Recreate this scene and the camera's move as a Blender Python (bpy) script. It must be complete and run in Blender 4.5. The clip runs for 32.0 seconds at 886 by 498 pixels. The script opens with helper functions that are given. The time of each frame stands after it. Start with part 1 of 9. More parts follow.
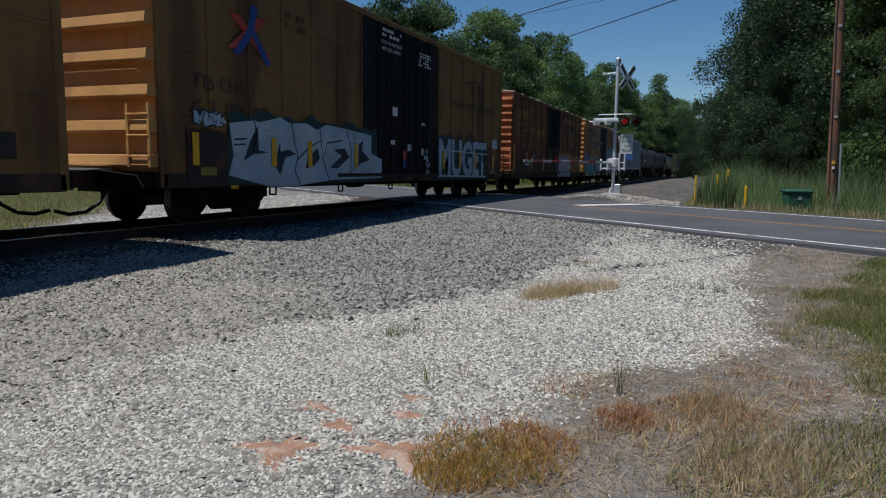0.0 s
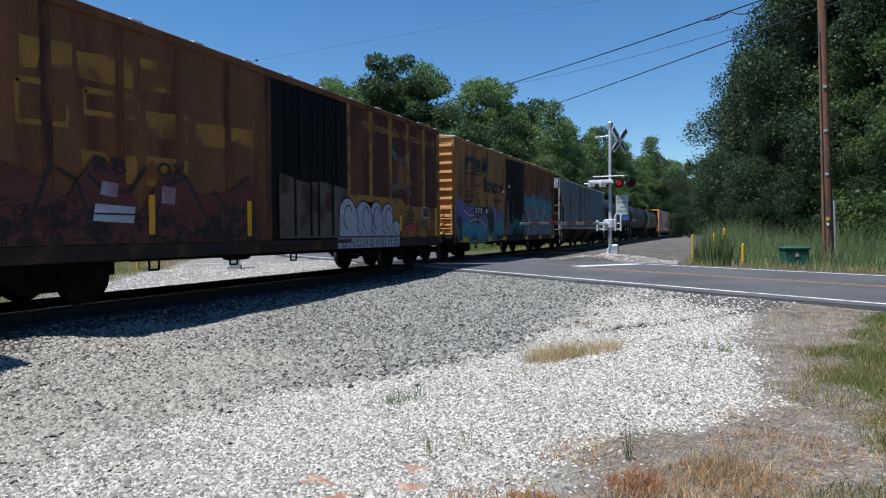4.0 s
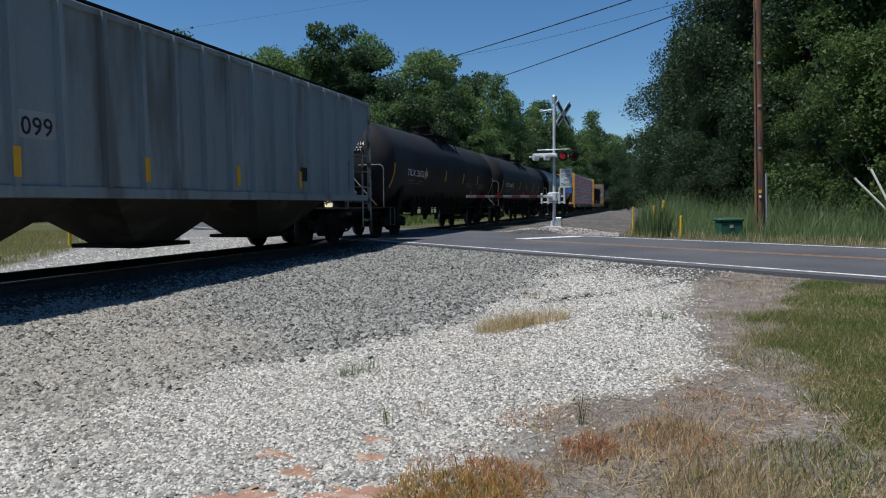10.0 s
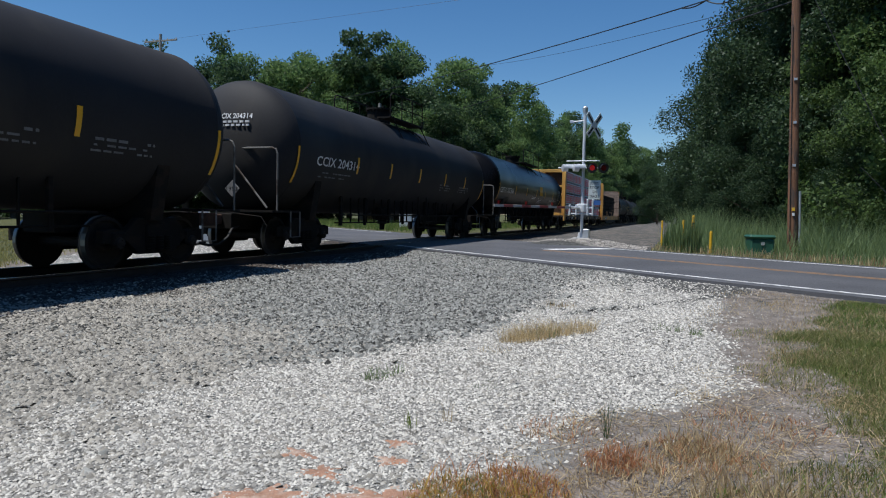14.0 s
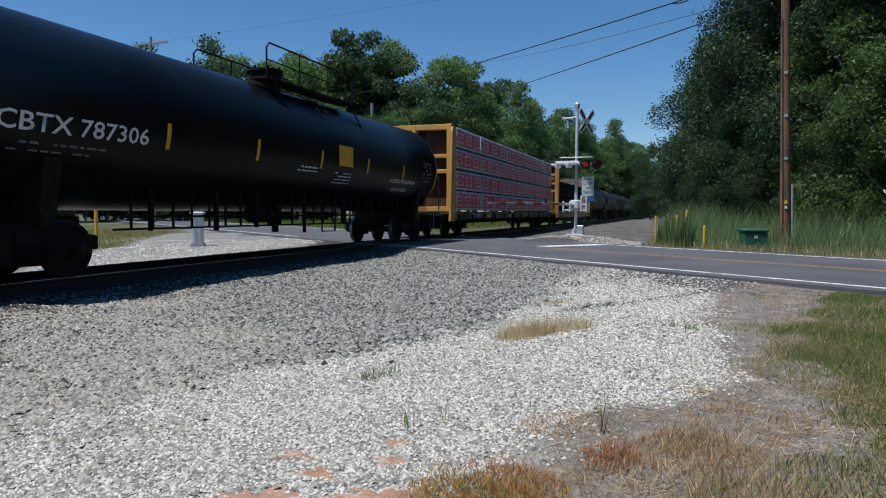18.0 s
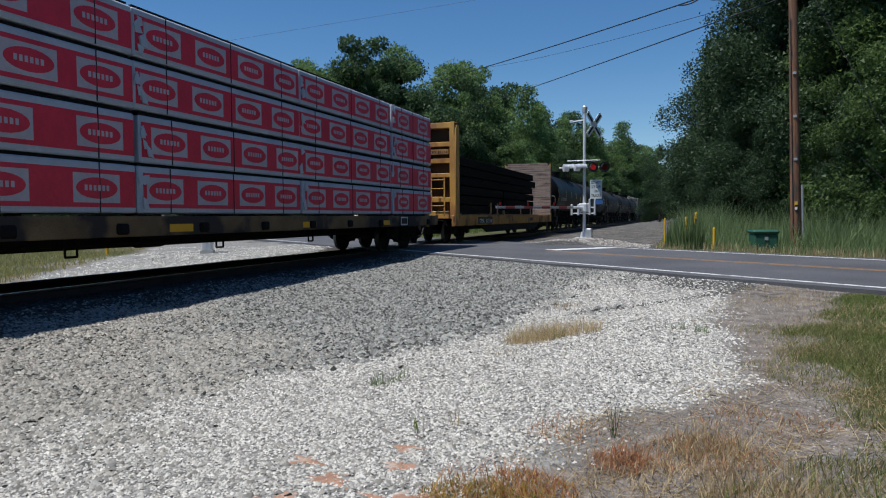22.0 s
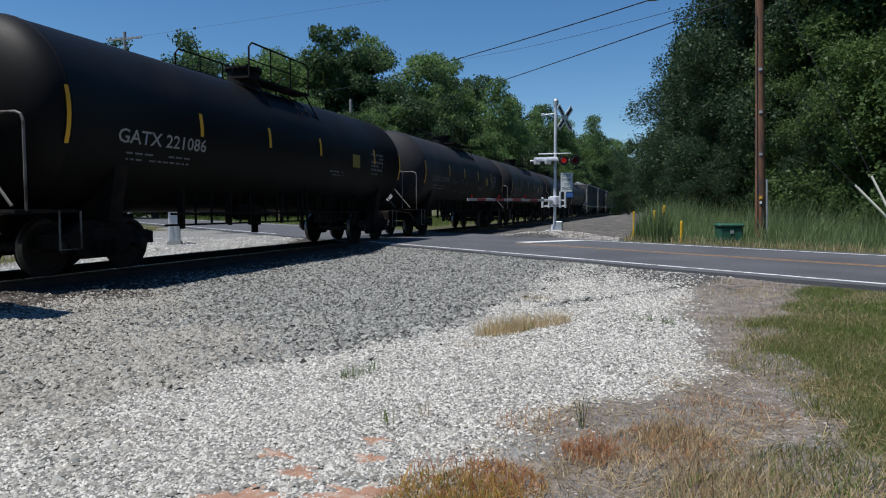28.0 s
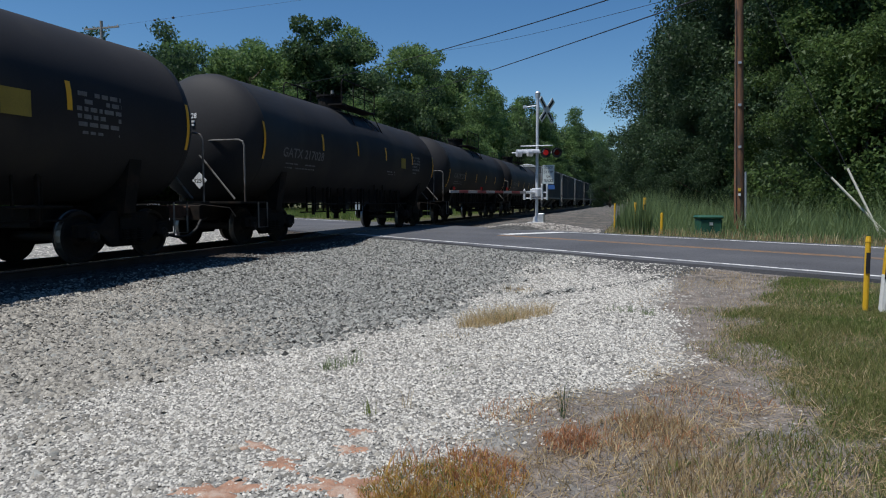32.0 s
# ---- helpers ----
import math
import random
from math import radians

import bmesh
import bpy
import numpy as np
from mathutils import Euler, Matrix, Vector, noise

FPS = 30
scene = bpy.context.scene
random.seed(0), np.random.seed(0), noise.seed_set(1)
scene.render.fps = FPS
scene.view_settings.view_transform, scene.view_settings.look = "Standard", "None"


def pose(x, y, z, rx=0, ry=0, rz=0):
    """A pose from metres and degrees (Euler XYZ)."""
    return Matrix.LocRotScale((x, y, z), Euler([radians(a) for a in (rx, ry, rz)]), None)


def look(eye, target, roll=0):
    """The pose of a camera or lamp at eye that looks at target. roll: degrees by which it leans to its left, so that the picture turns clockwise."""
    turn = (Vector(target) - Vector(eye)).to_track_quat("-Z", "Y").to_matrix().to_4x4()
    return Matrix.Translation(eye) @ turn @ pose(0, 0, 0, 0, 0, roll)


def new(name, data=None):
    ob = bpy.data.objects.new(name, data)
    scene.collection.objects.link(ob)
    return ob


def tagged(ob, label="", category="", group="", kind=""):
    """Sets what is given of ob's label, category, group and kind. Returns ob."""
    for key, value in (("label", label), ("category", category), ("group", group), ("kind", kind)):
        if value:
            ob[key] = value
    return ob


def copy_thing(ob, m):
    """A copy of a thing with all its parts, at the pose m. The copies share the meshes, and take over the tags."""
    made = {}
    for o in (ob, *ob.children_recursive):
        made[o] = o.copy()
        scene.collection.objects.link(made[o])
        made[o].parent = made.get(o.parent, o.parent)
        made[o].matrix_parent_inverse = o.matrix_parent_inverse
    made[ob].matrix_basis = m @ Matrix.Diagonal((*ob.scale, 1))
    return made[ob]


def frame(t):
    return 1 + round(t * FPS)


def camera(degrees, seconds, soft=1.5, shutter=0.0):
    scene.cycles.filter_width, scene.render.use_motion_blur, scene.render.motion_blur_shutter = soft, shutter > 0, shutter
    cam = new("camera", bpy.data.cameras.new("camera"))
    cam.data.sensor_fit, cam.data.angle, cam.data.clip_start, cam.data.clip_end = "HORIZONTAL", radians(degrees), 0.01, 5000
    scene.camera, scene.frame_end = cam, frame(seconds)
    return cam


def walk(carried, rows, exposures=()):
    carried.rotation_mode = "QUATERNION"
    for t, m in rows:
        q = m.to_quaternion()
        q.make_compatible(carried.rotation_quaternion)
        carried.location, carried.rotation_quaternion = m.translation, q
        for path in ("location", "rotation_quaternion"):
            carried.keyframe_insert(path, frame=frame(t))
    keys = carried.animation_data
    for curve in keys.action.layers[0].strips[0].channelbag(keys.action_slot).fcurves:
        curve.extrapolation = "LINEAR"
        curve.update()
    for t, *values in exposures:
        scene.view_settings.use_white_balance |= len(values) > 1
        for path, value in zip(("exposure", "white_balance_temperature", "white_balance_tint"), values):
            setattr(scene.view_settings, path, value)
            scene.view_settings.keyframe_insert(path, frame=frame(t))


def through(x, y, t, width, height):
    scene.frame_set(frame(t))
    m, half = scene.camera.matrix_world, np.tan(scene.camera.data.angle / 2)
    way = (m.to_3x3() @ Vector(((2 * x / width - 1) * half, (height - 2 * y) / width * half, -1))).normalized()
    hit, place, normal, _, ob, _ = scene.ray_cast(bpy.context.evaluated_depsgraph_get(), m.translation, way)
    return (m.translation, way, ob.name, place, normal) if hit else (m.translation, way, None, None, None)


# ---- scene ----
# world: x to the right of the track, y along the track away from the viewer, z up; the viewer stands at x = y = 0
cam = camera(66.65, 32.0, soft=1.1)
PATH = [
    (0.0, 0.086, 0.002, 1.567, 83.16, -0.76, 22.31),
    (0.5, 0.082, 0.005, 1.576, 85.07, -1.64, 21.55),
    (1.0, 0.083, 0.005, 1.578, 86.49, -1.06, 20.62),
    (1.5, 0.075, 0.012, 1.575, 86.80, -1.63, 20.34),
    (2.0, 0.067, 0.021, 1.572, 87.99, -1.43, 20.46),
    (2.5, 0.062, 0.023, 1.571, 88.75, -0.89, 21.37),
    (3.0, 0.062, 0.020, 1.569, 89.54, -0.33, 22.11),
    (3.5, 0.063, 0.031, 1.563, 89.15, 0.18, 22.33),
    (5.5, 0.067, 0.026, 1.563, 87.36, 0.57, 21.38),
    (6.0, 0.064, 0.019, 1.563, 87.25, 1.30, 22.16),
    (6.5, 0.035, -0.013, 1.562, 87.63, 0.90, 20.35),
    (7.0, 0.017, -0.017, 1.562, 86.83, 1.33, 19.54),
    (7.5, 0.051, 0.049, 1.565, 88.44, 1.53, 24.81),
    (8.0, 0.040, 0.053, 1.556, 87.11, 3.01, 22.12),
    (8.5, -0.016, 0.021, 1.548, 86.47, 1.58, 18.66),
    (9.0, -0.019, 0.015, 1.544, 86.01, 0.84, 18.11),
    (9.5, -0.012, 0.021, 1.543, 86.28, 0.78, 18.08),
    (10.0, -0.008, 0.015, 1.546, 86.32, 0.59, 17.35),
    (10.5, -0.015, 0.006, 1.547, 86.54, 0.25, 17.73),
    (11.0, -0.012, 0.001, 1.546, 87.14, 0.77, 17.91),
    (11.5, -0.016, -0.004, 1.542, 86.80, 0.41, 18.82),
    (12.0, -0.017, -0.006, 1.539, 87.11, 0.60, 20.02),
    (12.5, -0.021, -0.002, 1.542, 86.73, -0.48, 19.82),
    (13.0, -0.029, -0.008, 1.543, 87.23, -1.55, 19.02),
    (13.5, -0.028, -0.007, 1.540, 87.29, -1.64, 18.91),
    (14.0, -0.031, -0.007, 1.539, 86.97, -1.19, 19.59),
    (14.5, -0.030, -0.003, 1.537, 86.81, -0.80, 19.59),
    (16.5, -0.031, -0.005, 1.536, 86.94, -0.53, 19.04),
    (17.0, -0.030, -0.012, 1.544, 86.74, -0.57, 19.39),
    (17.5, -0.027, -0.012, 1.541, 86.94, -0.51, 19.39),
    (18.0, -0.027, -0.010, 1.541, 86.86, -0.24, 19.09),
    (18.5, -0.025, -0.014, 1.542, 87.56, -0.06, 19.18),
    (19.0, -0.027, -0.009, 1.540, 87.83, -0.03, 19.21),
    (19.5, -0.025, -0.016, 1.541, 87.36, -0.03, 19.31),
    (20.0, -0.022, -0.017, 1.540, 86.80, 0.24, 19.38),
    (20.5, -0.022, -0.010, 1.540, 86.54, 0.48, 19.60),
    (21.0, -0.016, -0.015, 1.543, 86.69, 0.42, 19.78),
    (21.5, -0.020, -0.014, 1.542, 87.33, 0.31, 19.66),
    (22.0, -0.024, -0.007, 1.541, 87.25, 0.35, 19.79),
    (22.5, -0.024, -0.012, 1.540, 87.06, 0.40, 20.15),
    (23.0, -0.024, -0.009, 1.542, 87.02, 0.44, 20.12),
    (23.5, -0.019, -0.010, 1.541, 87.13, 0.54, 20.24),
    (24.0, -0.023, -0.011, 1.542, 87.02, 0.45, 20.19),
    (24.5, -0.019, -0.012, 1.544, 87.25, 0.64, 20.32),
    (25.0, -0.014, -0.015, 1.544, 87.42, 0.58, 19.78),
    (25.5, -0.017, -0.012, 1.541, 87.43, 0.35, 19.25),
    (27.5, -0.016, -0.004, 1.541, 86.86, 0.06, 17.62),
    (28.0, -0.018, -0.005, 1.544, 86.56, 0.01, 17.38),
    (28.5, -0.015, -0.007, 1.541, 86.12, -0.48, 17.32),
    (29.0, -0.019, -0.001, 1.538, 86.19, -0.68, 16.28),
    (29.5, -0.020, -0.003, 1.541, 86.06, -0.39, 16.05),
    (30.0, -0.017, -0.004, 1.537, 85.57, -0.04, 16.26),
    (30.5, -0.014, -0.004, 1.542, 85.58, 0.14, 16.38),
    (31.0, -0.014, -0.004, 1.540, 85.67, -0.08, 16.08),
    (31.5, -0.017, -0.007, 1.540, 85.72, -0.27, 15.95),
    (32.0, -0.015, -0.010, 1.540, 85.90, 0.01, 15.88),
]
LIGHTER = [(0.0, -0.3, 6450), (1.5, -0.02, 6350), (3.0, 0.5, 6200), (4.5, 0.25, 6250), (6.0, 0.15, 6350), (7.0, 0.03, 6350), (8.0, 0.24, 6250), (9.0, -0.08, 6400), (10.0, -0.03, 6350), (13.0, 0.0, 6250), (17.0, 0.04, 6250), (19.0, 0.06, 6250), (20.0, -0.02, 6250), (23.0, 0.04, 6300), (25.0, 0.1, 6300), (28.0, 0.02, 6300), (30.0, -0.05, 6350), (32.0, -0.1, 6350)]
walk(cam, [(t, pose(x, y, z, a, b, c)) for t, x, y, z, a, b, c in PATH], [(t, e, k, 10) for t, e, k in LIGHTER])

# how far the train has rolled, second by second
ROLLED = [0.00, 5.87, 11.82, 17.83, 23.89, 30.01, 36.17, 42.37, 48.62, 54.89, 61.20, 67.54, 73.90, 80.28, 86.69, 93.11, 99.55, 106.01, 112.49, 118.98, 125.49, 132.02, 138.56, 145.13, 151.72, 158.34, 164.98, 171.65, 178.35, 185.10, 191.88, 198.71, 205.59]

# ---- sky and sun ----
SUN_WAY = Vector((0.32, 0.28, -1.0)).normalized()
world = bpy.data.worlds.new("world")
scene.world = world
world.use_nodes = True
sky = world.node_tree.nodes.new("ShaderNodeTexSky")
sky.sky_type, sky.sun_disc = "NISHITA", False
sky.sun_elevation = math.asin(-SUN_WAY.z)
sky.sun_rotation = math.atan2(-SUN_WAY.x, -SUN_WAY.y)
sky.altitude, sky.air_density, sky.dust_density, sky.ozone_density = 200, 1.0, 0.0, 4.0
back = world.node_tree.nodes["Background"]
back.inputs["Strength"].default_value = 0.098
tone = world.node_tree.nodes.new("ShaderNodeHueSaturation")
tone.inputs["Saturation"].default_value = 1.22
world.node_tree.links.new(sky.outputs["Color"], tone.inputs["Color"])
world.node_tree.links.new(tone.outputs["Color"], back.inputs["Color"])
sun = new("sun", bpy.data.lights.new("sun", "SUN"))
sun.data.energy, sun.data.angle, sun.data.color = 4.7, radians(0.53), (1.0, 0.965, 0.91)
sun.matrix_world = look((0, 0, 60), Vector((0, 0, 60)) + SUN_WAY)
scene.view_settings.exposure = 0.0


# ---- materials ----
def nodes_of(name):
    m = bpy.data.materials.new(name)
    m.use_nodes = True
    t = m.node_tree
    return m, t.nodes, t.links, t.nodes["Principled BSDF"]


def ramp(nodes, links, source, stops):
    r = nodes.new("ShaderNodeValToRGB")
    while len(r.color_ramp.elements) < len(stops):
        r.color_ramp.elements.new(0.5)
    for e, (p, c) in zip(r.color_ramp.elements, stops):
        e.position, e.color = p, (*c, 1)
    links.new(source, r.inputs[0])
    return r.outputs[0]


def shade(c, k):
    return tuple(min(1.0, v * k) for v in c)


def material(name, base, rough=0.6, metal=0.0, vary=0.3, scale=3.0, fine=40.0, bump=0.15, second=None, stains=0.0, streak=(1, 1, 1), island=0.0, spec=0.5):
    """A surface with cloudy variation, fine grain and relief; second: a colour that breaks through in stains; island: spread from piece to piece."""
    m, nodes, links, bsdf = nodes_of(name)
    co = nodes.new("ShaderNodeTexCoord")
    mp = nodes.new("ShaderNodeMapping")
    mp.inputs["Scale"].default_value = streak
    links.new(co.outputs["Object"], mp.inputs[0])
    big, small = nodes.new("ShaderNodeTexNoise"), nodes.new("ShaderNodeTexNoise")
    big.inputs["Scale"].default_value, big.inputs["Detail"].default_value = scale, 6
    small.inputs["Scale"].default_value, small.inputs["Detail"].default_value = fine, 3
    for n in (big, small):
        links.new(mp.outputs[0], n.inputs["Vector"])
    mix = nodes.new("ShaderNodeMix")
    mix.data_type = "FLOAT"
    mix.inputs[0].default_value = 0.4
    links.new(big.outputs[0], mix.inputs[2])
    links.new(small.outputs[0], mix.inputs[3])
    col = ramp(nodes, links, mix.outputs[0], [(0.3, shade(base, 1 - vary)), (0.5, base), (0.7, shade(base, 1 + vary))])
    if second:
        st = nodes.new("ShaderNodeTexNoise")
        st.inputs["Scale"].default_value, st.inputs["Detail"].default_value = scale * 0.7, 8
        links.new(mp.outputs[0], st.inputs["Vector"])
        mask = ramp(nodes, links, st.outputs[0], [(0.62 - stains * 0.3, (0, 0, 0)), (0.72 - stains * 0.3, (1, 1, 1))])
        mx = nodes.new("ShaderNodeMix")
        mx.data_type = "RGBA"
        links.new(mask, mx.inputs[0])
        links.new(col, mx.inputs[6])
        mx.inputs[7].default_value = (*second, 1)
        col = mx.outputs[2]
    if island:
        g = nodes.new("ShaderNodeNewGeometry")
        hs = nodes.new("ShaderNodeHueSaturation")
        mr = nodes.new("ShaderNodeMapRange")
        mr.inputs[3].default_value, mr.inputs[4].default_value = 1 - island, 1 + island
        links.new(g.outputs["Random Per Island"], mr.inputs[0])
        links.new(mr.outputs[0], hs.inputs["Value"])
        links.new(col, hs.inputs["Color"])
        col = hs.outputs[0]
    links.new(col, bsdf.inputs["Base Color"])
    bsdf.inputs["Metallic"].default_value = metal
    bsdf.inputs["Specular IOR Level"].default_value = spec
    rr = nodes.new("ShaderNodeMapRange")
    rr.inputs[3].default_value, rr.inputs[4].default_value = max(0.03, rough - 0.12), min(1, rough + 0.12)
    links.new(mix.outputs[0], rr.inputs[0])
    links.new(rr.outputs[0], bsdf.inputs["Roughness"])
    if bump:
        bp = nodes.new("ShaderNodeBump")
        bp.inputs["Strength"].default_value, bp.inputs["Distance"].default_value = bump, 0.02
        links.new(small.outputs[0], bp.inputs["Height"])
        links.new(bp.outputs[0], bsdf.inputs["Normal"])
    return m


def leafy(name, dark, light, through=0.35, rough=0.55):
    """Leaves and blades: each its own green between dark and light, lit through from behind."""
    m, nodes, links, bsdf = nodes_of(name)
    g = nodes.new("ShaderNodeNewGeometry")
    col = ramp(nodes, links, g.outputs["Random Per Island"], [(0.0, dark), (0.55, tuple((a + b) / 2 for a, b in zip(dark, light))), (1.0, light)])
    links.new(col, bsdf.inputs["Base Color"])
    bsdf.inputs["Roughness"].default_value = rough
    bsdf.inputs["Specular IOR Level"].default_value = 0.3
    tr = nodes.new("ShaderNodeBsdfTranslucent")
    links.new(col, tr.inputs[0])
    mx = nodes.new("ShaderNodeMixShader")
    mx.inputs[0].default_value = through
    links.new(bsdf.outputs[0], mx.inputs[1])
    links.new(tr.outputs[0], mx.inputs[2])
    links.new(mx.outputs[0], nodes["Material Output"].inputs[0])
    return m


def glowing(name, colour, strength):
    m, nodes, links, bsdf = nodes_of(name)
    bsdf.inputs["Base Color"].default_value = (*colour, 1)
    bsdf.inputs["Emission Color"].default_value = (*colour, 1)
    bsdf.inputs["Emission Strength"].default_value = strength
    bsdf.inputs["Roughness"].default_value = 0.2
    return m


M_LEAF = leafy("leaf_dark", (0.032, 0.066, 0.03), (0.10, 0.165, 0.064), 0.5)
M_LEAF2 = leafy("leaf_light", (0.075, 0.14, 0.05), (0.2, 0.3, 0.1), 0.5)
M_LEAF3 = leafy("leaf_shade", (0.03, 0.062, 0.03), (0.095, 0.155, 0.06), 0.45)
M_WOOD = leafy("leaf_wood", (0.022, 0.046, 0.022), (0.068, 0.115, 0.048), 0.4)
M_BRIGHT = leafy("leaf_bright", (0.052, 0.095, 0.028), (0.14, 0.215, 0.065), 0.5)
M_GRASS = leafy("grass_green", (0.085, 0.15, 0.032), (0.26, 0.31, 0.088), 0.45)
M_LAWN = leafy("grass_lawn", (0.10, 0.135, 0.036), (0.34, 0.33, 0.13), 0.45)
M_STRAW = leafy("grass_straw", (0.42, 0.31, 0.16), (0.8, 0.66, 0.4), 0.55)
M_DRY = leafy("grass_dry", (0.30, 0.21, 0.11), (0.74, 0.60, 0.36), 0.5)
M_RED = leafy("weed_red", (0.38, 0.17, 0.08), (0.66, 0.34, 0.18), 0.5)
M_OCHRE = leafy("weed_ochre", (0.36, 0.20, 0.04), (0.62, 0.42, 0.12), 0.5)
M_TALL = leafy("reed_green", (0.12, 0.18, 0.075), (0.28, 0.37, 0.17), 0.5)
M_MEADOW = leafy("meadow", (0.24, 0.22, 0.07), (0.42, 0.38, 0.15), 0.5)
M_BARK = material("bark", (0.07, 0.05, 0.035), 0.9, vary=0.5, scale=4, fine=30, bump=0.6, streak=(3, 3, 0.6))
M_POLE = material("pole_wood", (0.20, 0.095, 0.05), 0.85, vary=0.45, scale=3, fine=50, bump=0.5, second=(0.09, 0.06, 0.045), stains=0.35, streak=(4, 4, 0.5))
M_POLEGREY = material("grey_wood", (0.26, 0.25, 0.235), 0.85, vary=0.35, scale=3, fine=50, bump=0.4, streak=(4, 4, 0.5))
M_STEEL = material("galvanised", (0.55, 0.57, 0.58), 0.45, metal=0.7, vary=0.2, scale=5, bump=0.05)
M_ALU = material("alu_paint", (0.62, 0.64, 0.66), 0.4, metal=0.3, vary=0.15)
M_WHITE = material("white_paint", (0.75, 0.75, 0.72), 0.5, vary=0.12, second=(0.5, 0.46, 0.4), stains=0.2)
M_GATEW = material("gate_white", (0.36, 0.35, 0.34), 0.6, vary=0.25)
M_GATER = material("gate_red", (0.26, 0.06, 0.055), 0.6, vary=0.25)
M_BLACK = material("black_paint", (0.012, 0.012, 0.013), 0.5, vary=0.4, second=(0.03, 0.026, 0.022), stains=0.3)
M_YELP = material("yellow_paint", (0.72, 0.42, 0.02), 0.5, vary=0.2, second=(0.5, 0.33, 0.08), stains=0.3)
M_GREENB = material("green_box", (0.02, 0.09, 0.055), 0.5, vary=0.25)
M_RUST = material("rust", (0.06, 0.03, 0.019), 0.9, vary=0.5, scale=6, bump=0.4)
M_RAIL = material("rail_steel", (0.06, 0.042, 0.034), 0.8, metal=0.1, vary=0.4)
M_RAILTOP = material("rail_top", (0.5, 0.5, 0.52), 0.25, metal=1.0, vary=0.15, bump=0.02)
# Track bed stones: oil and rust, plus the train's shade in the colour.
M_STONEK = material("stone_bed_shade", (0.066, 0.054, 0.046), 0.9, vary=0.3, scale=20, fine=80, bump=0.2, island=0.6)
M_TIE = material("tie_wood", (0.032, 0.026, 0.022), 0.9, vary=0.5, scale=5, bump=0.6, streak=(0.5, 4, 4))
M_CONC = material("concrete", (0.45, 0.44, 0.41), 0.85, vary=0.2, scale=4, fine=60, bump=0.3)
M_WIRE = material("wire_black", (0.015, 0.015, 0.016), 0.6, vary=0.2)
M_LAMPRED = glowing("lamp_red_lit", (0.8, 0.04, 0.04), 0.12)
M_LENS = material("lens_dark_red", (0.12, 0.01, 0.01), 0.15, vary=0.1, bump=0)
M_ROADW = material("road_white", (0.68, 0.68, 0.66), 0.7, vary=0.12, scale=8, fine=80, second=(0.25, 0.25, 0.25), stains=0.25)
M_ROADY = material("road_yellow", (0.30, 0.17, 0.08), 0.7, vary=0.15, scale=8, fine=80, second=(0.16, 0.13, 0.1), stains=0.3)
M_STONEW = material("stone_white", (0.425, 0.407, 0.365), 0.9, vary=0.22, scale=20, fine=80, bump=0.2, island=0.5)
M_STONEL = material("stone_pale_grey", (0.275, 0.258, 0.222), 0.9, vary=0.25, scale=20, fine=80, bump=0.2, island=0.45)
M_STONED = material("stone_dusty", (0.27, 0.25, 0.225), 0.95, vary=0.25, scale=20, fine=80, bump=0.2, island=0.75)
M_STONEG = material("stone_grey", (0.165, 0.166, 0.152), 0.9, vary=0.25, scale=20, fine=80, bump=0.2, island=0.95)


def asphalt():
    m, nodes, links, bsdf = nodes_of("asphalt")
    co = nodes.new("ShaderNodeTexCoord")
    n1, n2, v = nodes.new("ShaderNodeTexNoise"), nodes.new("ShaderNodeTexNoise"), nodes.new("ShaderNodeTexVoronoi")
    n1.inputs["Scale"].default_value, n1.inputs["Detail"].default_value = 0.5, 6
    n2.inputs["Scale"].default_value, n2.inputs["Detail"].default_value = 90, 2
    v.inputs["Scale"].default_value = 120
    for n in (n1, n2, v):
        links.new(co.outputs["Object"], n.inputs["Vector"])
    mix = nodes.new("ShaderNodeMix")
    mix.data_type = "FLOAT"
    mix.inputs[0].default_value = 0.45
    links.new(n1.outputs[0], mix.inputs[2])
    links.new(n2.outputs[0], mix.inputs[3])
    col = ramp(nodes, links, mix.outputs[0], [(0.3, (0.055, 0.055, 0.06)), (0.5, (0.085, 0.087, 0.095)), (0.7, (0.13, 0.13, 0.135))])
    links.new(col, bsdf.inputs["Base Color"])
    bsdf.inputs["Roughness"].default_value = 0.85
    bp = nodes.new("ShaderNodeBump")
    bp.inputs["Strength"].default_value, bp.inputs["Distance"].default_value = 0.5, 0.008
    links.new(v.outputs["Distance"], bp.inputs["Height"])
    links.new(bp.outputs[0], bsdf.inputs["Normal"])
    return m


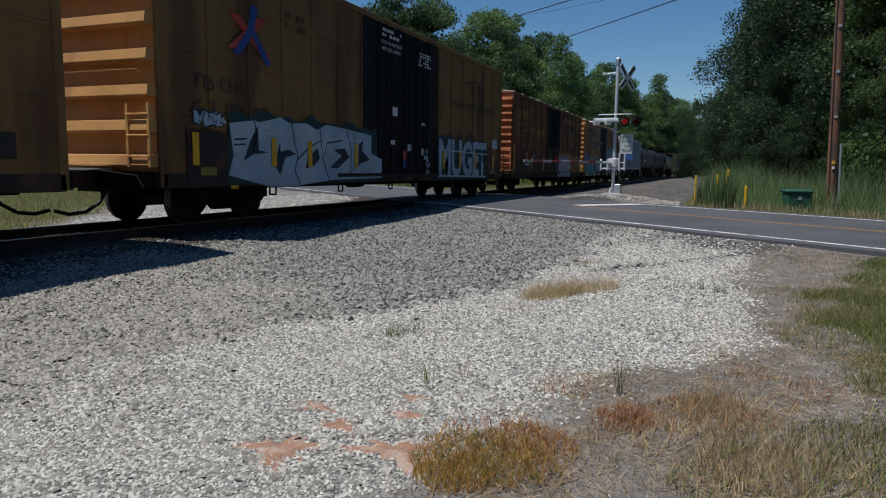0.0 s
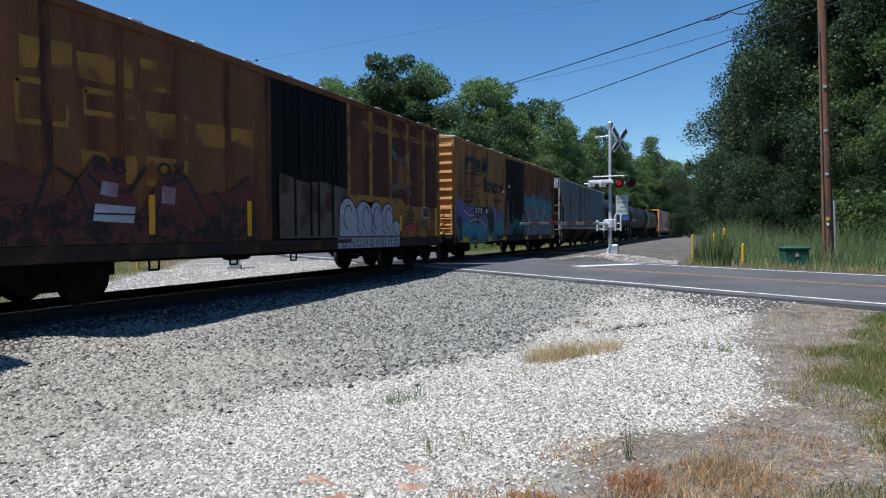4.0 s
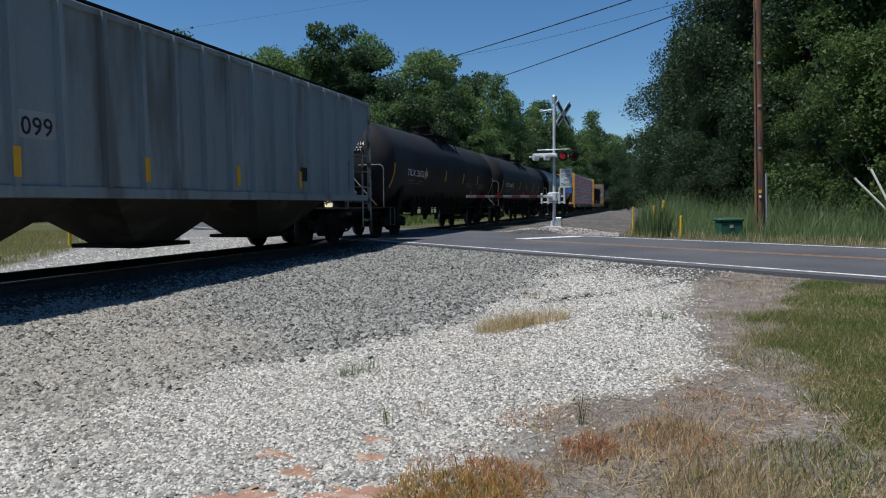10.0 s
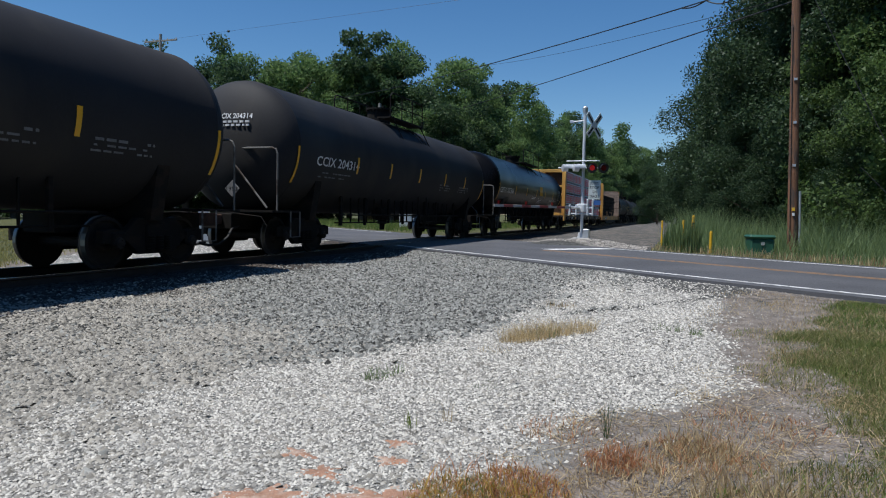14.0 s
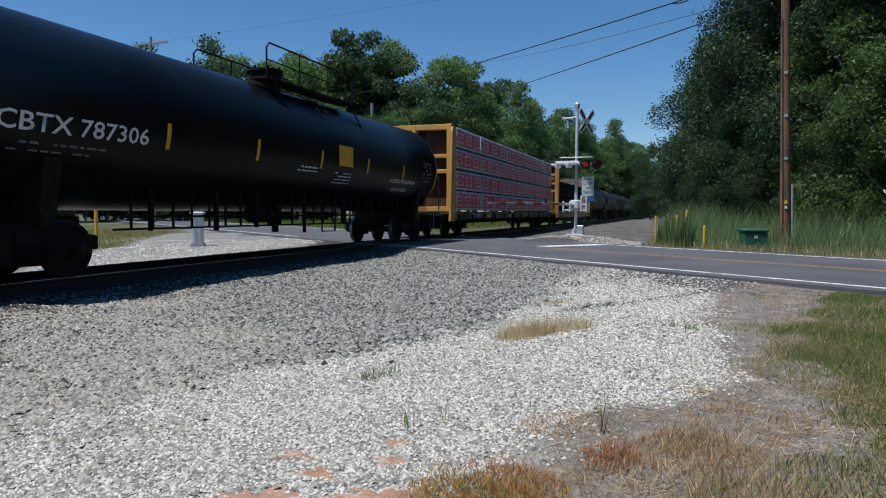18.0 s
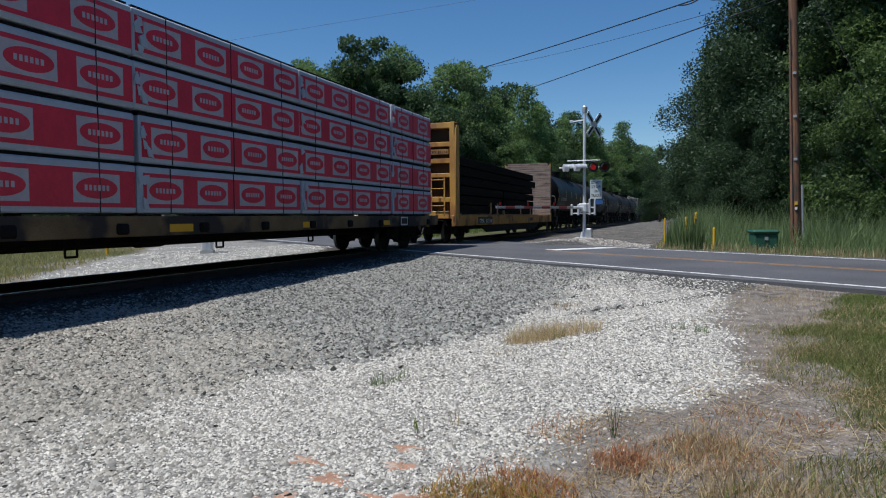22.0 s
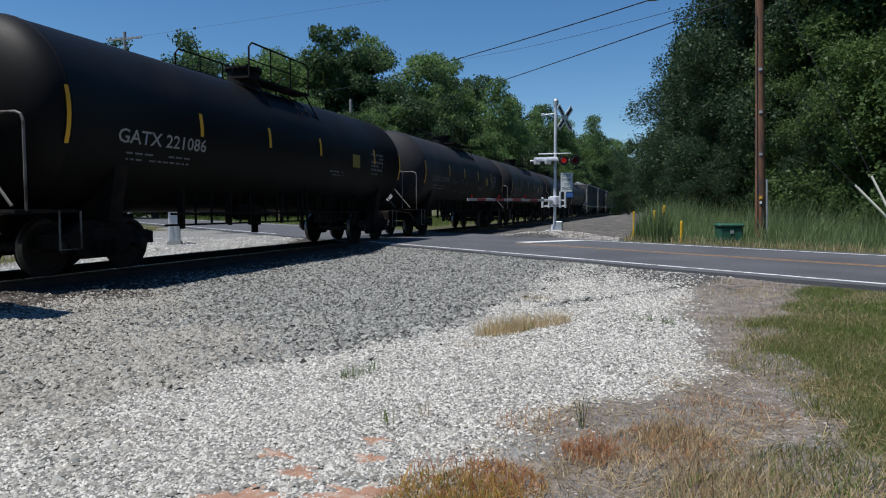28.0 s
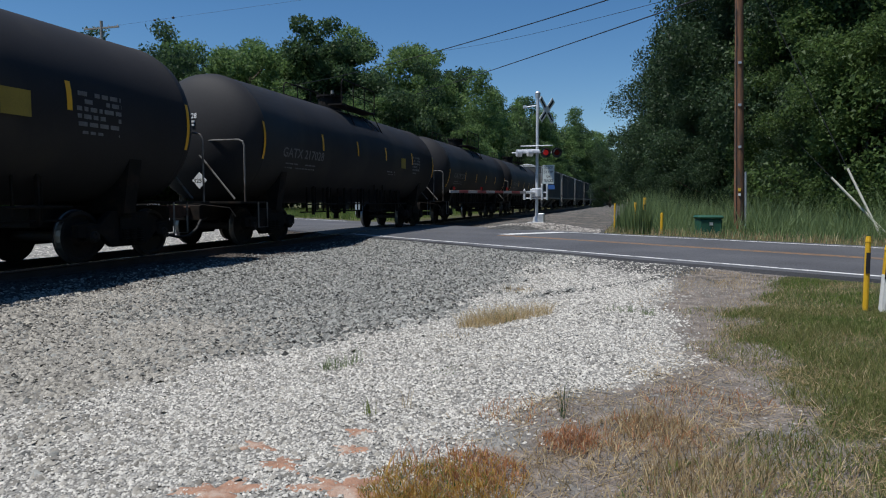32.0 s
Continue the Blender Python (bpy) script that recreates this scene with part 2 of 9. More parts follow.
def ground_material():
    """Ballast, white gravel, dirt and grass, blended by the zone attribute with ragged edges."""
    m, nodes, links, bsdf = nodes_of("ground_mix")
    co = nodes.new("ShaderNodeTexCoord")
    zone = nodes.new("ShaderNodeAttribute")
    zone.attribute_name = "zone"
    sep = nodes.new("ShaderNodeSeparateColor")
    links.new(zone.outputs["Color"], sep.inputs[0])

    def noise_tex(scale, detail=5):
        n = nodes.new("ShaderNodeTexNoise")
        n.inputs["Scale"].default_value, n.inputs["Detail"].default_value = scale, detail
        links.new(co.outputs["Object"], n.inputs["Vector"])
        return n.outputs[0]

    def math_node(op, a, b):
        n = nodes.new("ShaderNodeMath")
        n.operation = op
        for i, v in enumerate((a, b)):
            if isinstance(v, (int, float)):
                n.inputs[i].default_value = v
            else:
                links.new(v, n.inputs[i])
        return n.outputs[0]

    vor = nodes.new("ShaderNodeTexVoronoi")
    vor.inputs["Scale"].default_value = 22
    links.new(co.outputs["Object"], vor.inputs["Vector"])
    cell = nodes.new("ShaderNodeSeparateColor")
    links.new(vor.outputs["Color"], cell.inputs[0])
    big, mid, fine = noise_tex(0.9), noise_tex(6), noise_tex(70, 3)
    gm = math_node("ADD", math_node("MULTIPLY", cell.outputs[0], 0.7), math_node("MULTIPLY", mid, 0.3))
    grey = ramp(nodes, links, gm, [(0.1, (0.035, 0.035, 0.033)), (0.5, (0.085, 0.085, 0.08)), (0.9, (0.17, 0.168, 0.157))])
    white = ramp(nodes, links, gm, [(0.1, (0.13, 0.126, 0.115)), (0.5, (0.24, 0.233, 0.213)), (0.9, (0.38, 0.371, 0.34))])
    dirt = ramp(nodes, links, math_node("ADD", math_node("MULTIPLY", mid, 0.6), math_node("MULTIPLY", fine, 0.4)),
                [(0.3, (0.075, 0.063, 0.054)), (0.5, (0.20, 0.172, 0.148)), (0.7, (0.37, 0.325, 0.28))])
    soil = ramp(nodes, links, math_node("ADD", math_node("MULTIPLY", mid, 0.6), math_node("MULTIPLY", fine, 0.4)),
                [(0.3, (0.042, 0.052, 0.02)), (0.5, (0.085, 0.092, 0.038)), (0.7, (0.17, 0.15, 0.075))])

    def mask(channel, spread=0.55):
        s = math_node("ADD", channel, math_node("MULTIPLY", math_node("SUBTRACT", math_node("ADD", math_node("MULTIPLY", big, 0.5), math_node("MULTIPLY", mid, 0.5)), 0.5), spread * 2))
        r = nodes.new("ShaderNodeMapRange")
        r.inputs[1].default_value, r.inputs[2].default_value = 0.4, 0.6
        links.new(s, r.inputs[0])
        return r.outputs[0]

    def blend(f, a, b):
        n = nodes.new("ShaderNodeMix")
        n.data_type = "RGBA"
        links.new(f, n.inputs[0])
        links.new(a, n.inputs[6])
        links.new(b, n.inputs[7])
        return n.outputs[2]

    col = blend(mask(sep.outputs[2], 0.5), grey, white)
    col = blend(mask(sep.outputs[1], 0.6), col, dirt)
    col = blend(mask(sep.outputs[0], 0.5), col, soil)
    # Bed colours are kept dark to carry the train's shade.
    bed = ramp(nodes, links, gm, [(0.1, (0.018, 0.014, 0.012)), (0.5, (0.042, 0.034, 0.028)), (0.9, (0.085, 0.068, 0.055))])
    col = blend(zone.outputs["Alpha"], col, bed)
    links.new(col, bsdf.inputs["Base Color"])
    bsdf.inputs["Roughness"].default_value = 0.95
    bsdf.inputs["Specular IOR Level"].default_value = 0.2
    bp = nodes.new("ShaderNodeBump")
    bp.inputs["Strength"].default_value, bp.inputs["Distance"].default_value = 0.8, 0.03
    links.new(math_node("ADD", vor.outputs["Distance"], fine), bp.inputs["Height"])
    links.new(bp.outputs[0], bsdf.inputs["Normal"])
    return m


M_ASPHALT = asphalt()
M_GROUND = ground_material()


# ---- building helpers ----
def part(name, bm, mat, parent=None, label="", smooth=False):
    me = bpy.data.meshes.new(name)
    bm.to_mesh(me)
    bm.free()
    me.materials.append(mat)
    if smooth:
        me.polygons.foreach_set("use_smooth", [True] * len(me.polygons))
    ob = new(name, me)
    ob.parent = parent
    return tagged(ob, label)


def like(ob, name, m, parent):
    """Another piece on the same mesh."""
    o = new(name, ob.data)
    o.parent, o.matrix_basis = parent, m
    return o


def thing(name, label, category, group="", kind="", at=None):
    e = new(name)
    e.empty_display_size = 0.3
    if at is not None:
        e.matrix_world = at
    return tagged(e, label, category, group, kind)


def box(bm, x0, x1, y0, y1, z0, z1, bevel=0.0):
    r = bmesh.ops.create_cube(bm, size=1.0, matrix=Matrix.LocRotScale(((x0 + x1) / 2, (y0 + y1) / 2, (z0 + z1) / 2), None, (abs(x1 - x0), abs(y1 - y0), abs(z1 - z0))))
    if bevel:
        es = {e for v in r["verts"] for e in v.link_edges}
        bmesh.ops.bevel(bm, geom=list(es), offset=bevel, segments=1, affect="EDGES")
    return bm


def boxed(*a, bevel=0.0):
    return box(bmesh.new(), *a, bevel=bevel)


def rod(bm, a, b, r, sides=8, r2=None):
    a, b = Vector(a), Vector(b)
    d = b - a
    m = Matrix.Translation((a + b) / 2) @ d.to_track_quat("Z", "Y").to_matrix().to_4x4()
    bmesh.ops.create_cone(bm, cap_ends=True, segments=sides, radius1=r, radius2=r if r2 is None else r2, depth=d.length, matrix=m)
    return bm


def pipe(bm, pts, r, sides=6):
    """One round tube swept along the points, with closed ends."""
    pts = [Vector(p) for p in pts]
    n = len(pts)
    u, rings = None, []
    for k, p in enumerate(pts):
        d = (pts[min(k + 1, n - 1)] - pts[max(k - 1, 0)]).normalized()
        if u is None:
            u = d.orthogonal().normalized()
        u = (u - d * u.dot(d)).normalized()
        v = d.cross(u)
        rings.append([bm.verts.new(p + (u * math.cos(a) + v * math.sin(a)) * r) for a in (2 * math.pi * i / sides for i in range(sides))])
    for s, t in zip(rings, rings[1:]):
        for i in range(sides):
            bm.faces.new((s[i], s[(i + 1) % sides], t[(i + 1) % sides], t[i]))
    bm.faces.new(rings[0][::-1])
    bm.faces.new(rings[-1])
    return bm


def prism(bm, outline, a0, a1, axis="y"):
    """An outline of (u, z) or (u, v) pairs drawn out along an axis."""
    def at(u, v, w):
        return {"y": (u, w, v), "x": (w, u, v), "z": (u, v, w)}[axis]
    p = [bm.verts.new(at(u, v, a0)) for u, v in outline]
    q = [bm.verts.new(at(u, v, a1)) for u, v in outline]
    bm.faces.new(p)
    bm.faces.new(q[::-1])
    n = len(p)
    for i in range(n):
        bm.faces.new((p[i], q[i], q[(i + 1) % n], p[(i + 1) % n]))
    bmesh.ops.recalc_face_normals(bm, faces=bm.faces[:])
    return bm


def mesh_np(name, verts, faces, mat):
    """A mesh from arrays of corners and of equal-sided faces."""
    verts, faces = np.asarray(verts, np.float32), np.asarray(faces, np.int32)
    k = faces.shape[1]
    me = bpy.data.meshes.new(name)
    me.vertices.add(len(verts))
    me.vertices.foreach_set("co", verts.ravel())
    me.loops.add(faces.size)
    me.loops.foreach_set("vertex_index", faces.ravel())
    me.polygons.add(len(faces))
    me.polygons.foreach_set("loop_start", np.arange(len(faces), dtype=np.int32) * k)
    me.polygons.foreach_set("loop_total", np.full(len(faces), k, np.int32))
    me.update(calc_edges=True)
    me.materials.append(mat)
    return me


# ---- the ground ----
TRACK_X, RAIL_Z = -10.08, 0.46
ROAD_N, ROAD_D = Vector((0.61, 0.792, 0)).normalized(), Vector((0.792, -0.61, 0)).normalized()
rng = np.random.default_rng(7)


def smooth01(a, b, v):
    t = np.clip((v - a) / (b - a), 0, 1)
    return t * t * (3 - 2 * t)


def road_q(x, y):
    return ROAD_N.x * x + ROAD_N.y * y


def ground_z(x, y):
    x, y = np.asarray(x, float), np.asarray(y, float)
    q = road_q(x, y)
    h = 0.43 * np.clip(q / 10.4, -0.2, 1.0)
    w = (1 - smooth01(1.9, 4.6, np.abs(x - TRACK_X))) * (1 - smooth01(8.9, 10.2, q) * (1 - smooth01(18.0, 19.2, q)))
    h = h * (1 - w) + 0.29 * w
    mound = 0.2 * np.exp(-(((x + 3.9) / 1.8) ** 2 + ((y - 26.2) / 1.3) ** 2) ** 2)
    bump = 0.018 * np.sin(1.7 * x + 0.6 * y) * np.sin(1.3 * y - 0.5 * x) + 0.01 * np.sin(4.1 * x) * np.sin(3.7 * y)
    road = smooth01(10.0, 10.65, q) * (1 - smooth01(17.55, 18.2, q))
    return h + mound + bump * (1 - road) - 0.06 * road


def ragged(x, y):
    return 0.28 * np.sin(2.9 * x + 1.7 * np.sin(2.3 * y)) + 0.18 * np.sin(6.1 * y + 2.0 * np.sin(4.7 * x))


def pale_share(x, y):
    """Where the shoulder's ballast is old and pale; beyond that line it is fresh and dark."""
    core = smooth01(-1.3, 1.3, y - 6.4 - 0.62 * (-x - 3.7) + 1.6 * ragged(x * 0.6, y * 0.6))
    return (1 - core) * (x > -8.9)


def bed_shade(x, y):
    """The bed between and beside the rails, darkened by oil, rust and creosote, and darker still to paint in the
    train's shade.
    """
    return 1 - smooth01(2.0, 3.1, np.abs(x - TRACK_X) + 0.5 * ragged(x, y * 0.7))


def zones(x, y):
    """Shares of grass, of dirt and of white gravel."""
    q = road_q(x, y)
    xw = np.interp(y, [0, 2.2, 3.15, 3.8, 4.5, 5.4, 6.1, 6.8, 7.4, 8.1, 9.6, 12.2, 14], [-5.4, -4.7, -4.45, -4.4, -4.22, -3.7, -3.22, -2.75, -2.45, -2.15, -2.02, -1.99, -1.4])
    xd = np.interp(y, [2, 3.4, 3.8, 4.15, 4.6, 5.0, 5.25, 5.9, 6.7, 8.1, 10.3, 13.4], [-1.5, -1.23, -1.1, -0.93, -0.75, -0.49, -0.05, 0.29, 0.25, 0.15, 0.35, 1.2])
    xg = np.interp(y, [2, 3.8, 4.5, 5.2, 6.4, 7.5, 9.0, 10.8, 13], [0.85, 0.8, 1.15, 1.05, 0.92, 0.95, 1.35, 2.0, 3.4])
    wave = (0.45 * np.sin(1.1 * y) + 0.25 * np.sin(2.7 * y + 1)) * np.clip((2.2 - y) / 2, 0, 1)
    xd, xg = xd + wave, xg + wave * 0.8 + 0.3 * np.clip((2.2 - y) / 2, 0, 1)
    near = q < 10.6
    soft = np.interp(y, [3.0, 4.5, 5.5, 8.0, 9.6, 13.0], [1.3, 0.95, 0.55, 0.4, 0.6, 0.9])
    rag = ragged(x, y)
    white = np.where(near, smooth01(-soft, soft, x - xw + rag * soft), 0.0)
    white = white * (1 - 0.8 * smooth01(8.0, 9.7, q + 0.6 * rag) * smooth01(-1.7, -0.2, x))
    streak = np.exp(-((y - 9.72 - 1.03 * (x + 0.55) + 0.15 * rag) / 0.28) ** 2) * smooth01(-1.5, -1.0, x)
    white = white * (1 - 0.65 * streak)
    white = np.maximum(white, np.where(near, 0.46 * pale_share(x, y), 0.0))
    dirt = np.where(near, smooth01(-0.3, 0.45, x - xd + 0.3 * rag) * 0.62, 0.0)
    bald = 0.5 + 0.5 * np.sin(3.1 * x + 1.9 * np.sin(2.2 * y)) * np.sin(2.6 * y + 1.4 * np.sin(1.9 * x))
    grass = np.where(near, smooth01(-0.2, 0.3, x - xg + 0.35 * rag) * (1 - 0.6 * smooth01(0.55, 0.85, bald) * (1 - smooth01(0.2, 0.8, x - xg))), 0.0)
    far = q > 17.6
    lane = (x > -8.5) & (x < -1.0)
    white = np.where(far & (x > -6.2) & (x < -1.4) & (q < 19.8) & (q > 17.8), 1.0, white)
    dirt = np.where(far & lane & (q >= 19.8), 0.44, dirt)
    grass = np.where(far & (x >= -1.0), 1.0, grass)
    left = x < -12.6
    field_edge = -14.3 - 0.59 * (y - 10.8)
    white = np.where(left & near, 0.95, white)
    dirt = np.where(left & near, 0.75 * smooth01(-0.5, 0.8, field_edge - x), dirt)
    grass = np.where(left & near, 0.85 * smooth01(0.3, 1.8, field_edge - x), grass)
    grass = np.where(left & far, 0.8, grass)
    return grass, dirt, white


def build_ground():
    xs = np.concatenate([[-2500, -900, -400, -200, -120, -80, -60, -45, -35, -28, -22, -18], np.arange(-16, 7.01, 0.16), [8, 10, 12, 15, 20, 30, 45, 70, 120, 250, 600, 2500]])
    ys = np.concatenate([[-2500, -700, -200, -80, -40, -20, -10, -5, -2], np.arange(-0.5, 31, 0.16), np.arange(32, 60, 2), [65, 75, 90, 120, 160, 220, 300, 450, 800, 1500, 3500]])
    gx, gy = np.meshgrid(xs, ys)
    gz = ground_z(gx, gy)
    v = np.stack([gx, gy, gz], -1).reshape(-1, 3)
    ny, nx = gx.shape
    i = (np.arange(ny - 1)[:, None] * nx + np.arange(nx - 1)[None]).ravel()
    f = np.stack([i, i + 1, i + nx + 1, i + nx], -1)
    me = mesh_np("ground", v, f, M_GROUND)
    me.polygons.foreach_set("use_smooth", [True] * len(f))
    a = me.color_attributes.new("zone", "FLOAT_COLOR", "POINT")
    g, d, w = zones(gx, gy)
    a.data.foreach_set("color", np.stack([g, d, w, bed_shade(gx, gy)], -1).astype(np.float32).ravel())
    return tagged(new("ground", me), "grey ballast, white gravel, dry dirt and patchy grass", "ground", kind="structure")


ground = build_ground()


# ---- the road ----
def road_frame(along, q, z):
    p = ROAD_D * along + ROAD_N * q
    return Vector((p.x, p.y, z))


def strip(name, q0, q1, a0, a1, z, mat, label, parent=None, step=2.0, kind="structure", category="road marking", thick=0.12):
    bm = bmesh.new()
    n = max(1, int((a1 - a0) / step))
    rings = []
    for k in range(n + 1):
        a = a0 + (a1 - a0) * k / n
        w = 0.05 * math.sin(a * 1.7) + 0.04 * math.sin(a * 4.3) if thick > 0.05 else 0
        rings.append([bm.verts.new(road_frame(a, q, zz)) for q, zz in ((q0 + w, z - thick), (q0 + w, z), (q1 - w, z), (q1 - w, z - thick))])
    for r, s in zip(rings, rings[1:]):
        for i in range(3):
            bm.faces.new((r[i], r[i + 1], s[i + 1], s[i]))
    bm.faces.new(rings[0])
    bm.faces.new(rings[-1][::-1])
    bmesh.ops.recalc_face_normals(bm, faces=bm.faces[:])
    ob = part(name, bm, mat, parent, label)
    if parent is None:
        tagged(ob, "", category, kind=kind)
    return ob


ROAD_Z = 0.452
road = strip("road", 10.35, 17.85, -160, 160, ROAD_Z, M_ASPHALT, "worn grey two-lane asphalt road crossing the track", category="road")
strip("edge_line", 10.74, 10.86, -19.6, 160, ROAD_Z + 0.004, M_ROADW, "white painted edge line", road, thick=0.004)
strip("edge_line", 17.22, 17.34, -16.5, 160, ROAD_Z + 0.004, M_ROADW, "white painted edge line", road, thick=0.004)
strip("edge_line", 10.74, 10.86, -160, -28, ROAD_Z + 0.004, M_ROADW, "white painted edge line", road, thick=0.004)
strip("edge_line", 17.22, 17.34, -160, -32, ROAD_Z + 0.004, M_ROADW, "white painted edge line", road, thick=0.004)
strip("centre_line", 13.92, 14.02, -16.0, 160, ROAD_Z + 0.004, M_ROADY, "faded yellow centre line", road, thick=0.004)
strip("centre_line", 14.14, 14.24, -16.0, 160, ROAD_Z + 0.004, M_ROADY, "faded yellow centre line", road, thick=0.004)
strip("stop_line", 14.5, 17.1, -16.6, -16.0, ROAD_Z + 0.004, M_ROADW, "white painted stop bar", road, thick=0.004)


# ---- the track ----
def build_track():
    prof = [(-0.075, 0), (0.075, 0), (0.07, 0.015), (0.012, 0.03), (0.012, 0.125), (0.036, 0.14), (0.036, 0.168), (-0.036, 0.168), (-0.036, 0.14), (-0.012, 0.125), (-0.012, 0.03), (-0.07, 0.015)]
    track = thing("railway_track", "rusty steel rails on dark wooden ties", "railway track", kind="structure", at=pose(TRACK_X, 0, RAIL_Z - 0.174))
    for s in (-0.75, 0.75):
        bm = bmesh.new()
        prism(bm, prof, -300, 700)
        r = part("rail", bm, M_RAIL, track, "brown steel rail with polished top")
        r.location.x = s
        t = part("rail_head", boxed(-0.03, 0.03, -300, 700, 0.1685, 0.1735), M_RAILTOP, r, "polished rail head")
    first = None
    for k in range(150):
        y = -20 + 0.55 * k
        q = road_q(TRACK_X, y)
        if 10.4 < q < 17.8:
            continue
        if first is None:
            first = part("tie", boxed(-1.3, 1.3, -0.11, 0.11, -0.17, 0.0, bevel=0.012), M_TIE, track)
            first.location.y = y
        else:
            like(first, "tie", pose(random.uniform(-0.03, 0.03), y, random.uniform(-0.015, 0.005), 0, 0, random.uniform(-1, 1)), track)


build_track()

# ---- the train ----
M_UNDER = material("under_black", (0.008, 0.007, 0.006), 0.85, vary=0.5, scale=5, bump=0.3, second=(0.02, 0.014, 0.01), stains=0.3, spec=0.25)
M_WHEEL = material("wheel_steel", (0.02, 0.016, 0.014), 0.75, metal=0.2, vary=0.4, scale=8)
M_TREAD = material("wheel_tread", (0.2, 0.19, 0.18), 0.45, metal=0.9, vary=0.15, bump=0.02)
M_HOSE = material("rubber_hose", (0.012, 0.012, 0.012), 0.7, vary=0.3)
# Shaded boxcar sides get darker paint here than the sunlit ends.
M_TBOX = material("faded_yellow_shaded", (0.23, 0.125, 0.036), 0.75, vary=0.25, scale=0.8, fine=20, second=(0.13, 0.06, 0.025), stains=0.25, streak=(1, 1.4, 0.35))
M_TBEND = material("sunlit_yellow", (0.55, 0.29, 0.095), 0.65, vary=0.18, scale=1.5, second=(0.40, 0.19, 0.07), stains=0.18, streak=(1, 1, 0.5))
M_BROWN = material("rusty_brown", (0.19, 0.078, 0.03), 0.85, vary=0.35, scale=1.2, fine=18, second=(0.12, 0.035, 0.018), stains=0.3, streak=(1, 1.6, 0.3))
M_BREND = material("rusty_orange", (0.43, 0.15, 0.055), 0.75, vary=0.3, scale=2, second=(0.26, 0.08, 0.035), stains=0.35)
M_BRDARK = material("maroon_brown", (0.085, 0.028, 0.018), 0.85, vary=0.4, scale=1.2, fine=18, second=(0.16, 0.055, 0.02), stains=0.35, streak=(1, 1.6, 0.3))
# Post paints: rust-stained, and a tone darker in place of edge shading.
M_BRPOST = material("post_shade_rusty", (0.15, 0.052, 0.022), 0.9, vary=0.45, scale=2.5, second=(0.06, 0.024, 0.015), stains=0.4, streak=(2, 2, 0.4))
M_RBPOST = material("post_shade_chipped", (0.33, 0.15, 0.05), 0.75, vary=0.35, scale=2.5, second=(0.16, 0.065, 0.028), stains=0.36, streak=(2, 2, 0.4))
M_OLDYEL = material("old_yellow", (0.36, 0.18, 0.035), 0.8, vary=0.35, scale=2.5, second=(0.2, 0.075, 0.026), stains=0.4)
M_SILLK = material("sill_grimy", (0.035, 0.024, 0.017), 0.85, vary=0.5, scale=2, second=(0.09, 0.05, 0.025), stains=0.3)
M_RBOX = material("box_yellow_shaded", (0.38, 0.185, 0.06), 0.65, vary=0.2, scale=0.9, fine=20, second=(0.2, 0.09, 0.03), stains=0.22, streak=(1, 1.5, 0.35))
M_RBRUST = material("box_rust", (0.135, 0.04, 0.02), 0.75, vary=0.35, scale=1.4, second=(0.28, 0.11, 0.04), stains=0.2, streak=(1, 1.5, 0.35))
M_DOORK = material("door_black", (0.007, 0.007, 0.007), 0.7, vary=0.4, scale=1.5, second=(0.018, 0.013, 0.01), stains=0.25, spec=0.25)
M_ROOF = material("roof_metal", (0.42, 0.40, 0.36), 0.55, metal=0.2, vary=0.25, scale=2, second=(0.25, 0.13, 0.07), stains=0.35)
M_HOPPER = material("hopper_grey", (0.265, 0.32, 0.335), 0.6, vary=0.16, scale=0.9, fine=25, second=(0.17, 0.18, 0.175), stains=0.25, streak=(1, 2, 0.3))
M_HOPPATCH = material("hopper_patch", (0.36, 0.40, 0.42), 0.65, vary=0.12, scale=2)
M_LADDER = material("ladder_dull", (0.36, 0.345, 0.32), 0.7, vary=0.25, scale=4, second=(0.12, 0.085, 0.06), stains=0.35)
M_GRIMESHADE = material("grime_shade", (0.05, 0.045, 0.036), 0.85, vary=0.4, scale=1.5, bump=0.3, second=(0.10, 0.09, 0.07), stains=0.25)
M_HOPDK = material("hopper_side_shade", (0.06, 0.068, 0.066), 0.7, vary=0.25, scale=0.9, second=(0.11, 0.10, 0.085), stains=0.25, streak=(1, 2, 0.3))
M_HOPROOF = material("hopper_sunlit_edge", (0.42, 0.43, 0.42), 0.6, vary=0.16, scale=0.9, second=(0.3, 0.28, 0.25), stains=0.3)
M_TANK = material("tank_black", (0.021, 0.021, 0.023), 0.7, vary=0.3, scale=0.8, fine=30, bump=0.03, second=(0.032, 0.03, 0.028), stains=0.25, streak=(1, 1, 0.6), spec=0.28)
M_TANKGL = material("tank_black_glossy", (0.006, 0.006, 0.007), 0.3, vary=0.3, scale=0.7, fine=30, bump=0.02, second=(0.01, 0.009, 0.008), stains=0.2, spec=0.11)
M_TANKD = material("tank_black_dark", (0.007, 0.0068, 0.0066), 0.55, vary=0.3, scale=0.8, fine=30, bump=0.03, second=(0.012, 0.011, 0.01), stains=0.25, spec=0.14)
M_CBEAM = material("beam_yellow", (0.53, 0.285, 0.06), 0.7, vary=0.25, scale=1.3, second=(0.30, 0.13, 0.04), stains=0.36, streak=(1, 1, 0.5))
M_CBDIRT = material("sill_dirty", (0.19, 0.12, 0.055), 0.8, vary=0.45, scale=1.6, second=(0.04, 0.03, 0.025), stains=0.5)
M_FLSILL = material("sill_worn", (0.48, 0.24, 0.05), 0.75, vary=0.4, scale=1.6, second=(0.17, 0.085, 0.03), stains=0.3)
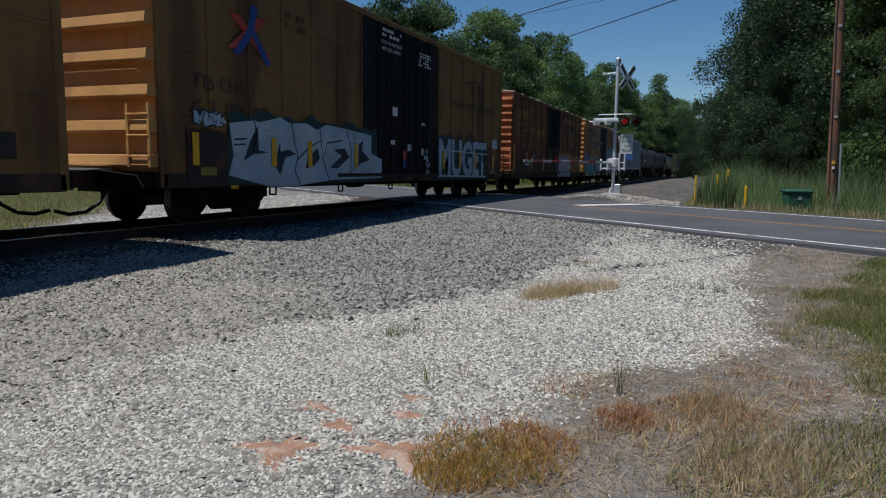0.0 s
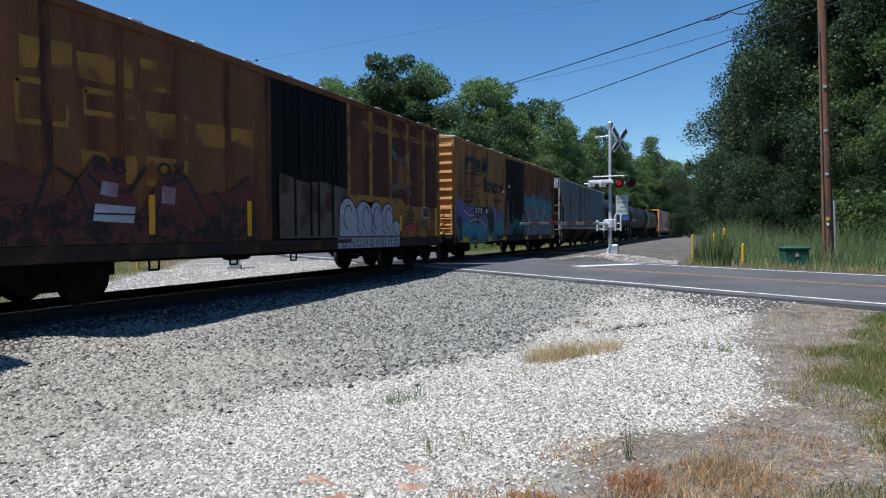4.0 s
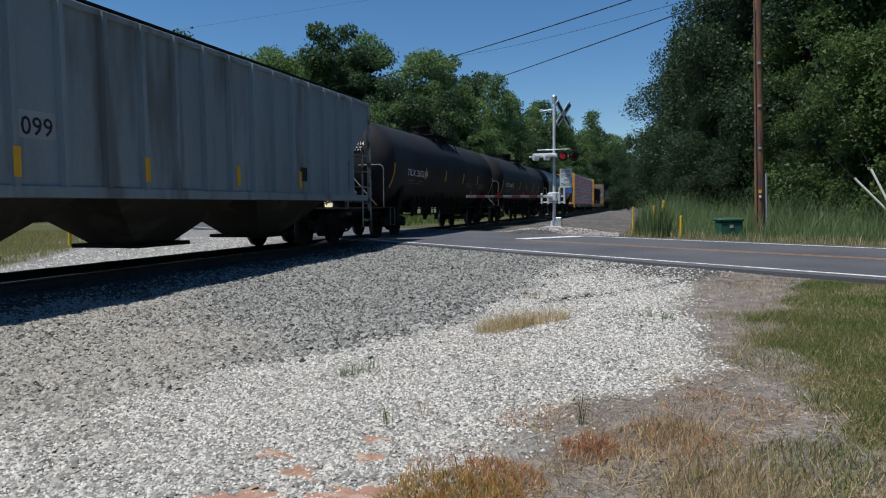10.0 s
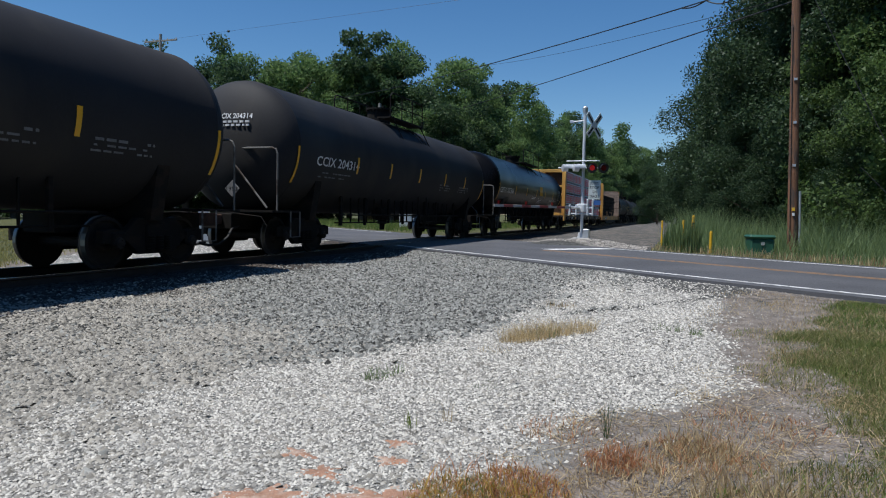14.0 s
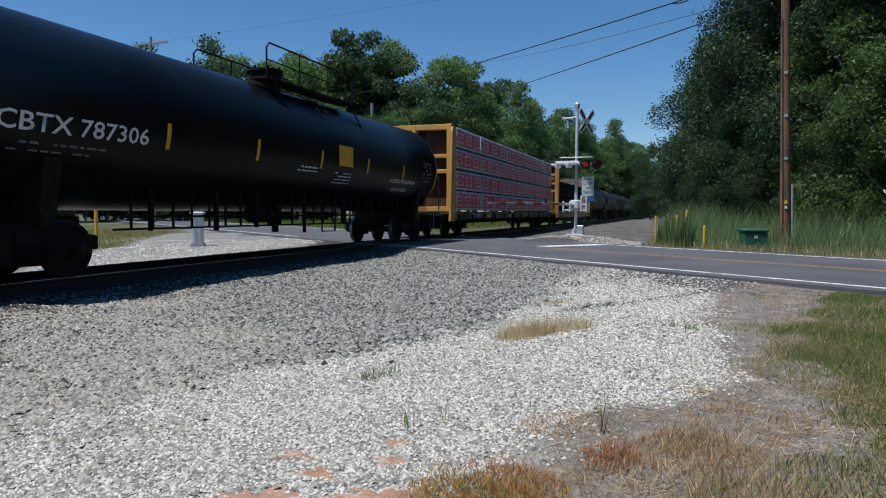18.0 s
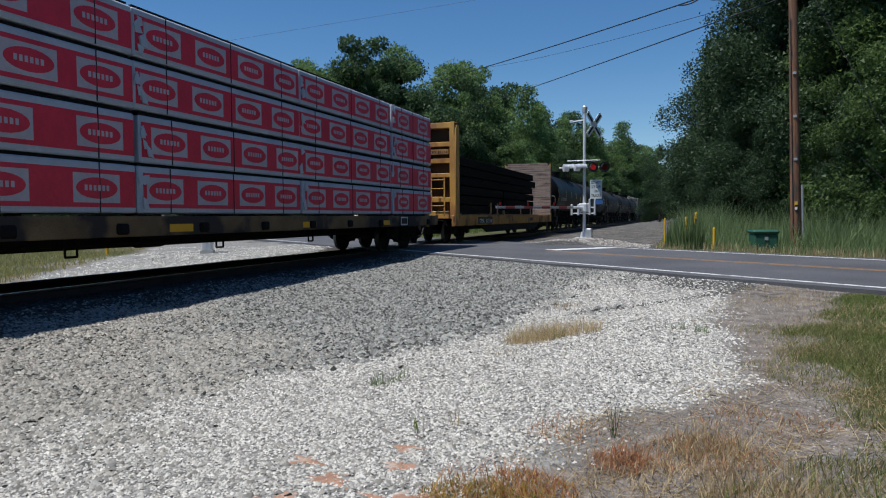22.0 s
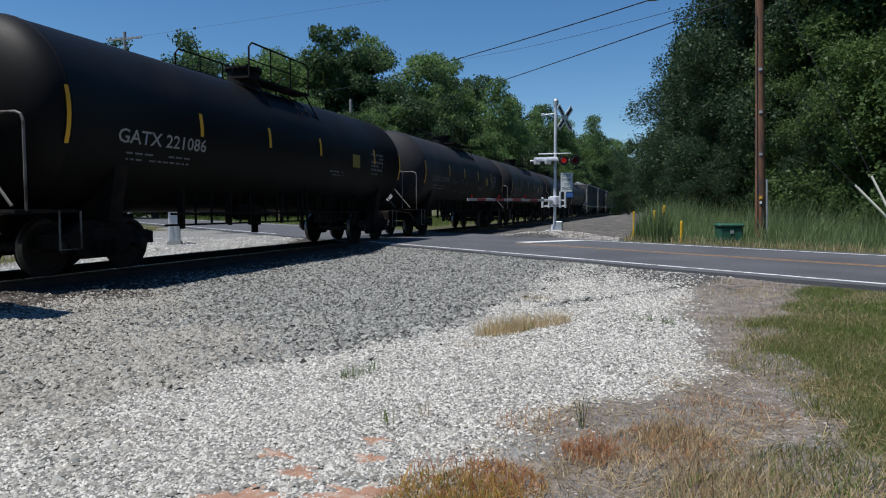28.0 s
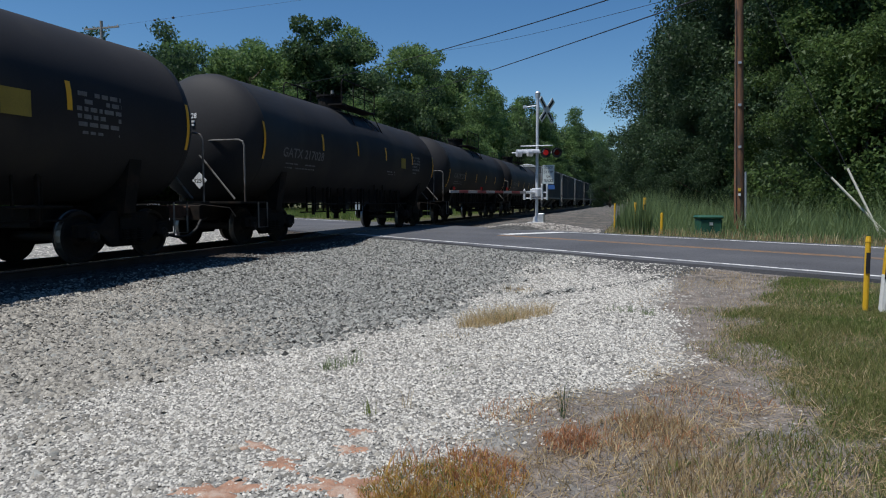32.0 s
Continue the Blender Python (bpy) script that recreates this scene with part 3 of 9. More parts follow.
M_BHPLATE = material("bulkhead_recess_shade", (0.04, 0.02, 0.01), 0.9, vary=0.4, scale=1.5, second=(0.09, 0.045, 0.018), stains=0.25, streak=(1, 1, 0.4))
M_MAROON = material("maroon_spray", (0.105, 0.045, 0.035), 0.8, vary=0.3, scale=3, second=(0.16, 0.08, 0.045), stains=0.35)
M_OLIVE = material("olive_notice", (0.27, 0.205, 0.03), 0.6, vary=0.2)
M_STRIP = material("reflector_yellow", (0.80, 0.42, 0.02), 0.45, vary=0.12)
M_LETW = material("letter_white", (0.72, 0.73, 0.73), 0.6, vary=0.15, scale=6)
M_LETMID = material("letter_worn", (0.36, 0.36, 0.35), 0.7, vary=0.35, scale=6)
M_LETFADE = material("letter_faded", (0.16, 0.16, 0.16), 0.7, vary=0.4, scale=6)
M_LETK = material("letter_black", (0.02, 0.018, 0.016), 0.6, vary=0.3)
M_LETBR = material("letter_brown", (0.10, 0.05, 0.025), 0.7, vary=0.4)
M_GRW = material("spray_pale_blue", (0.38, 0.49, 0.60), 0.6, vary=0.2, scale=1.6, second=(0.50, 0.60, 0.68), stains=0.3)
M_GRK = material("spray_navy", (0.012, 0.025, 0.05), 0.6, vary=0.4)
M_GRPINK = material("spray_mauve", (0.30, 0.16, 0.22), 0.65, vary=0.5, scale=2.2, second=(0.34, 0.42, 0.44), stains=0.45, streak=(1, 2, 0.5))
M_GRCYAN = material("spray_cyan", (0.06, 0.33, 0.40), 0.65, vary=0.3, scale=2, second=(0.24, 0.12, 0.14), stains=0.25)
M_GRRED = material("logo_red", (0.50, 0.06, 0.04), 0.65, vary=0.3)
M_GRBLUE = material("logo_blue", (0.03, 0.07, 0.28), 0.65, vary=0.3)
M_GRPALE = material("spray_white", (0.50, 0.57, 0.62), 0.6, vary=0.2, scale=2)
M_GRTD = material("spray_dark_teal", (0.01, 0.045, 0.055), 0.65, vary=0.4, scale=2)
M_GRDK = material("spray_soot", (0.03, 0.02, 0.02), 0.7, vary=0.5, scale=2, second=(0.08, 0.03, 0.025), stains=0.3)
M_GRSLATE = material("spray_slate", (0.075, 0.13, 0.17), 0.7, vary=0.35, scale=3)
M_GRLAV = material("spray_lavender", (0.40, 0.40, 0.50), 0.65, vary=0.25, scale=2)
M_GRMAUVE = material("spray_dusk", (0.20, 0.12, 0.18), 0.65, vary=0.5, scale=2.2, second=(0.05, 0.2, 0.24), stains=0.4, streak=(1, 2, 0.5))
M_PRIMER = material("primer_patch", (0.13, 0.105, 0.085), 0.85, vary=0.35, scale=2, second=(0.06, 0.03, 0.02), stains=0.4)
M_WRAPW = material("wrap_pale", (0.46, 0.51, 0.58), 0.55, vary=0.12, scale=2, fine=14, bump=0.5)
M_WRAPG = material("wrap_print", (0.50, 0.46, 0.50), 0.5, vary=0.12, scale=2, fine=14, bump=0.4)
M_WRAPR = material("wrap_red", (0.68, 0.035, 0.072), 0.5, vary=0.14, scale=2, fine=14, bump=0.4)
M_PLANK = material("grey_planks", (0.30, 0.225, 0.18), 0.9, vary=0.4, scale=3, fine=40, bump=0.7, second=(0.12, 0.085, 0.07), stains=0.36, streak=(0.4, 4, 6))
M_RAILGREY = material("rail_dull_grey", (0.15, 0.145, 0.135), 0.7, vary=0.3, scale=4, second=(0.06, 0.045, 0.035), stains=0.3)
M_TIMBER = material("dark_timber", (0.013, 0.011, 0.0095), 0.9, vary=0.5, scale=2, fine=30, bump=0.5, second=(0.026, 0.021, 0.017), stains=0.2, streak=(4, 0.3, 4), spec=0.05)
M_STAKE = material("stake_wood", (0.42, 0.24, 0.12), 0.85, vary=0.35, scale=6, bump=0.4)



def sprayed(name, base, second, edge, rag, cloud, body, body2, line, scale=2.4):
    """A painted wall that is sprayed over up to a ragged height: a soft bright cloud, below it mixed colours crossed by thin curved lines."""
    m, nodes, links, bsdf = nodes_of(name)
    co = nodes.new("ShaderNodeTexCoord")
    sep = nodes.new("ShaderNodeSeparateXYZ")
    links.new(co.outputs["Object"], sep.inputs[0])

    def noise_tex(k, detail=4, warp=0.0):
        n = nodes.new("ShaderNodeTexNoise")
        n.inputs["Scale"].default_value, n.inputs["Detail"].default_value, n.inputs["Distortion"].default_value = k, detail, warp
        links.new(co.outputs["Object"], n.inputs["Vector"])
        return n.outputs[0]

    def span(source, a, b, c=0.0, d=1.0):
        r = nodes.new("ShaderNodeMapRange")
        r.interpolation_type = "SMOOTHSTEP"
        for k, v in ((1, a), (2, b), (3, c), (4, d)):
            r.inputs[k].default_value = v
        links.new(source, r.inputs[0])
        return r.outputs[0]

    def blend(f, a, b):
        n = nodes.new("ShaderNodeMix")
        n.data_type = "RGBA"
        for k, v in ((0, f), (6, a), (7, b)):
            if isinstance(v, tuple):
                n.inputs[k].default_value = (*v, 1)
            else:
                links.new(v, n.inputs[k])
        return n.outputs[2]

    add = nodes.new("ShaderNodeMath")
    add.operation = "MULTIPLY_ADD"
    links.new(noise_tex(1.1, 5), add.inputs[0])
    add.inputs[1].default_value = 2 * rag
    links.new(sep.outputs[2], add.inputs[2])
    level = add.outputs[0]
    under = ramp(nodes, links, noise_tex(1.6, 6), [(0.35, shade(base, 0.7)), (0.5, base), (0.62, second)])
    col = blend(span(level, edge + rag + 0.35, edge + rag - 0.05), under, cloud)
    mix = ramp(nodes, links, noise_tex(scale, 3, 1.5), [(0.34, shade(body, 0.5)), (0.44, body), (0.52, body2), (0.58, cloud), (0.68, body)])
    low = span(level, edge + rag - 0.1, edge + rag - 0.55)
    col = blend(low, col, mix)
    v = nodes.new("ShaderNodeTexVoronoi")
    v.feature = "DISTANCE_TO_EDGE"
    v.inputs["Scale"].default_value = scale * 0.9
    warp = nodes.new("ShaderNodeVectorMath")
    warp.operation = "MULTIPLY_ADD"
    n = nodes.new("ShaderNodeTexNoise")
    n.inputs["Scale"].default_value = 1.7
    links.new(co.outputs["Object"], n.inputs["Vector"])
    links.new(n.outputs["Color"], warp.inputs[0])
    warp.inputs[1].default_value = (0.9, 0.9, 0.9)
    links.new(co.outputs["Object"], warp.inputs[2])
    links.new(warp.outputs[0], v.inputs["Vector"])
    thin = span(v.outputs["Distance"], 0.035, 0.015)
    both = nodes.new("ShaderNodeMath")
    both.operation = "MULTIPLY"
    links.new(thin, both.inputs[0])
    links.new(low, both.inputs[1])
    col = blend(both.outputs[0], col, line)
    links.new(col, bsdf.inputs["Base Color"])
    bsdf.inputs["Roughness"].default_value = 0.7
    bp = nodes.new("ShaderNodeBump")
    bp.inputs["Strength"].default_value, bp.inputs["Distance"].default_value = 0.15, 0.02
    links.new(noise_tex(30, 3), bp.inputs["Height"])
    links.new(bp.outputs[0], bsdf.inputs["Normal"])
    return m


M_REARSPRAY = sprayed("rust_sprayed", (0.21, 0.06, 0.022), (0.32, 0.12, 0.03), 2.75, 0.55, (0.05, 0.31, 0.39), (0.25, 0.19, 0.27), (0.19, 0.28, 0.31), (0.42, 0.40, 0.46), 1.15)
M_DOORSPRAY = sprayed("black_sprayed", (0.012, 0.012, 0.012), (0.022, 0.018, 0.014), 1.45, 0.85, (0.035, 0.24, 0.29), (0.022, 0.022, 0.024), (0.13, 0.12, 0.105), (0.02, 0.02, 0.022), 1.6)
M_PIECE = sprayed("teal_piece", (0.18, 0.16, 0.38), (0.12, 0.10, 0.30), 1.35, 0.45, (0.05, 0.30, 0.36), (0.02, 0.20, 0.23), (0.04, 0.27, 0.29), (0.012, 0.02, 0.03), 1.9)
M_MASK = sprayed("dark_red_piece", (0.11, 0.03, 0.02), (0.05, 0.018, 0.016), 1.9, 0.5, (0.13, 0.035, 0.03), (0.03, 0.016, 0.016), (0.10, 0.03, 0.028), (0.012, 0.01, 0.01), 2.6)
M_BUBBLE = material("spray_bubble", (0.44, 0.46, 0.56), 0.6, vary=0.2, scale=2.5, second=(0.56, 0.60, 0.66), stains=0.3)

moving = []      # (thing, where it stands along the train)
rolling = []     # (wheelset, its place in the car)
WHEEL_R = 0.457


def car_empty(name, label, category, c0, c1, group="cars of the train"):
    e = thing(name, label, category, group)
    mid = (c0 + c1) / 2
    e.matrix_world = pose(TRACK_X, mid, RAIL_Z)
    moving.append((e, mid))
    return e, mid


def lathe(bm, profile, sides=24, axis="x", close=True):
    """Turn (along, radius) pairs about an axis."""
    rings = []
    for a, r in profile:
        ring = []
        for k in range(sides):
            t = 2 * math.pi * k / sides
            c, s = r * math.cos(t), r * math.sin(t)
            ring.append(bm.verts.new((a, c, s) if axis == "x" else (c, a, s) if axis == "y" else (c, s, a)))
        rings.append(ring)
    for p, q in zip(rings, rings[1:]):
        for k in range(sides):
            bm.faces.new((p[k], p[(k + 1) % sides], q[(k + 1) % sides], q[k]))
    if close:
        bm.faces.new(rings[0][::-1])
        bm.faces.new(rings[-1])
    bmesh.ops.recalc_face_normals(bm, faces=bm.faces[:])
    return bm


def wheelset_mesh():
    bm = bmesh.new()
    lathe(bm, [(-1.1, 0.075), (-0.85, 0.085), (0.85, 0.085), (1.1, 0.075)], 12)
    for s in (-1, 1):
        lathe(bm, [(s * 0.675, 0.40), (s * 0.68, WHEEL_R + 0.025), (s * 0.71, WHEEL_R + 0.02), (s * 0.725, WHEEL_R), (s * 0.815, WHEEL_R - 0.008), (s * 0.82, 0.39), (s * 0.77, 0.36), (s * 0.75, 0.18), (s * 0.80, 0.12), (s * 0.80, 0.09)], 28)
        lathe(bm, [(s * 1.02, 0.10), (s * 1.10, 0.105), (s * 1.14, 0.09)], 12)
        for k in range(3):
            a = 2.094 * k
            rod(bm, (s * 1.13, 0.055 * math.cos(a), 0.055 * math.sin(a)), (s * 1.165, 0.055 * math.cos(a), 0.055 * math.sin(a)), 0.018, 6)
    me = bpy.data.meshes.new("wheelset")
    bm.to_mesh(me)
    bm.free()
    me.materials.append(M_WHEEL)
    me.materials.append(M_TREAD)
    for p in me.polygons:
        if math.hypot(p.center.y, p.center.z) > 0.44 and 0.70 < abs(p.center.x) < 0.818:
            p.material_index = 1
    return me


def truck_meshes():
    out = [(-1.22, 0.40), (-1.22, 0.62), (-1.0, 0.66), (-0.72, 0.62), (-0.45, 0.84), (0.45, 0.84), (0.72, 0.62), (1.0, 0.66), (1.22, 0.62), (1.22, 0.40), (1.05, 0.40), (0.95, 0.50), (0.72, 0.45), (0.42, 0.20), (-0.42, 0.20), (-0.72, 0.45), (-0.95, 0.50), (-1.05, 0.40)]
    bm = bmesh.new()
    prism(bm, out, -0.07, 0.07, axis="x")
    bmesh.ops.bevel(bm, geom=bm.edges[:], offset=0.012, segments=1, affect="EDGES")
    box(bm, 0.05, 0.12, -0.28, 0.28, 0.30, 0.74, bevel=0.02)
    for y in (-0.89, 0.89):
        box(bm, -0.09, 0.10, y - 0.16, y + 0.16, 0.36, 0.60, bevel=0.03)
    frame_me = bpy.data.meshes.new("side_frame")
    bm.to_mesh(frame_me)
    bm.free()
    bm = bmesh.new()
    for y in (-0.2, 0.0, 0.2):
        for k in range(6):
            rod(bm, (0.12, y, 0.27 + 0.045 * k), (0.12, y, 0.295 + 0.045 * k), 0.075, 10)
    sp = bpy.data.meshes.new("spring")
    bm.to_mesh(sp)
    bm.free()
    bm = bmesh.new()
    box(bm, -1.1, 1.1, -0.2, 0.2, 0.55, 0.80, bevel=0.03)
    box(bm, -0.35, 0.35, -0.28, 0.28, 0.75, 0.92, bevel=0.03)
    for y in (-0.45, 0.45):
        box(bm, -0.9, 0.9, y - 0.06, y + 0.06, 0.33, 0.45, bevel=0.02)
    bo = bpy.data.meshes.new("bolster")
    bm.to_mesh(bo)
    bm.free()
    for m in (frame_me, sp, bo):
        m.materials.append(M_UNDER)
    return frame_me, sp, bo


ME_WHEELSET = wheelset_mesh()
ME_SIDEFRAME, ME_SPRING, ME_BOLSTER = truck_meshes()


def mesh_child(name, me, parent, m, label=""):
    o = new(name, me)
    o.parent, o.matrix_basis = parent, m
    return tagged(o, label)


def truck(car, y, axle=0.89):
    for s in (-1, 1):
        f = mesh_child("side_frame", ME_SIDEFRAME, car, pose(s * 1.0, y, 0.05, 0, 0, 0 if s > 0 else 180), "black cast steel truck side frame")
        mesh_child("spring_pack", ME_SPRING, f, pose(0, 0, 0))
    mesh_child("truck_bolster", ME_BOLSTER, car, pose(0, y, 0.05))
    for a in (-axle, axle):
        w = mesh_child("wheelset", ME_WHEELSET, car, pose(0, y + a, WHEEL_R), "dark steel wheelset with worn bright treads")
        rolling.append((w, y + a))


def coupler_meshes():
    bm = bmesh.new()
    box(bm, -0.11, 0.11, -0.35, 0.6, 0.72, 0.96, bevel=0.03)
    prism(bm, [(-0.2, -0.72), (-0.05, -0.78), (0.0, -0.6), (0.16, -0.62), (0.2, -0.4), (0.1, -0.3), (-0.14, -0.3), (-0.22, -0.45)], 0.70, 0.98, axis="z")
    bmesh.ops.recalc_face_normals(bm, faces=bm.faces[:])
    c = bpy.data.meshes.new("coupler")
    bm.to_mesh(c)
    bm.free()
    c.materials.append(M_RUST)
    bm = bmesh.new()
    pts = [(0.35, 0.25, 0.70), (0.38, -0.05, 0.62), (0.40, -0.22, 0.44), (0.36, -0.45, 0.30), (0.25, -0.68, 0.27), (0.12, -0.85, 0.33)]
    pipe(bm, pts, 0.032, 8)
    h = bpy.data.meshes.new("air_hose")
    bm.to_mesh(h)
    bm.free()
    h.materials.append(M_HOSE)
    bm = bmesh.new()
    pipe(bm, [(0.1, -0.3, 0.98), (0.5, -0.32, 1.0), (1.3, -0.25, 0.92), (1.45, -0.25, 0.72)], 0.014, 6)
    l = bpy.data.meshes.new("uncoupling_lever")
    bm.to_mesh(l)
    bm.free()
    l.materials.append(M_UNDER)
    return c, h, l


ME_COUPLER, ME_HOSE, ME_LEVER = coupler_meshes()


def ends(car, half):
    for s in (-1, 1):
        m = pose(0, s * (half - 0.0), 0, 0, 0, 0 if s < 0 else 180)
        mesh_child("coupler", ME_COUPLER, car, m, "rusty steel coupler")
        mesh_child("air_hose", ME_HOSE, car, m, "black rubber air hose")
        mesh_child("uncoupling_lever", ME_LEVER, car, m)


LETTER_CACHE = {}


def letters(parent, text, along, z, face, size, mat, width=None, name="lettering", end=False, bend=None, label="", fat=0.012):
    """Painted writing: on a side (running along +y, facing +x at x = face) or on an end (running along +x, facing -y at y = face).
    bend: (axis height, radius) of a tank shell that it lies on."""
    cu = bpy.data.curves.new("lettering", "FONT")
    cu.body, cu.size, cu.extrude, cu.offset = text, size, 0.0, size * fat
    cu.resolution_u = 2
    tmp = bpy.data.objects.new("lettering", cu)
    me = bpy.data.meshes.new_from_object(tmp)
    bpy.data.objects.remove(tmp)
    n = len(me.vertices)
    co = np.zeros(n * 3, np.float32)
    me.vertices.foreach_get("co", co)
    co = co.reshape(-1, 3)
    if width and n:
        span = co[:, 0].max() - co[:, 0].min()
        co[:, 0] = (co[:, 0] - co[:, 0].min()) * width / span
    out = np.zeros_like(co)
    u, v = along + co[:, 0], z + co[:, 1]
    if end:
        out[:, 0], out[:, 1], out[:, 2] = u, face, v
    else:
        out[:, 0], out[:, 1], out[:, 2] = face, u, v
    if bend and not end:
        zc, r = bend
        out[:, 0] = np.sqrt(np.maximum(0.01, r * r - (v - zc) ** 2)) + 0.006
    me.vertices.foreach_set("co", out.ravel())
    me.update()
    me.materials.clear()
    me.materials.append(mat)
    o = new(name, me)
    o.parent = parent
    return tagged(o, label)


def flat(parent, name, pts, x, mat, label="", thick=0.003):
    """A painted patch on a side: (y, z) outline at x."""
    bm = bmesh.new()
    prism(bm, pts, x - 0.002, x + thick, axis="x")
    return part(name, bm, mat, parent, label)


def bars(parent, name, y0, y1, z, rows, h, x, mat, seed, bend=None, label=""):
    """Rows of small writing that cannot be read."""
    r = random.Random(seed)
    bm = bmesh.new()
    for k in range(rows):
        zz = z - k * h * 1.7
        y = y0 + r.uniform(0, 0.1)
        while y < y1:
            w = r.uniform(0.06, 0.2)
            if r.random() < 0.8:
                xx = x if not bend else math.sqrt(max(0.01, bend[1] ** 2 - (zz - bend[0]) ** 2)) + 0.004
                box(bm, xx - 0.002, xx + 0.003, y, min(y + w, y1), zz, zz + h)
            y += w + 0.05
    return part(name, bm, mat, parent, label)


GLYPHS = (
    ((0, 0.1), (0.12, 0.8), (0.0, 1), (0.35, 0.9), (0.5, 0.55), (0.62, 0.95), (1, 0.85), (0.84, 0.6), (1, 0.1), (0.72, 0.2), (0.6, 0), (0.42, 0.32), (0.28, 0)),
    ((0, 0.95), (0.3, 1), (0.42, 0.5), (0.55, 0.62), (0.7, 1), (1, 0.8), (0.8, 0.45), (0.95, 0.15), (0.6, 0), (0.45, 0.2), (0.2, 0.02), (0.1, 0.5)),
    ((0, 0.3), (0.2, 0.55), (0.05, 1), (0.45, 0.85), (0.8, 1), (0.7, 0.7), (1.05, 0.55), (0.68, 0.4), (0.95, 0.05), (0.5, 0.15), (0.2, 0)),
    ((0, 0), (0.08, 0.7), (0.3, 0.6), (0.25, 1), (0.7, 0.92), (0.62, 0.66), (1, 0.78), (0.9, 0.3), (0.66, 0.4), (0.72, 0), (0.4, 0.18)),
    ((0, 0.1), (0.15, 1), (0.5, 0.8), (0.9, 1), (1, 0.5), (0.8, 0), (0.4, 0.15)),
)


def brush(parent, pts, x, w, mat, name="sprayed_line", label=""):
    """One sprayed line along (y, z) points on a side at x."""
    g = bmesh.new()
    prev = None
    n = len(pts)
    for k, (y, z) in enumerate(pts):
        (ay, az), (by, bz) = pts[max(k - 1, 0)], pts[min(k + 1, n - 1)]
        d = math.hypot(by - ay, bz - az) or 1.0
        u, v = -(bz - az) / d * w / 2, (by - ay) / d * w / 2
        pair = [g.verts.new((x, y - u, z - v)), g.verts.new((x, y + u, z + v))]
        if prev:
            g.faces.new((prev[0], prev[1], pair[1], pair[0]))
        prev = pair
    bmesh.ops.recalc_face_normals(g, faces=g.faces[:])
    return part(name, g, mat, parent, label)


def shifted(pts, mid):
    return [(y - mid, z) for y, z in pts]


def offset(pts, d):
    """An outline moved outwards by d."""
    n = len(pts)
    area = sum(pts[k][0] * pts[(k + 1) % n][1] - pts[(k + 1) % n][0] * pts[k][1] for k in range(n))
    d = d if area > 0 else -d
    out = []
    for k in range(n):
        (ax, ay), (bx, by), (cx, cy) = pts[k - 1], pts[k], pts[(k + 1) % n]
        u, v = Vector((bx - ax, by - ay)).normalized(), Vector((cx - bx, cy - by)).normalized()
        m = Vector((u.y + v.y, -u.x - v.x))
        m = m.normalized() if m.length > 1e-6 else Vector((u.y, -u.x))
        out.append((bx + m.x * d * 1.15, by + m.y * d * 1.15))
    return out


def graffiti(parent, y0, y1, z0, z1, x, fills, line, seed, count=5, label="", back=None, bubble=False, edge=0.045):
    """Sprayed fat letter shapes that lap over one another, each with an outline, on an optional cloud of paint."""
    r = random.Random(seed)
    if not isinstance(fills, tuple):
        fills = (fills,)
    w, hh = (y1 - y0) / count, z1 - z0
    if back:
        m = 26
        ring = [(y0 + (y1 - y0) * k / m, z1 + hh * (0.06 * math.sin(k * 1.7 + seed) + r.uniform(-0.05, 0.1))) for k in range(m + 1)]
        ring += [(y1 - (y1 - y0) * k / m, z0 + hh * r.uniform(-0.02, 0.06)) for k in range(m + 1)]
        flat(parent, "paint_cloud", ring, x - 0.004, back, "sprayed cloud of paint", thick=0.001)
    for k in range(count):
        a, b = y0 + (k - 0.24) * w, y0 + (k + 1.24) * w
        a, b = max(a, y0), min(b, y1)
        lo, hi = z0 + r.uniform(0, 0.08) * hh, z1 - r.uniform(0, 0.14) * hh
        if bubble:
            n = 20
            lobes, ph = r.choice((2, 3)), r.uniform(0, 6)
            pts = []
            for i in range(n):
                t = 2 * math.pi * i / n
                q = 0.86 + 0.14 * math.cos(lobes * t + ph)
                pts.append(((a + b) / 2 + (b - a) * 0.56 * q * math.cos(t), (lo + hi) / 2 + (hi - lo) * 0.5 * q * math.sin(t)))
        else:
            slant = r.uniform(-0.12, 0.16) * hh
            g = r.choice(GLYPHS)
            fu, fv = r.random() < 0.5, r.random() < 0.4
            g = [(1 - u if fu else u, 1 - v if fv else v) for u, v in g]
            pts = [(a + (b - a) * (u + r.uniform(-0.09, 0.09)) + slant * v, lo + (hi - lo) * (v + r.uniform(-0.08, 0.06))) for u, v in g]
        xx = x + 0.0028 * k
        ed = flat(parent, "graffiti_letter", offset(pts, edge), xx, line, label, thick=0.001)
        flat(ed, "letter_fill", pts, xx + 0.0024, fills[k % len(fills)], thick=0.0008)
        c = ((a + b) / 2, (lo + hi) / 2)
        for i in range(2):
            y, z = c[0] + r.uniform(-0.3, 0.3) * w, c[1] + r.uniform(-0.25, 0.3) * hh
            dy, dz = r.uniform(-0.1, 0.1) * w, r.uniform(0.12, 0.28) * hh
            t = 0.05 * min(1.0, w)
            flat(ed, "cut_stroke", [(y - t, z), (y + dy, z - dz), (y + t * 1.2, z + 0.02), (y - dy, z + dz)], xx + 0.004, line, thick=0.0008)


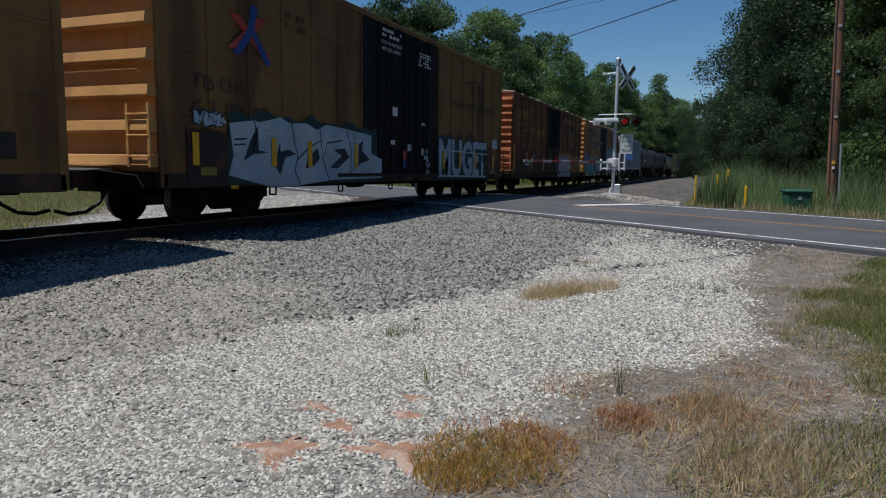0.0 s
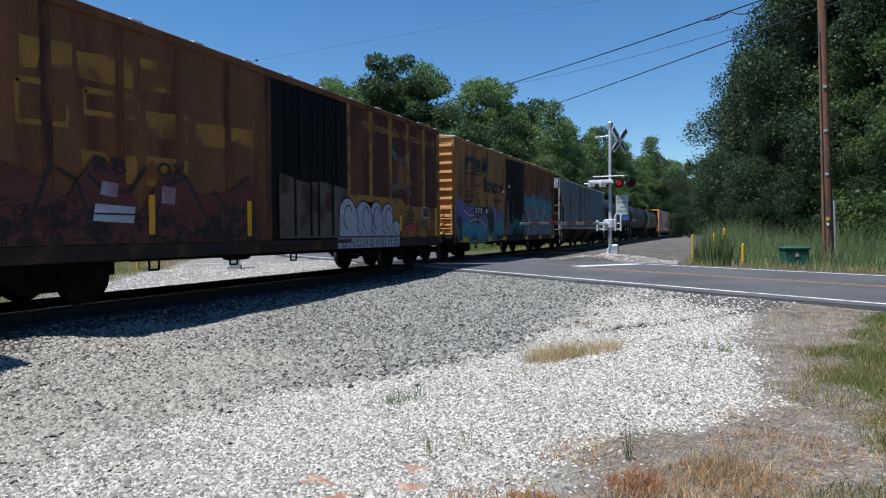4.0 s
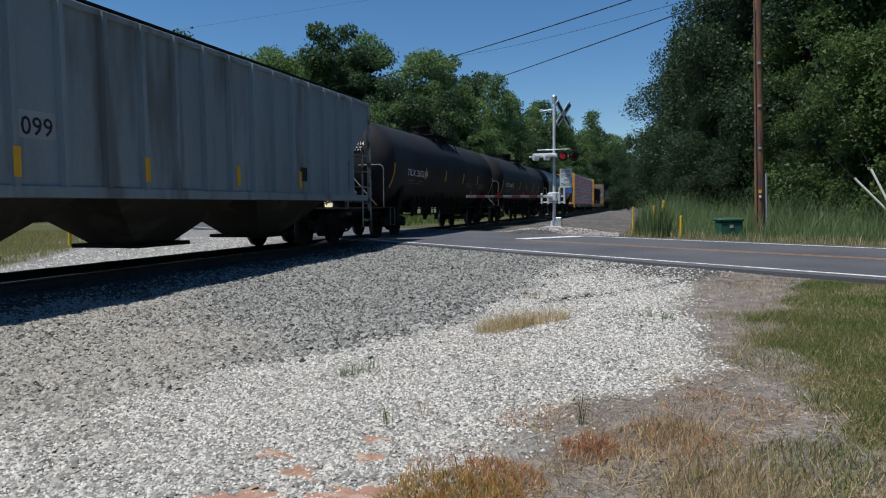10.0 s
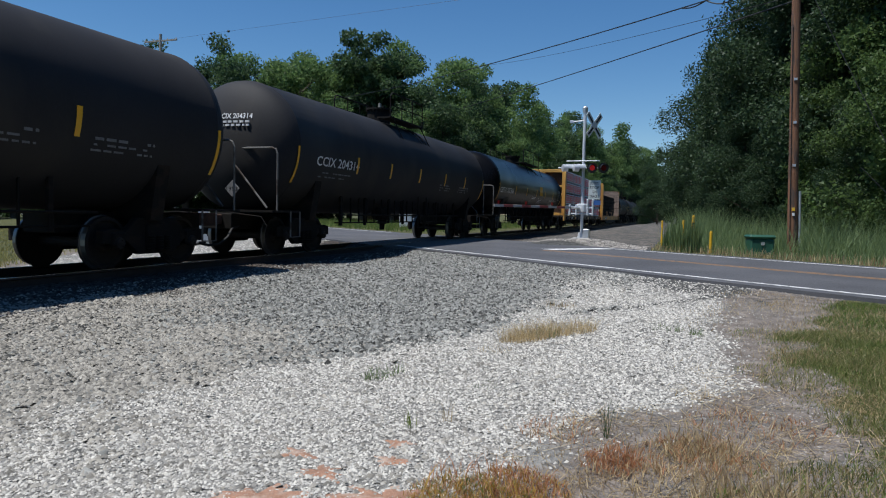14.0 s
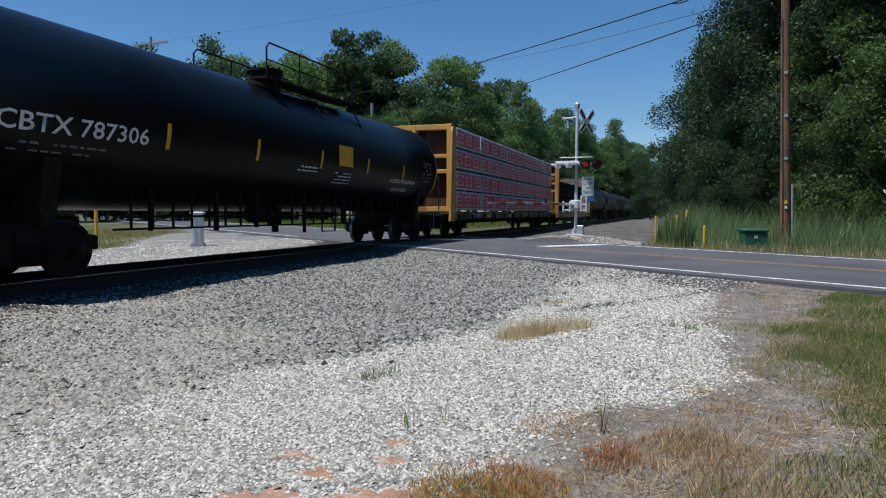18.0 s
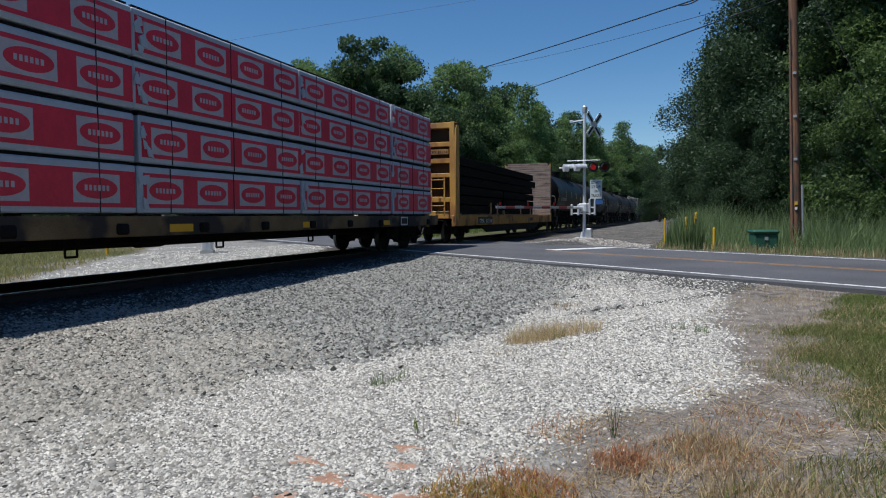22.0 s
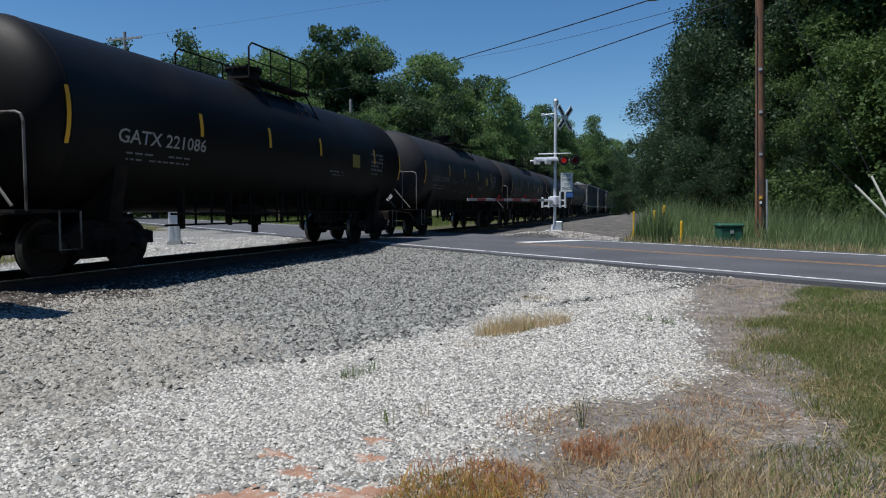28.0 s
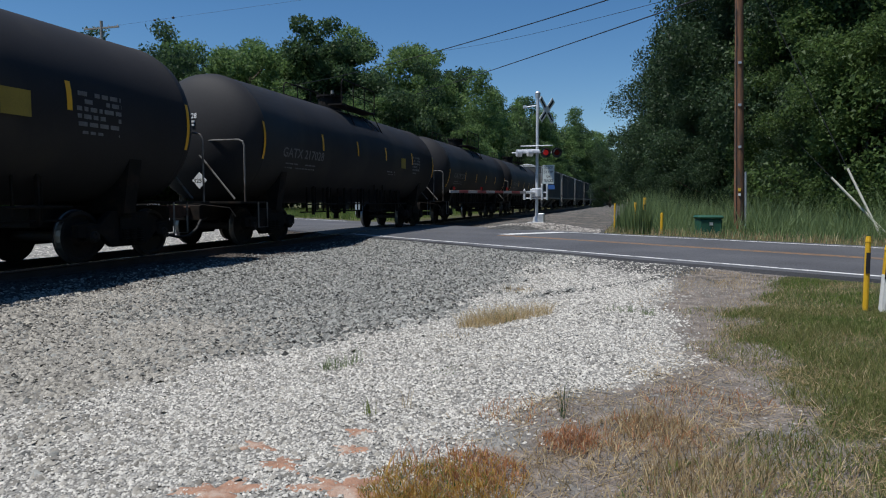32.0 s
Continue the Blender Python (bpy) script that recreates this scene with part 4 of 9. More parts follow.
def ladder(parent, x0, x1, y, z0, z1, rungs, mat, name="ladder", label="", rail=0.025):
    """An end ladder in the plane y, or between two stiles."""
    l = part(name, boxed(x0 - rail, x0 + rail, y - 0.02, y + 0.02, z0, z1), mat, parent, label)
    part("stile", boxed(x1 - rail, x1 + rail, y - 0.02, y + 0.02, z0, z1), mat, l)
    for k in range(rungs):
        z = z0 + (z1 - z0) * (k + 0.5) / rungs if rungs > 1 else z1
        bm = bmesh.new()
        rod(bm, (x0, y - 0.02, z), (x1, y - 0.02, z), 0.016, 6)
        part("rung", bm, mat, l)
    return l


def side_ladder(parent, x, y0, y1, z0, z1, rungs, mat, label=""):
    l = part("side_ladder", boxed(x - 0.02, x + 0.02, y0 - 0.025, y0 + 0.025, z0, z1), mat, parent, label)
    part("stile", boxed(x - 0.02, x + 0.02, y1 - 0.025, y1 + 0.025, z0, z1), mat, l)
    for k in range(rungs):
        z = z0 + (z1 - z0) * (k + 0.5) / rungs
        bm = bmesh.new()
        rod(bm, (x + 0.02, y0, z), (x + 0.02, y1, z), 0.016, 6)
        part("rung", bm, mat, l)
    return l


def brake_gear(car, half, z=0.75):
    bm = bmesh.new()
    lathe(bm, [(-0.35, 0.16), (-0.3, 0.2), (0.3, 0.2), (0.35, 0.16)], 12, axis="y")
    o = part("brake_reservoir", bm, M_UNDER, car)
    o.location = (0.75, -1.6, z)
    bm = bmesh.new()
    pipe(bm, [(1.0, -half + 3.2, 0.66), (1.0, half - 3.2, 0.62)], 0.022, 6)
    for y in np.linspace(-half + 3.6, half - 3.6, 5):
        for d in (0, 0.22):
            rod(bm, (1.0, y + d, 0.95), (1.0, y + d, 0.48), 0.02, 6)
        rod(bm, (1.0, y, 0.48), (1.0, y + 0.22, 0.48), 0.02, 6)
    part("brake_rod", bm, M_UNDER, car)


def boxcar(label, c0, c1, eave, side, end, posts, door, doormat, name="boxcar", panels=False, rear_side=None, ribs=11, post_depth=0.036, roof_bumps=True, bogie=2.2, post_mats=None):
    car, mid = car_empty(name, label, "freight car", c0, c1)
    h = (c1 - c0) / 2
    d0, d1 = door[0] - mid, door[1] - mid
    W = 1.49
    # walls: two sides of panels on either hand of the door, ends, floor and roof
    for s in (1, -1):
        for a, b, m in ((-h, d0, side), (d1, h, rear_side or side)):
            part("side_wall", boxed(s * (W - 0.05), s * W, a, b, 0.95, eave), m, car)
        dr = part("door", boxed(s * (W - 0.05), s * (W + 0.012), d0, d1, 0.98, eave - 0.05, bevel=0.008), doormat, car, "dark double sliding door")
        for k in range(1, 6):
            y = d0 + (d1 - d0) * k / 6
            part("door_rib", boxed(s * (W + 0.012), s * (W + 0.045), y - 0.03, y + 0.03, 1.02, eave - 0.1, bevel=0.01), doormat, dr)
        for y in (d0 + (d1 - d0) * 0.25, d0 + (d1 - d0) * 0.45, d0 + (d1 - d0) * 0.55, d0 + (d1 - d0) * 0.75):
            bm = bmesh.new()
            rod(bm, (s * (W + 0.07), y, 1.05), (s * (W + 0.07), y, eave - 0.2), 0.022, 6)
            part("locking_bar", bm, doormat, dr)
        part("door_track", boxed(s * W, s * (W + 0.06), d0 - 1.3, d1 + 0.1, 0.86, 0.95, bevel=0.01), M_SILLK, car)
        part("side_sill", boxed(s * (W - 0.1), s * (W + 0.03), -h + 0.02, h - 0.02, 0.70, 0.95, bevel=0.012), M_SILLK, car)
        part("top_chord", boxed(s * (W - 0.03), s * (W + 0.05), -h, h, eave - 0.12, eave + 0.02, bevel=0.012), side, car)
        for a, b, m in ((-h, d0, side), (d1, h, rear_side or side)):
            n = posts
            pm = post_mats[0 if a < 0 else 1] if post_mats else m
            for k in range(n + 1):
                y = a + 0.08 + (b - a - 0.16) * k / n
                if panels:
                    g = boxed(s * W, s * (W + 0.035), y - 0.035, y + 0.035, 0.95, eave - 0.12, bevel=0.008)
                else:
                    g = prism(bmesh.new(), [(y - 0.09, s * W), (y - 0.055, s * (W + post_depth)), (y + 0.055, s * (W + post_depth)), (y + 0.09, s * W)], 0.95, eave - 0.12, axis="z")
                    for v in g.verts:
                        v.co.x, v.co.y = v.co.y, v.co.x
                    bmesh.ops.recalc_face_normals(g, faces=g.faces[:])
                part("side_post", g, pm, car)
            if panels:
                for k in range(1, 4):
                    z = 0.95 + (eave - 0.95) * k / 4
                    part("seam", boxed(s * W, s * (W + 0.022), a, b, z - 0.03, z + 0.03, bevel=0.006), m, car)
    part("floor", boxed(-W + 0.05, W - 0.05, -h + 0.05, h - 0.05, 0.92, 1.0), M_UNDER, car)
    part("centre_sill", boxed(-0.35, 0.35, -h - 0.1, h + 0.1, 0.62, 0.92), M_UNDER, car)
    roof = part("roof", prism(bmesh.new(), [(-W - 0.02, eave), (W + 0.02, eave), (W + 0.02, eave + 0.03), (0, eave + 0.19), (-W - 0.02, eave + 0.03)], -h - 0.03, h + 0.03), M_ROOF, car, "weathered galvanised roof")
    if roof_bumps:
        n = 11
        for k in range(n + 1):
            y = -h + 0.15 + (2 * h - 0.3) * k / n
            for s in (1, -1):
                g = prism(bmesh.new(), [(s * (W + 0.03), eave + 0.02), (s * (W + 0.03), eave + 0.055), (0.0, eave + 0.22), (0.0, eave + 0.17)], y - 0.12, y + 0.12)
                part("roof_rib", g, M_WHITE, roof)
    # corrugated ends
    for s in (-1, 1):
        wall = part("end_wall", boxed(-W + 0.02, W - 0.02, s * (h - 0.03), s * (h + 0.0), 0.8, eave), end, car)
        step = (eave - 1.05) / ribs
        for k in range(ribs):
            z = 0.95 + step * k + step * 0.25
            dp = min(0.22, step * 0.38) if s < 0 else 0.04
            g = prism(bmesh.new(), [(s * (h - 0.005), z - step * 0.06), (s * (h + dp), z - step * 0.04), (s * (h + dp * 1.03), z), (s * (h + dp * 0.9), z + step * 0.28), (s * (h - 0.005), z + step * 0.34)], -W + 0.03, W - 0.03, axis="x")
            part("end_rib", g, end, wall)
        part("gable", prism(bmesh.new(), [(-W, eave - 0.02), (W, eave - 0.02), (W, eave + 0.015), (0, eave + 0.175), (-W, eave + 0.015)], s * (h + 0.031), s * (h + 0.045)), end, wall)
        part("corner_post", boxed(W - 0.06, W + 0.03, s * (h - 0.12), s * (h + 0.03), 0.72, eave, bevel=0.012), side, car)
        part("corner_post", boxed(-W - 0.03, -W + 0.06, s * (h - 0.12), s * (h + 0.03), 0.72, eave, bevel=0.012), side, car)
        part("end_sill", boxed(-W, W, s * (h - 0.05), s * (h + 0.12), 0.72, 0.98, bevel=0.02), M_UNDER, car)
        ladder(car, -s * W * 0.68, -s * W * 0.99, s * (h + 0.22), 1.06, 2.1, 3, end, label="small end ladder")
        bm = bmesh.new()
        pipe(bm, [(-1.2, s * (h + 0.1), 2.62), (-1.2, s * (h + 0.17), 2.66), (1.2, s * (h + 0.17), 2.66), (1.2, s * (h + 0.1), 2.62)], 0.014, 6)
        part("grab_iron", bm, end, car)
        part("brake_step", boxed(-0.9, 0.5, s * (h + 0.1), s * (h + 0.4), 1.0, 1.03), M_STEEL, car)
    truck(car, -h + bogie)
    truck(car, h - bogie)
    ends(car, h + 0.1)
    brake_gear(car, h)
    return car, mid


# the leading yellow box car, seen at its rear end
car, mid = boxcar("faded yellow hi-cube boxcar, its stained side darkened for shade", -12.0, 6.94, 5.06, M_TBOX, M_TBEND, 6, (-5.0, -0.5), M_DOORK, panels=True, ribs=6, roof_bumps=False)
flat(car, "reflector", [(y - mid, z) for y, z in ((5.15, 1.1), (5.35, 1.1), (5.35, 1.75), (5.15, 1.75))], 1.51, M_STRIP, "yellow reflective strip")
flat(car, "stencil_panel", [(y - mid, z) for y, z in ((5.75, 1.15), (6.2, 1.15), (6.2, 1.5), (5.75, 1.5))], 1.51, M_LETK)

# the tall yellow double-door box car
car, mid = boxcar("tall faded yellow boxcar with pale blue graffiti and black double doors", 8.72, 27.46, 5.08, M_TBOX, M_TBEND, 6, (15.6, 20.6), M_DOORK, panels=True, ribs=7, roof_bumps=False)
X = 1.497
letters(car, "TB OX", 9.44 - mid, 2.45, X + 0.033, 0.38, M_LETBR, width=1.5)
letters(car, "63 8788", 9.46 - mid, 2.0, X + 0.033, 0.38, M_LETBR, width=2.2)
flat(car, "logo_stroke", [(y - mid, z) for y, z in ((10.45, 3.95), (10.75, 3.95), (11.7, 3.3), (11.4, 3.3))], X + 0.031, M_GRRED, "red logo stroke")
flat(car, "logo_stroke", [(y - mid, z) for y, z in ((10.4, 3.3), (10.7, 3.3), (11.6, 4.0), (11.3, 4.0))], X + 0.035, M_GRRED, "red logo stroke")
flat(car, "logo_stroke", [(y - mid, z) for y, z in ((10.55, 3.22), (10.75, 3.2), (11.12, 3.62), (11.55, 3.1), (11.72, 3.16), (11.2, 3.75), (11.3, 4.2), (11.1, 4.2), (11.0, 3.75))], X + 0.039, M_GRBLUE, "blue logo stroke")
top = [(10.4 + 0.31 * k, 2.13 + 0.07 * math.sin(2.3 * k) + 0.05 * math.sin(5.1 * k)) for k in range(20)]
flat(car, "paint_cloud", shifted(top + [(16.4, 0.74), (10.3, 0.74)], mid), X + 0.036, M_GRTD, "dark teal sprayed cloud", thick=0.001)
word = flat(car, "graffiti_block", shifted([(10.4, 1.9), (11.15, 2.0), (11.3, 1.97), (12.0, 2.12), (12.35, 2.02), (12.95, 2.06), (13.4, 1.94), (13.8, 2.08), (14.6, 2.04), (16.0, 1.94), (16.0, 1.47), (16.6, 1.32), (16.6, 0.82), (14.0, 0.79), (12.6, 0.68), (11.6, 0.68), (10.35, 0.92), (10.5, 1.3)], mid), X + 0.039, M_GRW, "pale blue graffiti block letters with navy lines", thick=0.001)
for q in (((10.8, 1.2), (11.0, 1.6), (11.24, 1.9), (11.26, 1.42), (11.57, 1.38), (11.08, 1.33)), ((11.78, 1.12), (11.97, 1.61), (11.99, 1.4), (12.25, 1.46), (12.57, 1.37), (12.15, 1.29), (11.97, 0.92)),
          ((12.9, 1.05), (13.05, 1.34), (13.42, 1.52), (13.5, 1.3), (13.25, 1.12)), ((13.95, 1.09), (14.48, 1.37), (14.1, 1.51), (14.61, 1.56), (14.85, 1.35), (14.3, 1.07)), ((15.28, 1.11), (15.34, 1.69), (15.56, 1.79), (15.49, 1.53), (15.93, 1.3), (15.42, 1.2))):
    flat(word, "letter_gap", shifted(q, mid), X + 0.042, M_GRK, thick=0.001)
for q in (((11.13, 2.0), (11.2, 1.7), (11.05, 1.35)), ((12.4, 2.05), (12.5, 1.6), (12.62, 1.35), (12.5, 1.0), (12.7, 0.7)), ((12.6, 1.25), (13.1, 1.55), (13.55, 1.7), (13.62, 1.3), (13.9, 0.8)), ((13.52, 1.97), (13.58, 1.6)), ((14.72, 2.02), (14.95, 1.5), (14.9, 0.85)), ((13.7, 1.35), (13.8, 1.65), (14.5, 1.75)), ((15.05, 1.95), (15.2, 1.5), (15.1, 1.0)), ((10.52, 1.6), (10.9, 1.63)), ((10.5, 1.5), (10.85, 1.52))):
    brush(word, shifted(q, mid), X + 0.043, 0.035, M_GRK)
brush(word, shifted([(10.45, 1.78), (16.0, 1.76)], mid), X + 0.0425, 0.04, M_GRPALE, "highlight_line")
flat(car, "rubbed_patch", shifted([(9.3, 0.72), (10.45, 0.72), (10.35, 1.1), (10.45, 1.55), (10.2, 1.72), (9.3, 1.74)], mid), X + 0.0355, M_GRDK, "dark rubbed patch", thick=0.001)
flat(car, "stencil_panel", shifted([(9.61, 0.92), (10.02, 0.92), (10.02, 1.07), (9.61, 1.07)], mid), X + 0.039, M_OLIVE)
flat(car, "reflector", shifted([(10.4, 0.66), (10.62, 0.66), (10.62, 0.73), (10.4, 0.73)], mid), X + 0.04, M_STRIP, "yellow reflective strip")
top = [(20.55 + 0.3 * k, 2.2 - 0.009 * k + 0.06 * math.sin(2.1 * k) + 0.05 * math.sin(4.7 * k)) for k in range(17)]
flat(car, "paint_cloud", shifted(top + [(25.5, 0.74), (20.5, 0.74)], mid), X + 0.036, M_GRTD, "dark teal sprayed cloud", thick=0.001)
letters(car, "MUGET", 20.6 - mid, 0.86, X + 0.039, 1.72, M_GRK, width=5.0, fat=0.06, name="graffiti_edge", label="navy edge of graffiti letters")
letters(car, "MUGET", 20.68 - mid, 0.88, X + 0.042, 1.7, M_GRW, width=4.85, fat=0.035, name="graffiti_letters", label="pale blue graffiti block letters")
brush(car, shifted([(20.62, 1.72), (22.0, 1.7), (23.4, 1.69), (25.6, 1.66)], mid), X + 0.0435, 0.05, M_GRPALE, "highlight_line")
brush(car, shifted([(20.6, 0.86), (22.0, 0.84), (25.5, 0.8)], mid), X + 0.0435, 0.06, M_GRPALE, "highlight_line")
r = random.Random(19)
for k in range(14):
    b = r.uniform(0.95, 1.7)
    a, w = 19.3 + (1.75 - b) * 0.4 + r.uniform(-0.05, 0.2), r.uniform(0.05, 0.16)
    flat(car, "door_splash", shifted([(a, b), (a + w, b + r.uniform(-0.02, 0.06)), (a + w * 0.9, b - r.uniform(0.06, 0.16)), (a + r.uniform(0, 0.04), b - r.uniform(0.05, 0.12))], mid), 1.57 + 0.0005 * k, M_GRW, "pale blue splash on the door", thick=0.0005)
graffiti(car, 9.46 - mid, 10.3 - mid, 1.8, 2.1, X + 0.04, M_GRW, M_GRTD, 9, 3, "small pale blue graffiti tag", edge=0.03)
graffiti(car, 26.2 - mid, 26.85 - mid, 1.9, 2.32, X + 0.04, M_LETW, M_GRW, 10, 2, "small white graffiti tag", edge=0.03)
for c in (9.46, 11.73, 13.06, 15.15, 21.0, 22.55, 24.2, 26.3):
    flat(car, "reflector", [(c - mid + y, z) for y, z in ((-0.07, 1.1), (0.09, 1.1), (0.09, 1.68), (-0.07, 1.68))], X + 0.065, M_STRIP, "yellow reflective strip")
letters(car, "RAILCAR POOLING EXPERTS", 21.57 - mid, 3.25, X + 0.033, 0.3, M_LETK, width=4.75)
for q in (((23.05, 4.05), (24.2, 4.23), (24.18, 4.36), (23.05, 4.18)), ((23.82, 3.7), (24.02, 3.76), (24.0, 4.16), (23.82, 4.13)), ((24.23, 4.3), (24.34, 4.36), (24.61, 4.04), (24.41, 3.74), (24.23, 3.72), (24.45, 4.0)), ((24.66, 4.27), (24.88, 4.31), (24.66, 4.04), (24.83, 3.77), (24.69, 3.75), (24.56, 3.93), (24.63, 4.04), (24.52, 4.16))):
    flat(car, "logo_block", shifted(q, mid), X + 0.031, M_MAROON, "faded maroon logo stroke", thick=0.001)
brush(car, shifted([(24.3, 4.33), (24.52, 4.04), (24.33, 3.74)], mid), X + 0.034, 0.02, M_TBOX, "logo_gap")
for k, (cy, cz, ry, rz) in enumerate(((25.98, 1.4, 0.47, 0.52), (26.85, 1.08, 0.34, 0.36), (23.72, 2.2, 0.42, 0.2))):
    ring = [(cy + ry * (1 + 0.09 * math.sin(3 * a + k)) * math.cos(a), max(0.76, cz + rz * (1 + 0.08 * math.sin(5 * a)) * math.sin(a))) for a in (2 * math.pi * i / 28 for i in range(28))]
    flat(car, "paint_cloud", shifted(ring, mid), X + 0.0362 + 0.0004 * k, M_MAROON, "dark maroon sprayed cloud", thick=0.0003)
flat(car, "notice", shifted([(26.09, 0.9), (26.51, 0.9), (26.51, 1.06), (26.09, 1.06)], mid), X + 0.039, M_OLIVE, "small yellow notice", thick=0.001)
bars(car, "stencil", 12.2 - mid, 13.0 - mid, 4.2, 2, 0.13, X + 0.031, M_LETBR, 4)
bars(car, "door_stencil", 16.5 - mid, 17.7 - mid, 4.75, 2, 0.08, 1.575, M_LETW, 5, label="white warning stencils")
letters(car, "PUERTAS ANTES DE", 16.5 - mid, 4.42, 1.578, 0.13, M_LETW, width=1.25)
letters(car, "MOVER EL CARRO", 16.55 - mid, 4.25, 1.578, 0.13, M_LETW, width=1.1)
bars(car, "door_stencil", 18.9 - mid, 19.8 - mid, 4.5, 5, 0.05, 1.575, M_LETW, 6, label="white warning stencils")
for (a, b, zz, hh, m) in ((17.2, 17.5, 2.55, 0.25, M_LETW), (17.1, 17.35, 1.75, 0.12, M_LETW), (18.2, 18.45, 1.6, 0.2, M_LETW), (17.9, 18.1, 1.35, 0.25, M_GRRED), (17.9, 18.1, 1.1, 0.24, M_GRBLUE), (19.2, 19.45, 2.4, 0.08, M_LETW), (19.2, 19.4, 1.5, 0.2, M_LETW)):
    flat(car, "sticker", [(a - mid, zz), (b - mid, zz), (b - mid, zz + hh), (a - mid, zz + hh)], 1.565, m)
bars(car, "end_stencil", -1.2, -0.4, 4.2, 1, 0.1, 0, M_LETBR, 7)

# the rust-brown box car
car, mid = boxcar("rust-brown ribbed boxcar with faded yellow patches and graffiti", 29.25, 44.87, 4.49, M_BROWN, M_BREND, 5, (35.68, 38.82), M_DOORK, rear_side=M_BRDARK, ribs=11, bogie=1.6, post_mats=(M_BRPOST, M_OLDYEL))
X = 1.528
for q in (((30.2, 3.8), (31.0, 3.86), (31.0, 3.46), (30.75, 3.45), (30.5, 3.6), (30.45, 3.4), (30.2, 3.36)), ((31.08, 3.78), (32.1, 3.9), (32.1, 3.42), (31.1, 3.4)), ((32.25, 3.96), (32.9, 4.0), (32.9, 3.5), (32.6, 3.48), (32.25, 3.44)),
          ((32.35, 3.12), (33.3, 3.18), (33.3, 2.7), (33.0, 2.72), (32.35, 2.7)), ((33.45, 3.1), (35.1, 3.18), (35.1, 2.8), (34.5, 2.9), (34.2, 2.72), (33.45, 2.7)), ((31.12, 2.36), (32.14, 2.35), (32.18, 1.9), (31.16, 1.9)), ((32.35, 2.39), (33.3, 2.39), (33.25, 1.87), (32.35, 1.9))):
    flat(car, "old_paint", shifted(q, mid), 1.493, M_OLDYEL, "faded yellow old lettering block", thick=0.001)
for q in (((30.15, 3.2), (30.95, 3.25), (30.9, 2.68), (30.15, 2.64), (30.15, 3.2)), ((31.2, 3.25), (32.2, 3.3), (32.2, 2.97), (31.2, 2.92), (31.2, 3.25))):
    brush(car, shifted(q, mid), 1.496, 0.09, M_OLDYEL, "old_paint_line", "faded yellow old logo outline")
letters(car, "RB", 31.3 - mid, 2.05, X + 0.004, 0.34, M_LETK, width=0.62)
letters(car, "OX", 32.55 - mid, 2.07, X + 0.004, 0.34, M_LETK, width=0.62)
top = [(29.5 + 0.45 * k, 1.95 + 0.32 * math.sin(1.7 * k + 0.6) + 0.18 * math.sin(3.9 * k)) for k in range(13)]
flat(car, "graffiti_figure", shifted(top + [(35.2, 0.97), (29.4, 0.97)], mid), X + 0.002, M_MASK, "dark red and black sprayed graffiti", thick=0.001)
for q in (((30.2, 1.1), (30.6, 2.1), (31.0, 1.9), (31.3, 1.2)), ((31.2, 2.0), (31.5, 1.75), (32.0, 1.8), (32.3, 2.2)), ((32.4, 1.2), (32.7, 1.9), (33.2, 2.1), (33.6, 1.5), (33.9, 1.1)), ((33.9, 1.9), (34.4, 1.4), (34.9, 1.7))):
    brush(car, shifted(q, mid), X + 0.005, 0.07, M_LETK)
for a, b, z0, z1, m in ((31.27, 32.07, 1.28, 1.57, M_BUBBLE), (31.4, 31.75, 1.68, 1.92, M_GRPINK), (32.6, 32.95, 1.6, 1.92, M_GRPINK)):
    flat(car, "graffiti_patch", shifted([(a, z0 + 0.03), (a + 0.05, z1), (b, z1 - 0.03), (b - 0.04, z0)], mid), X + 0.006, m, "pale sprayed patch", thick=0.001)
brush(car, shifted([(31.3, 1.42), (32.05, 1.42)], mid), X + 0.009, 0.03, M_LETK)
flat(car, "lower_patch", shifted([(35.9, 0.99), (38.75, 0.99), (38.75, 2.2), (37.6, 2.32), (36.9, 2.24), (35.9, 2.4)], mid), 1.537, M_PRIMER, "greyish primer patch on the door", thick=0.001)
# rear half: old slogan, crossed strokes, bubble letters and a yellow lower wall
flat(car, "lower_panel", shifted([(38.95, 0.98), (44.6, 0.98), (44.6, 1.88), (42.2, 1.9), (41.9, 2.1), (38.95, 2.1)], mid), X + 0.003, M_OLDYEL, "yellow lower wall", thick=0.001)
letters(car, "nationwide boxcar pool", 39.6 - mid, 3.88, 1.497, 0.36, M_OLDYEL, width=4.9, fat=0.03, label="faded yellow slogan")
for k, (y0, z0, w) in enumerate(((41.85, 2.85, 0.62), (41.5, 2.5, 0.4), (42.3, 2.62, 0.42))):
    flat(car, "sprayed_glow", [(y0 - mid + w * (1 + 0.18 * math.sin(5 * q + k)) * math.cos(q), z0 + 0.7 * w * (1 + 0.15 * math.cos(4 * q)) * math.sin(q)) for q in np.linspace(0, 6.0, 22)], 1.493 + 0.001 * k, M_RBRUST, "rust-orange sprayed glow", thick=0.0005)
for q in (((41.1, 3.53), (41.33, 3.6), (41.75, 3.29), (41.65, 3.16)), ((42.1, 3.29), (42.57, 3.6), (42.66, 3.5), (42.16, 3.14)), ((42.1, 2.49), (42.22, 2.6), (42.7, 2.32), (42.57, 2.18)), ((41.32, 2.38), (41.64, 2.57), (41.75, 2.46), (41.43, 2.3))):
    flat(car, "sprayed_stroke", shifted(q, mid), 1.499, M_GRSLATE, "slate-blue sprayed stroke", thick=0.001)
lobes = [(38.35, 1.02)]
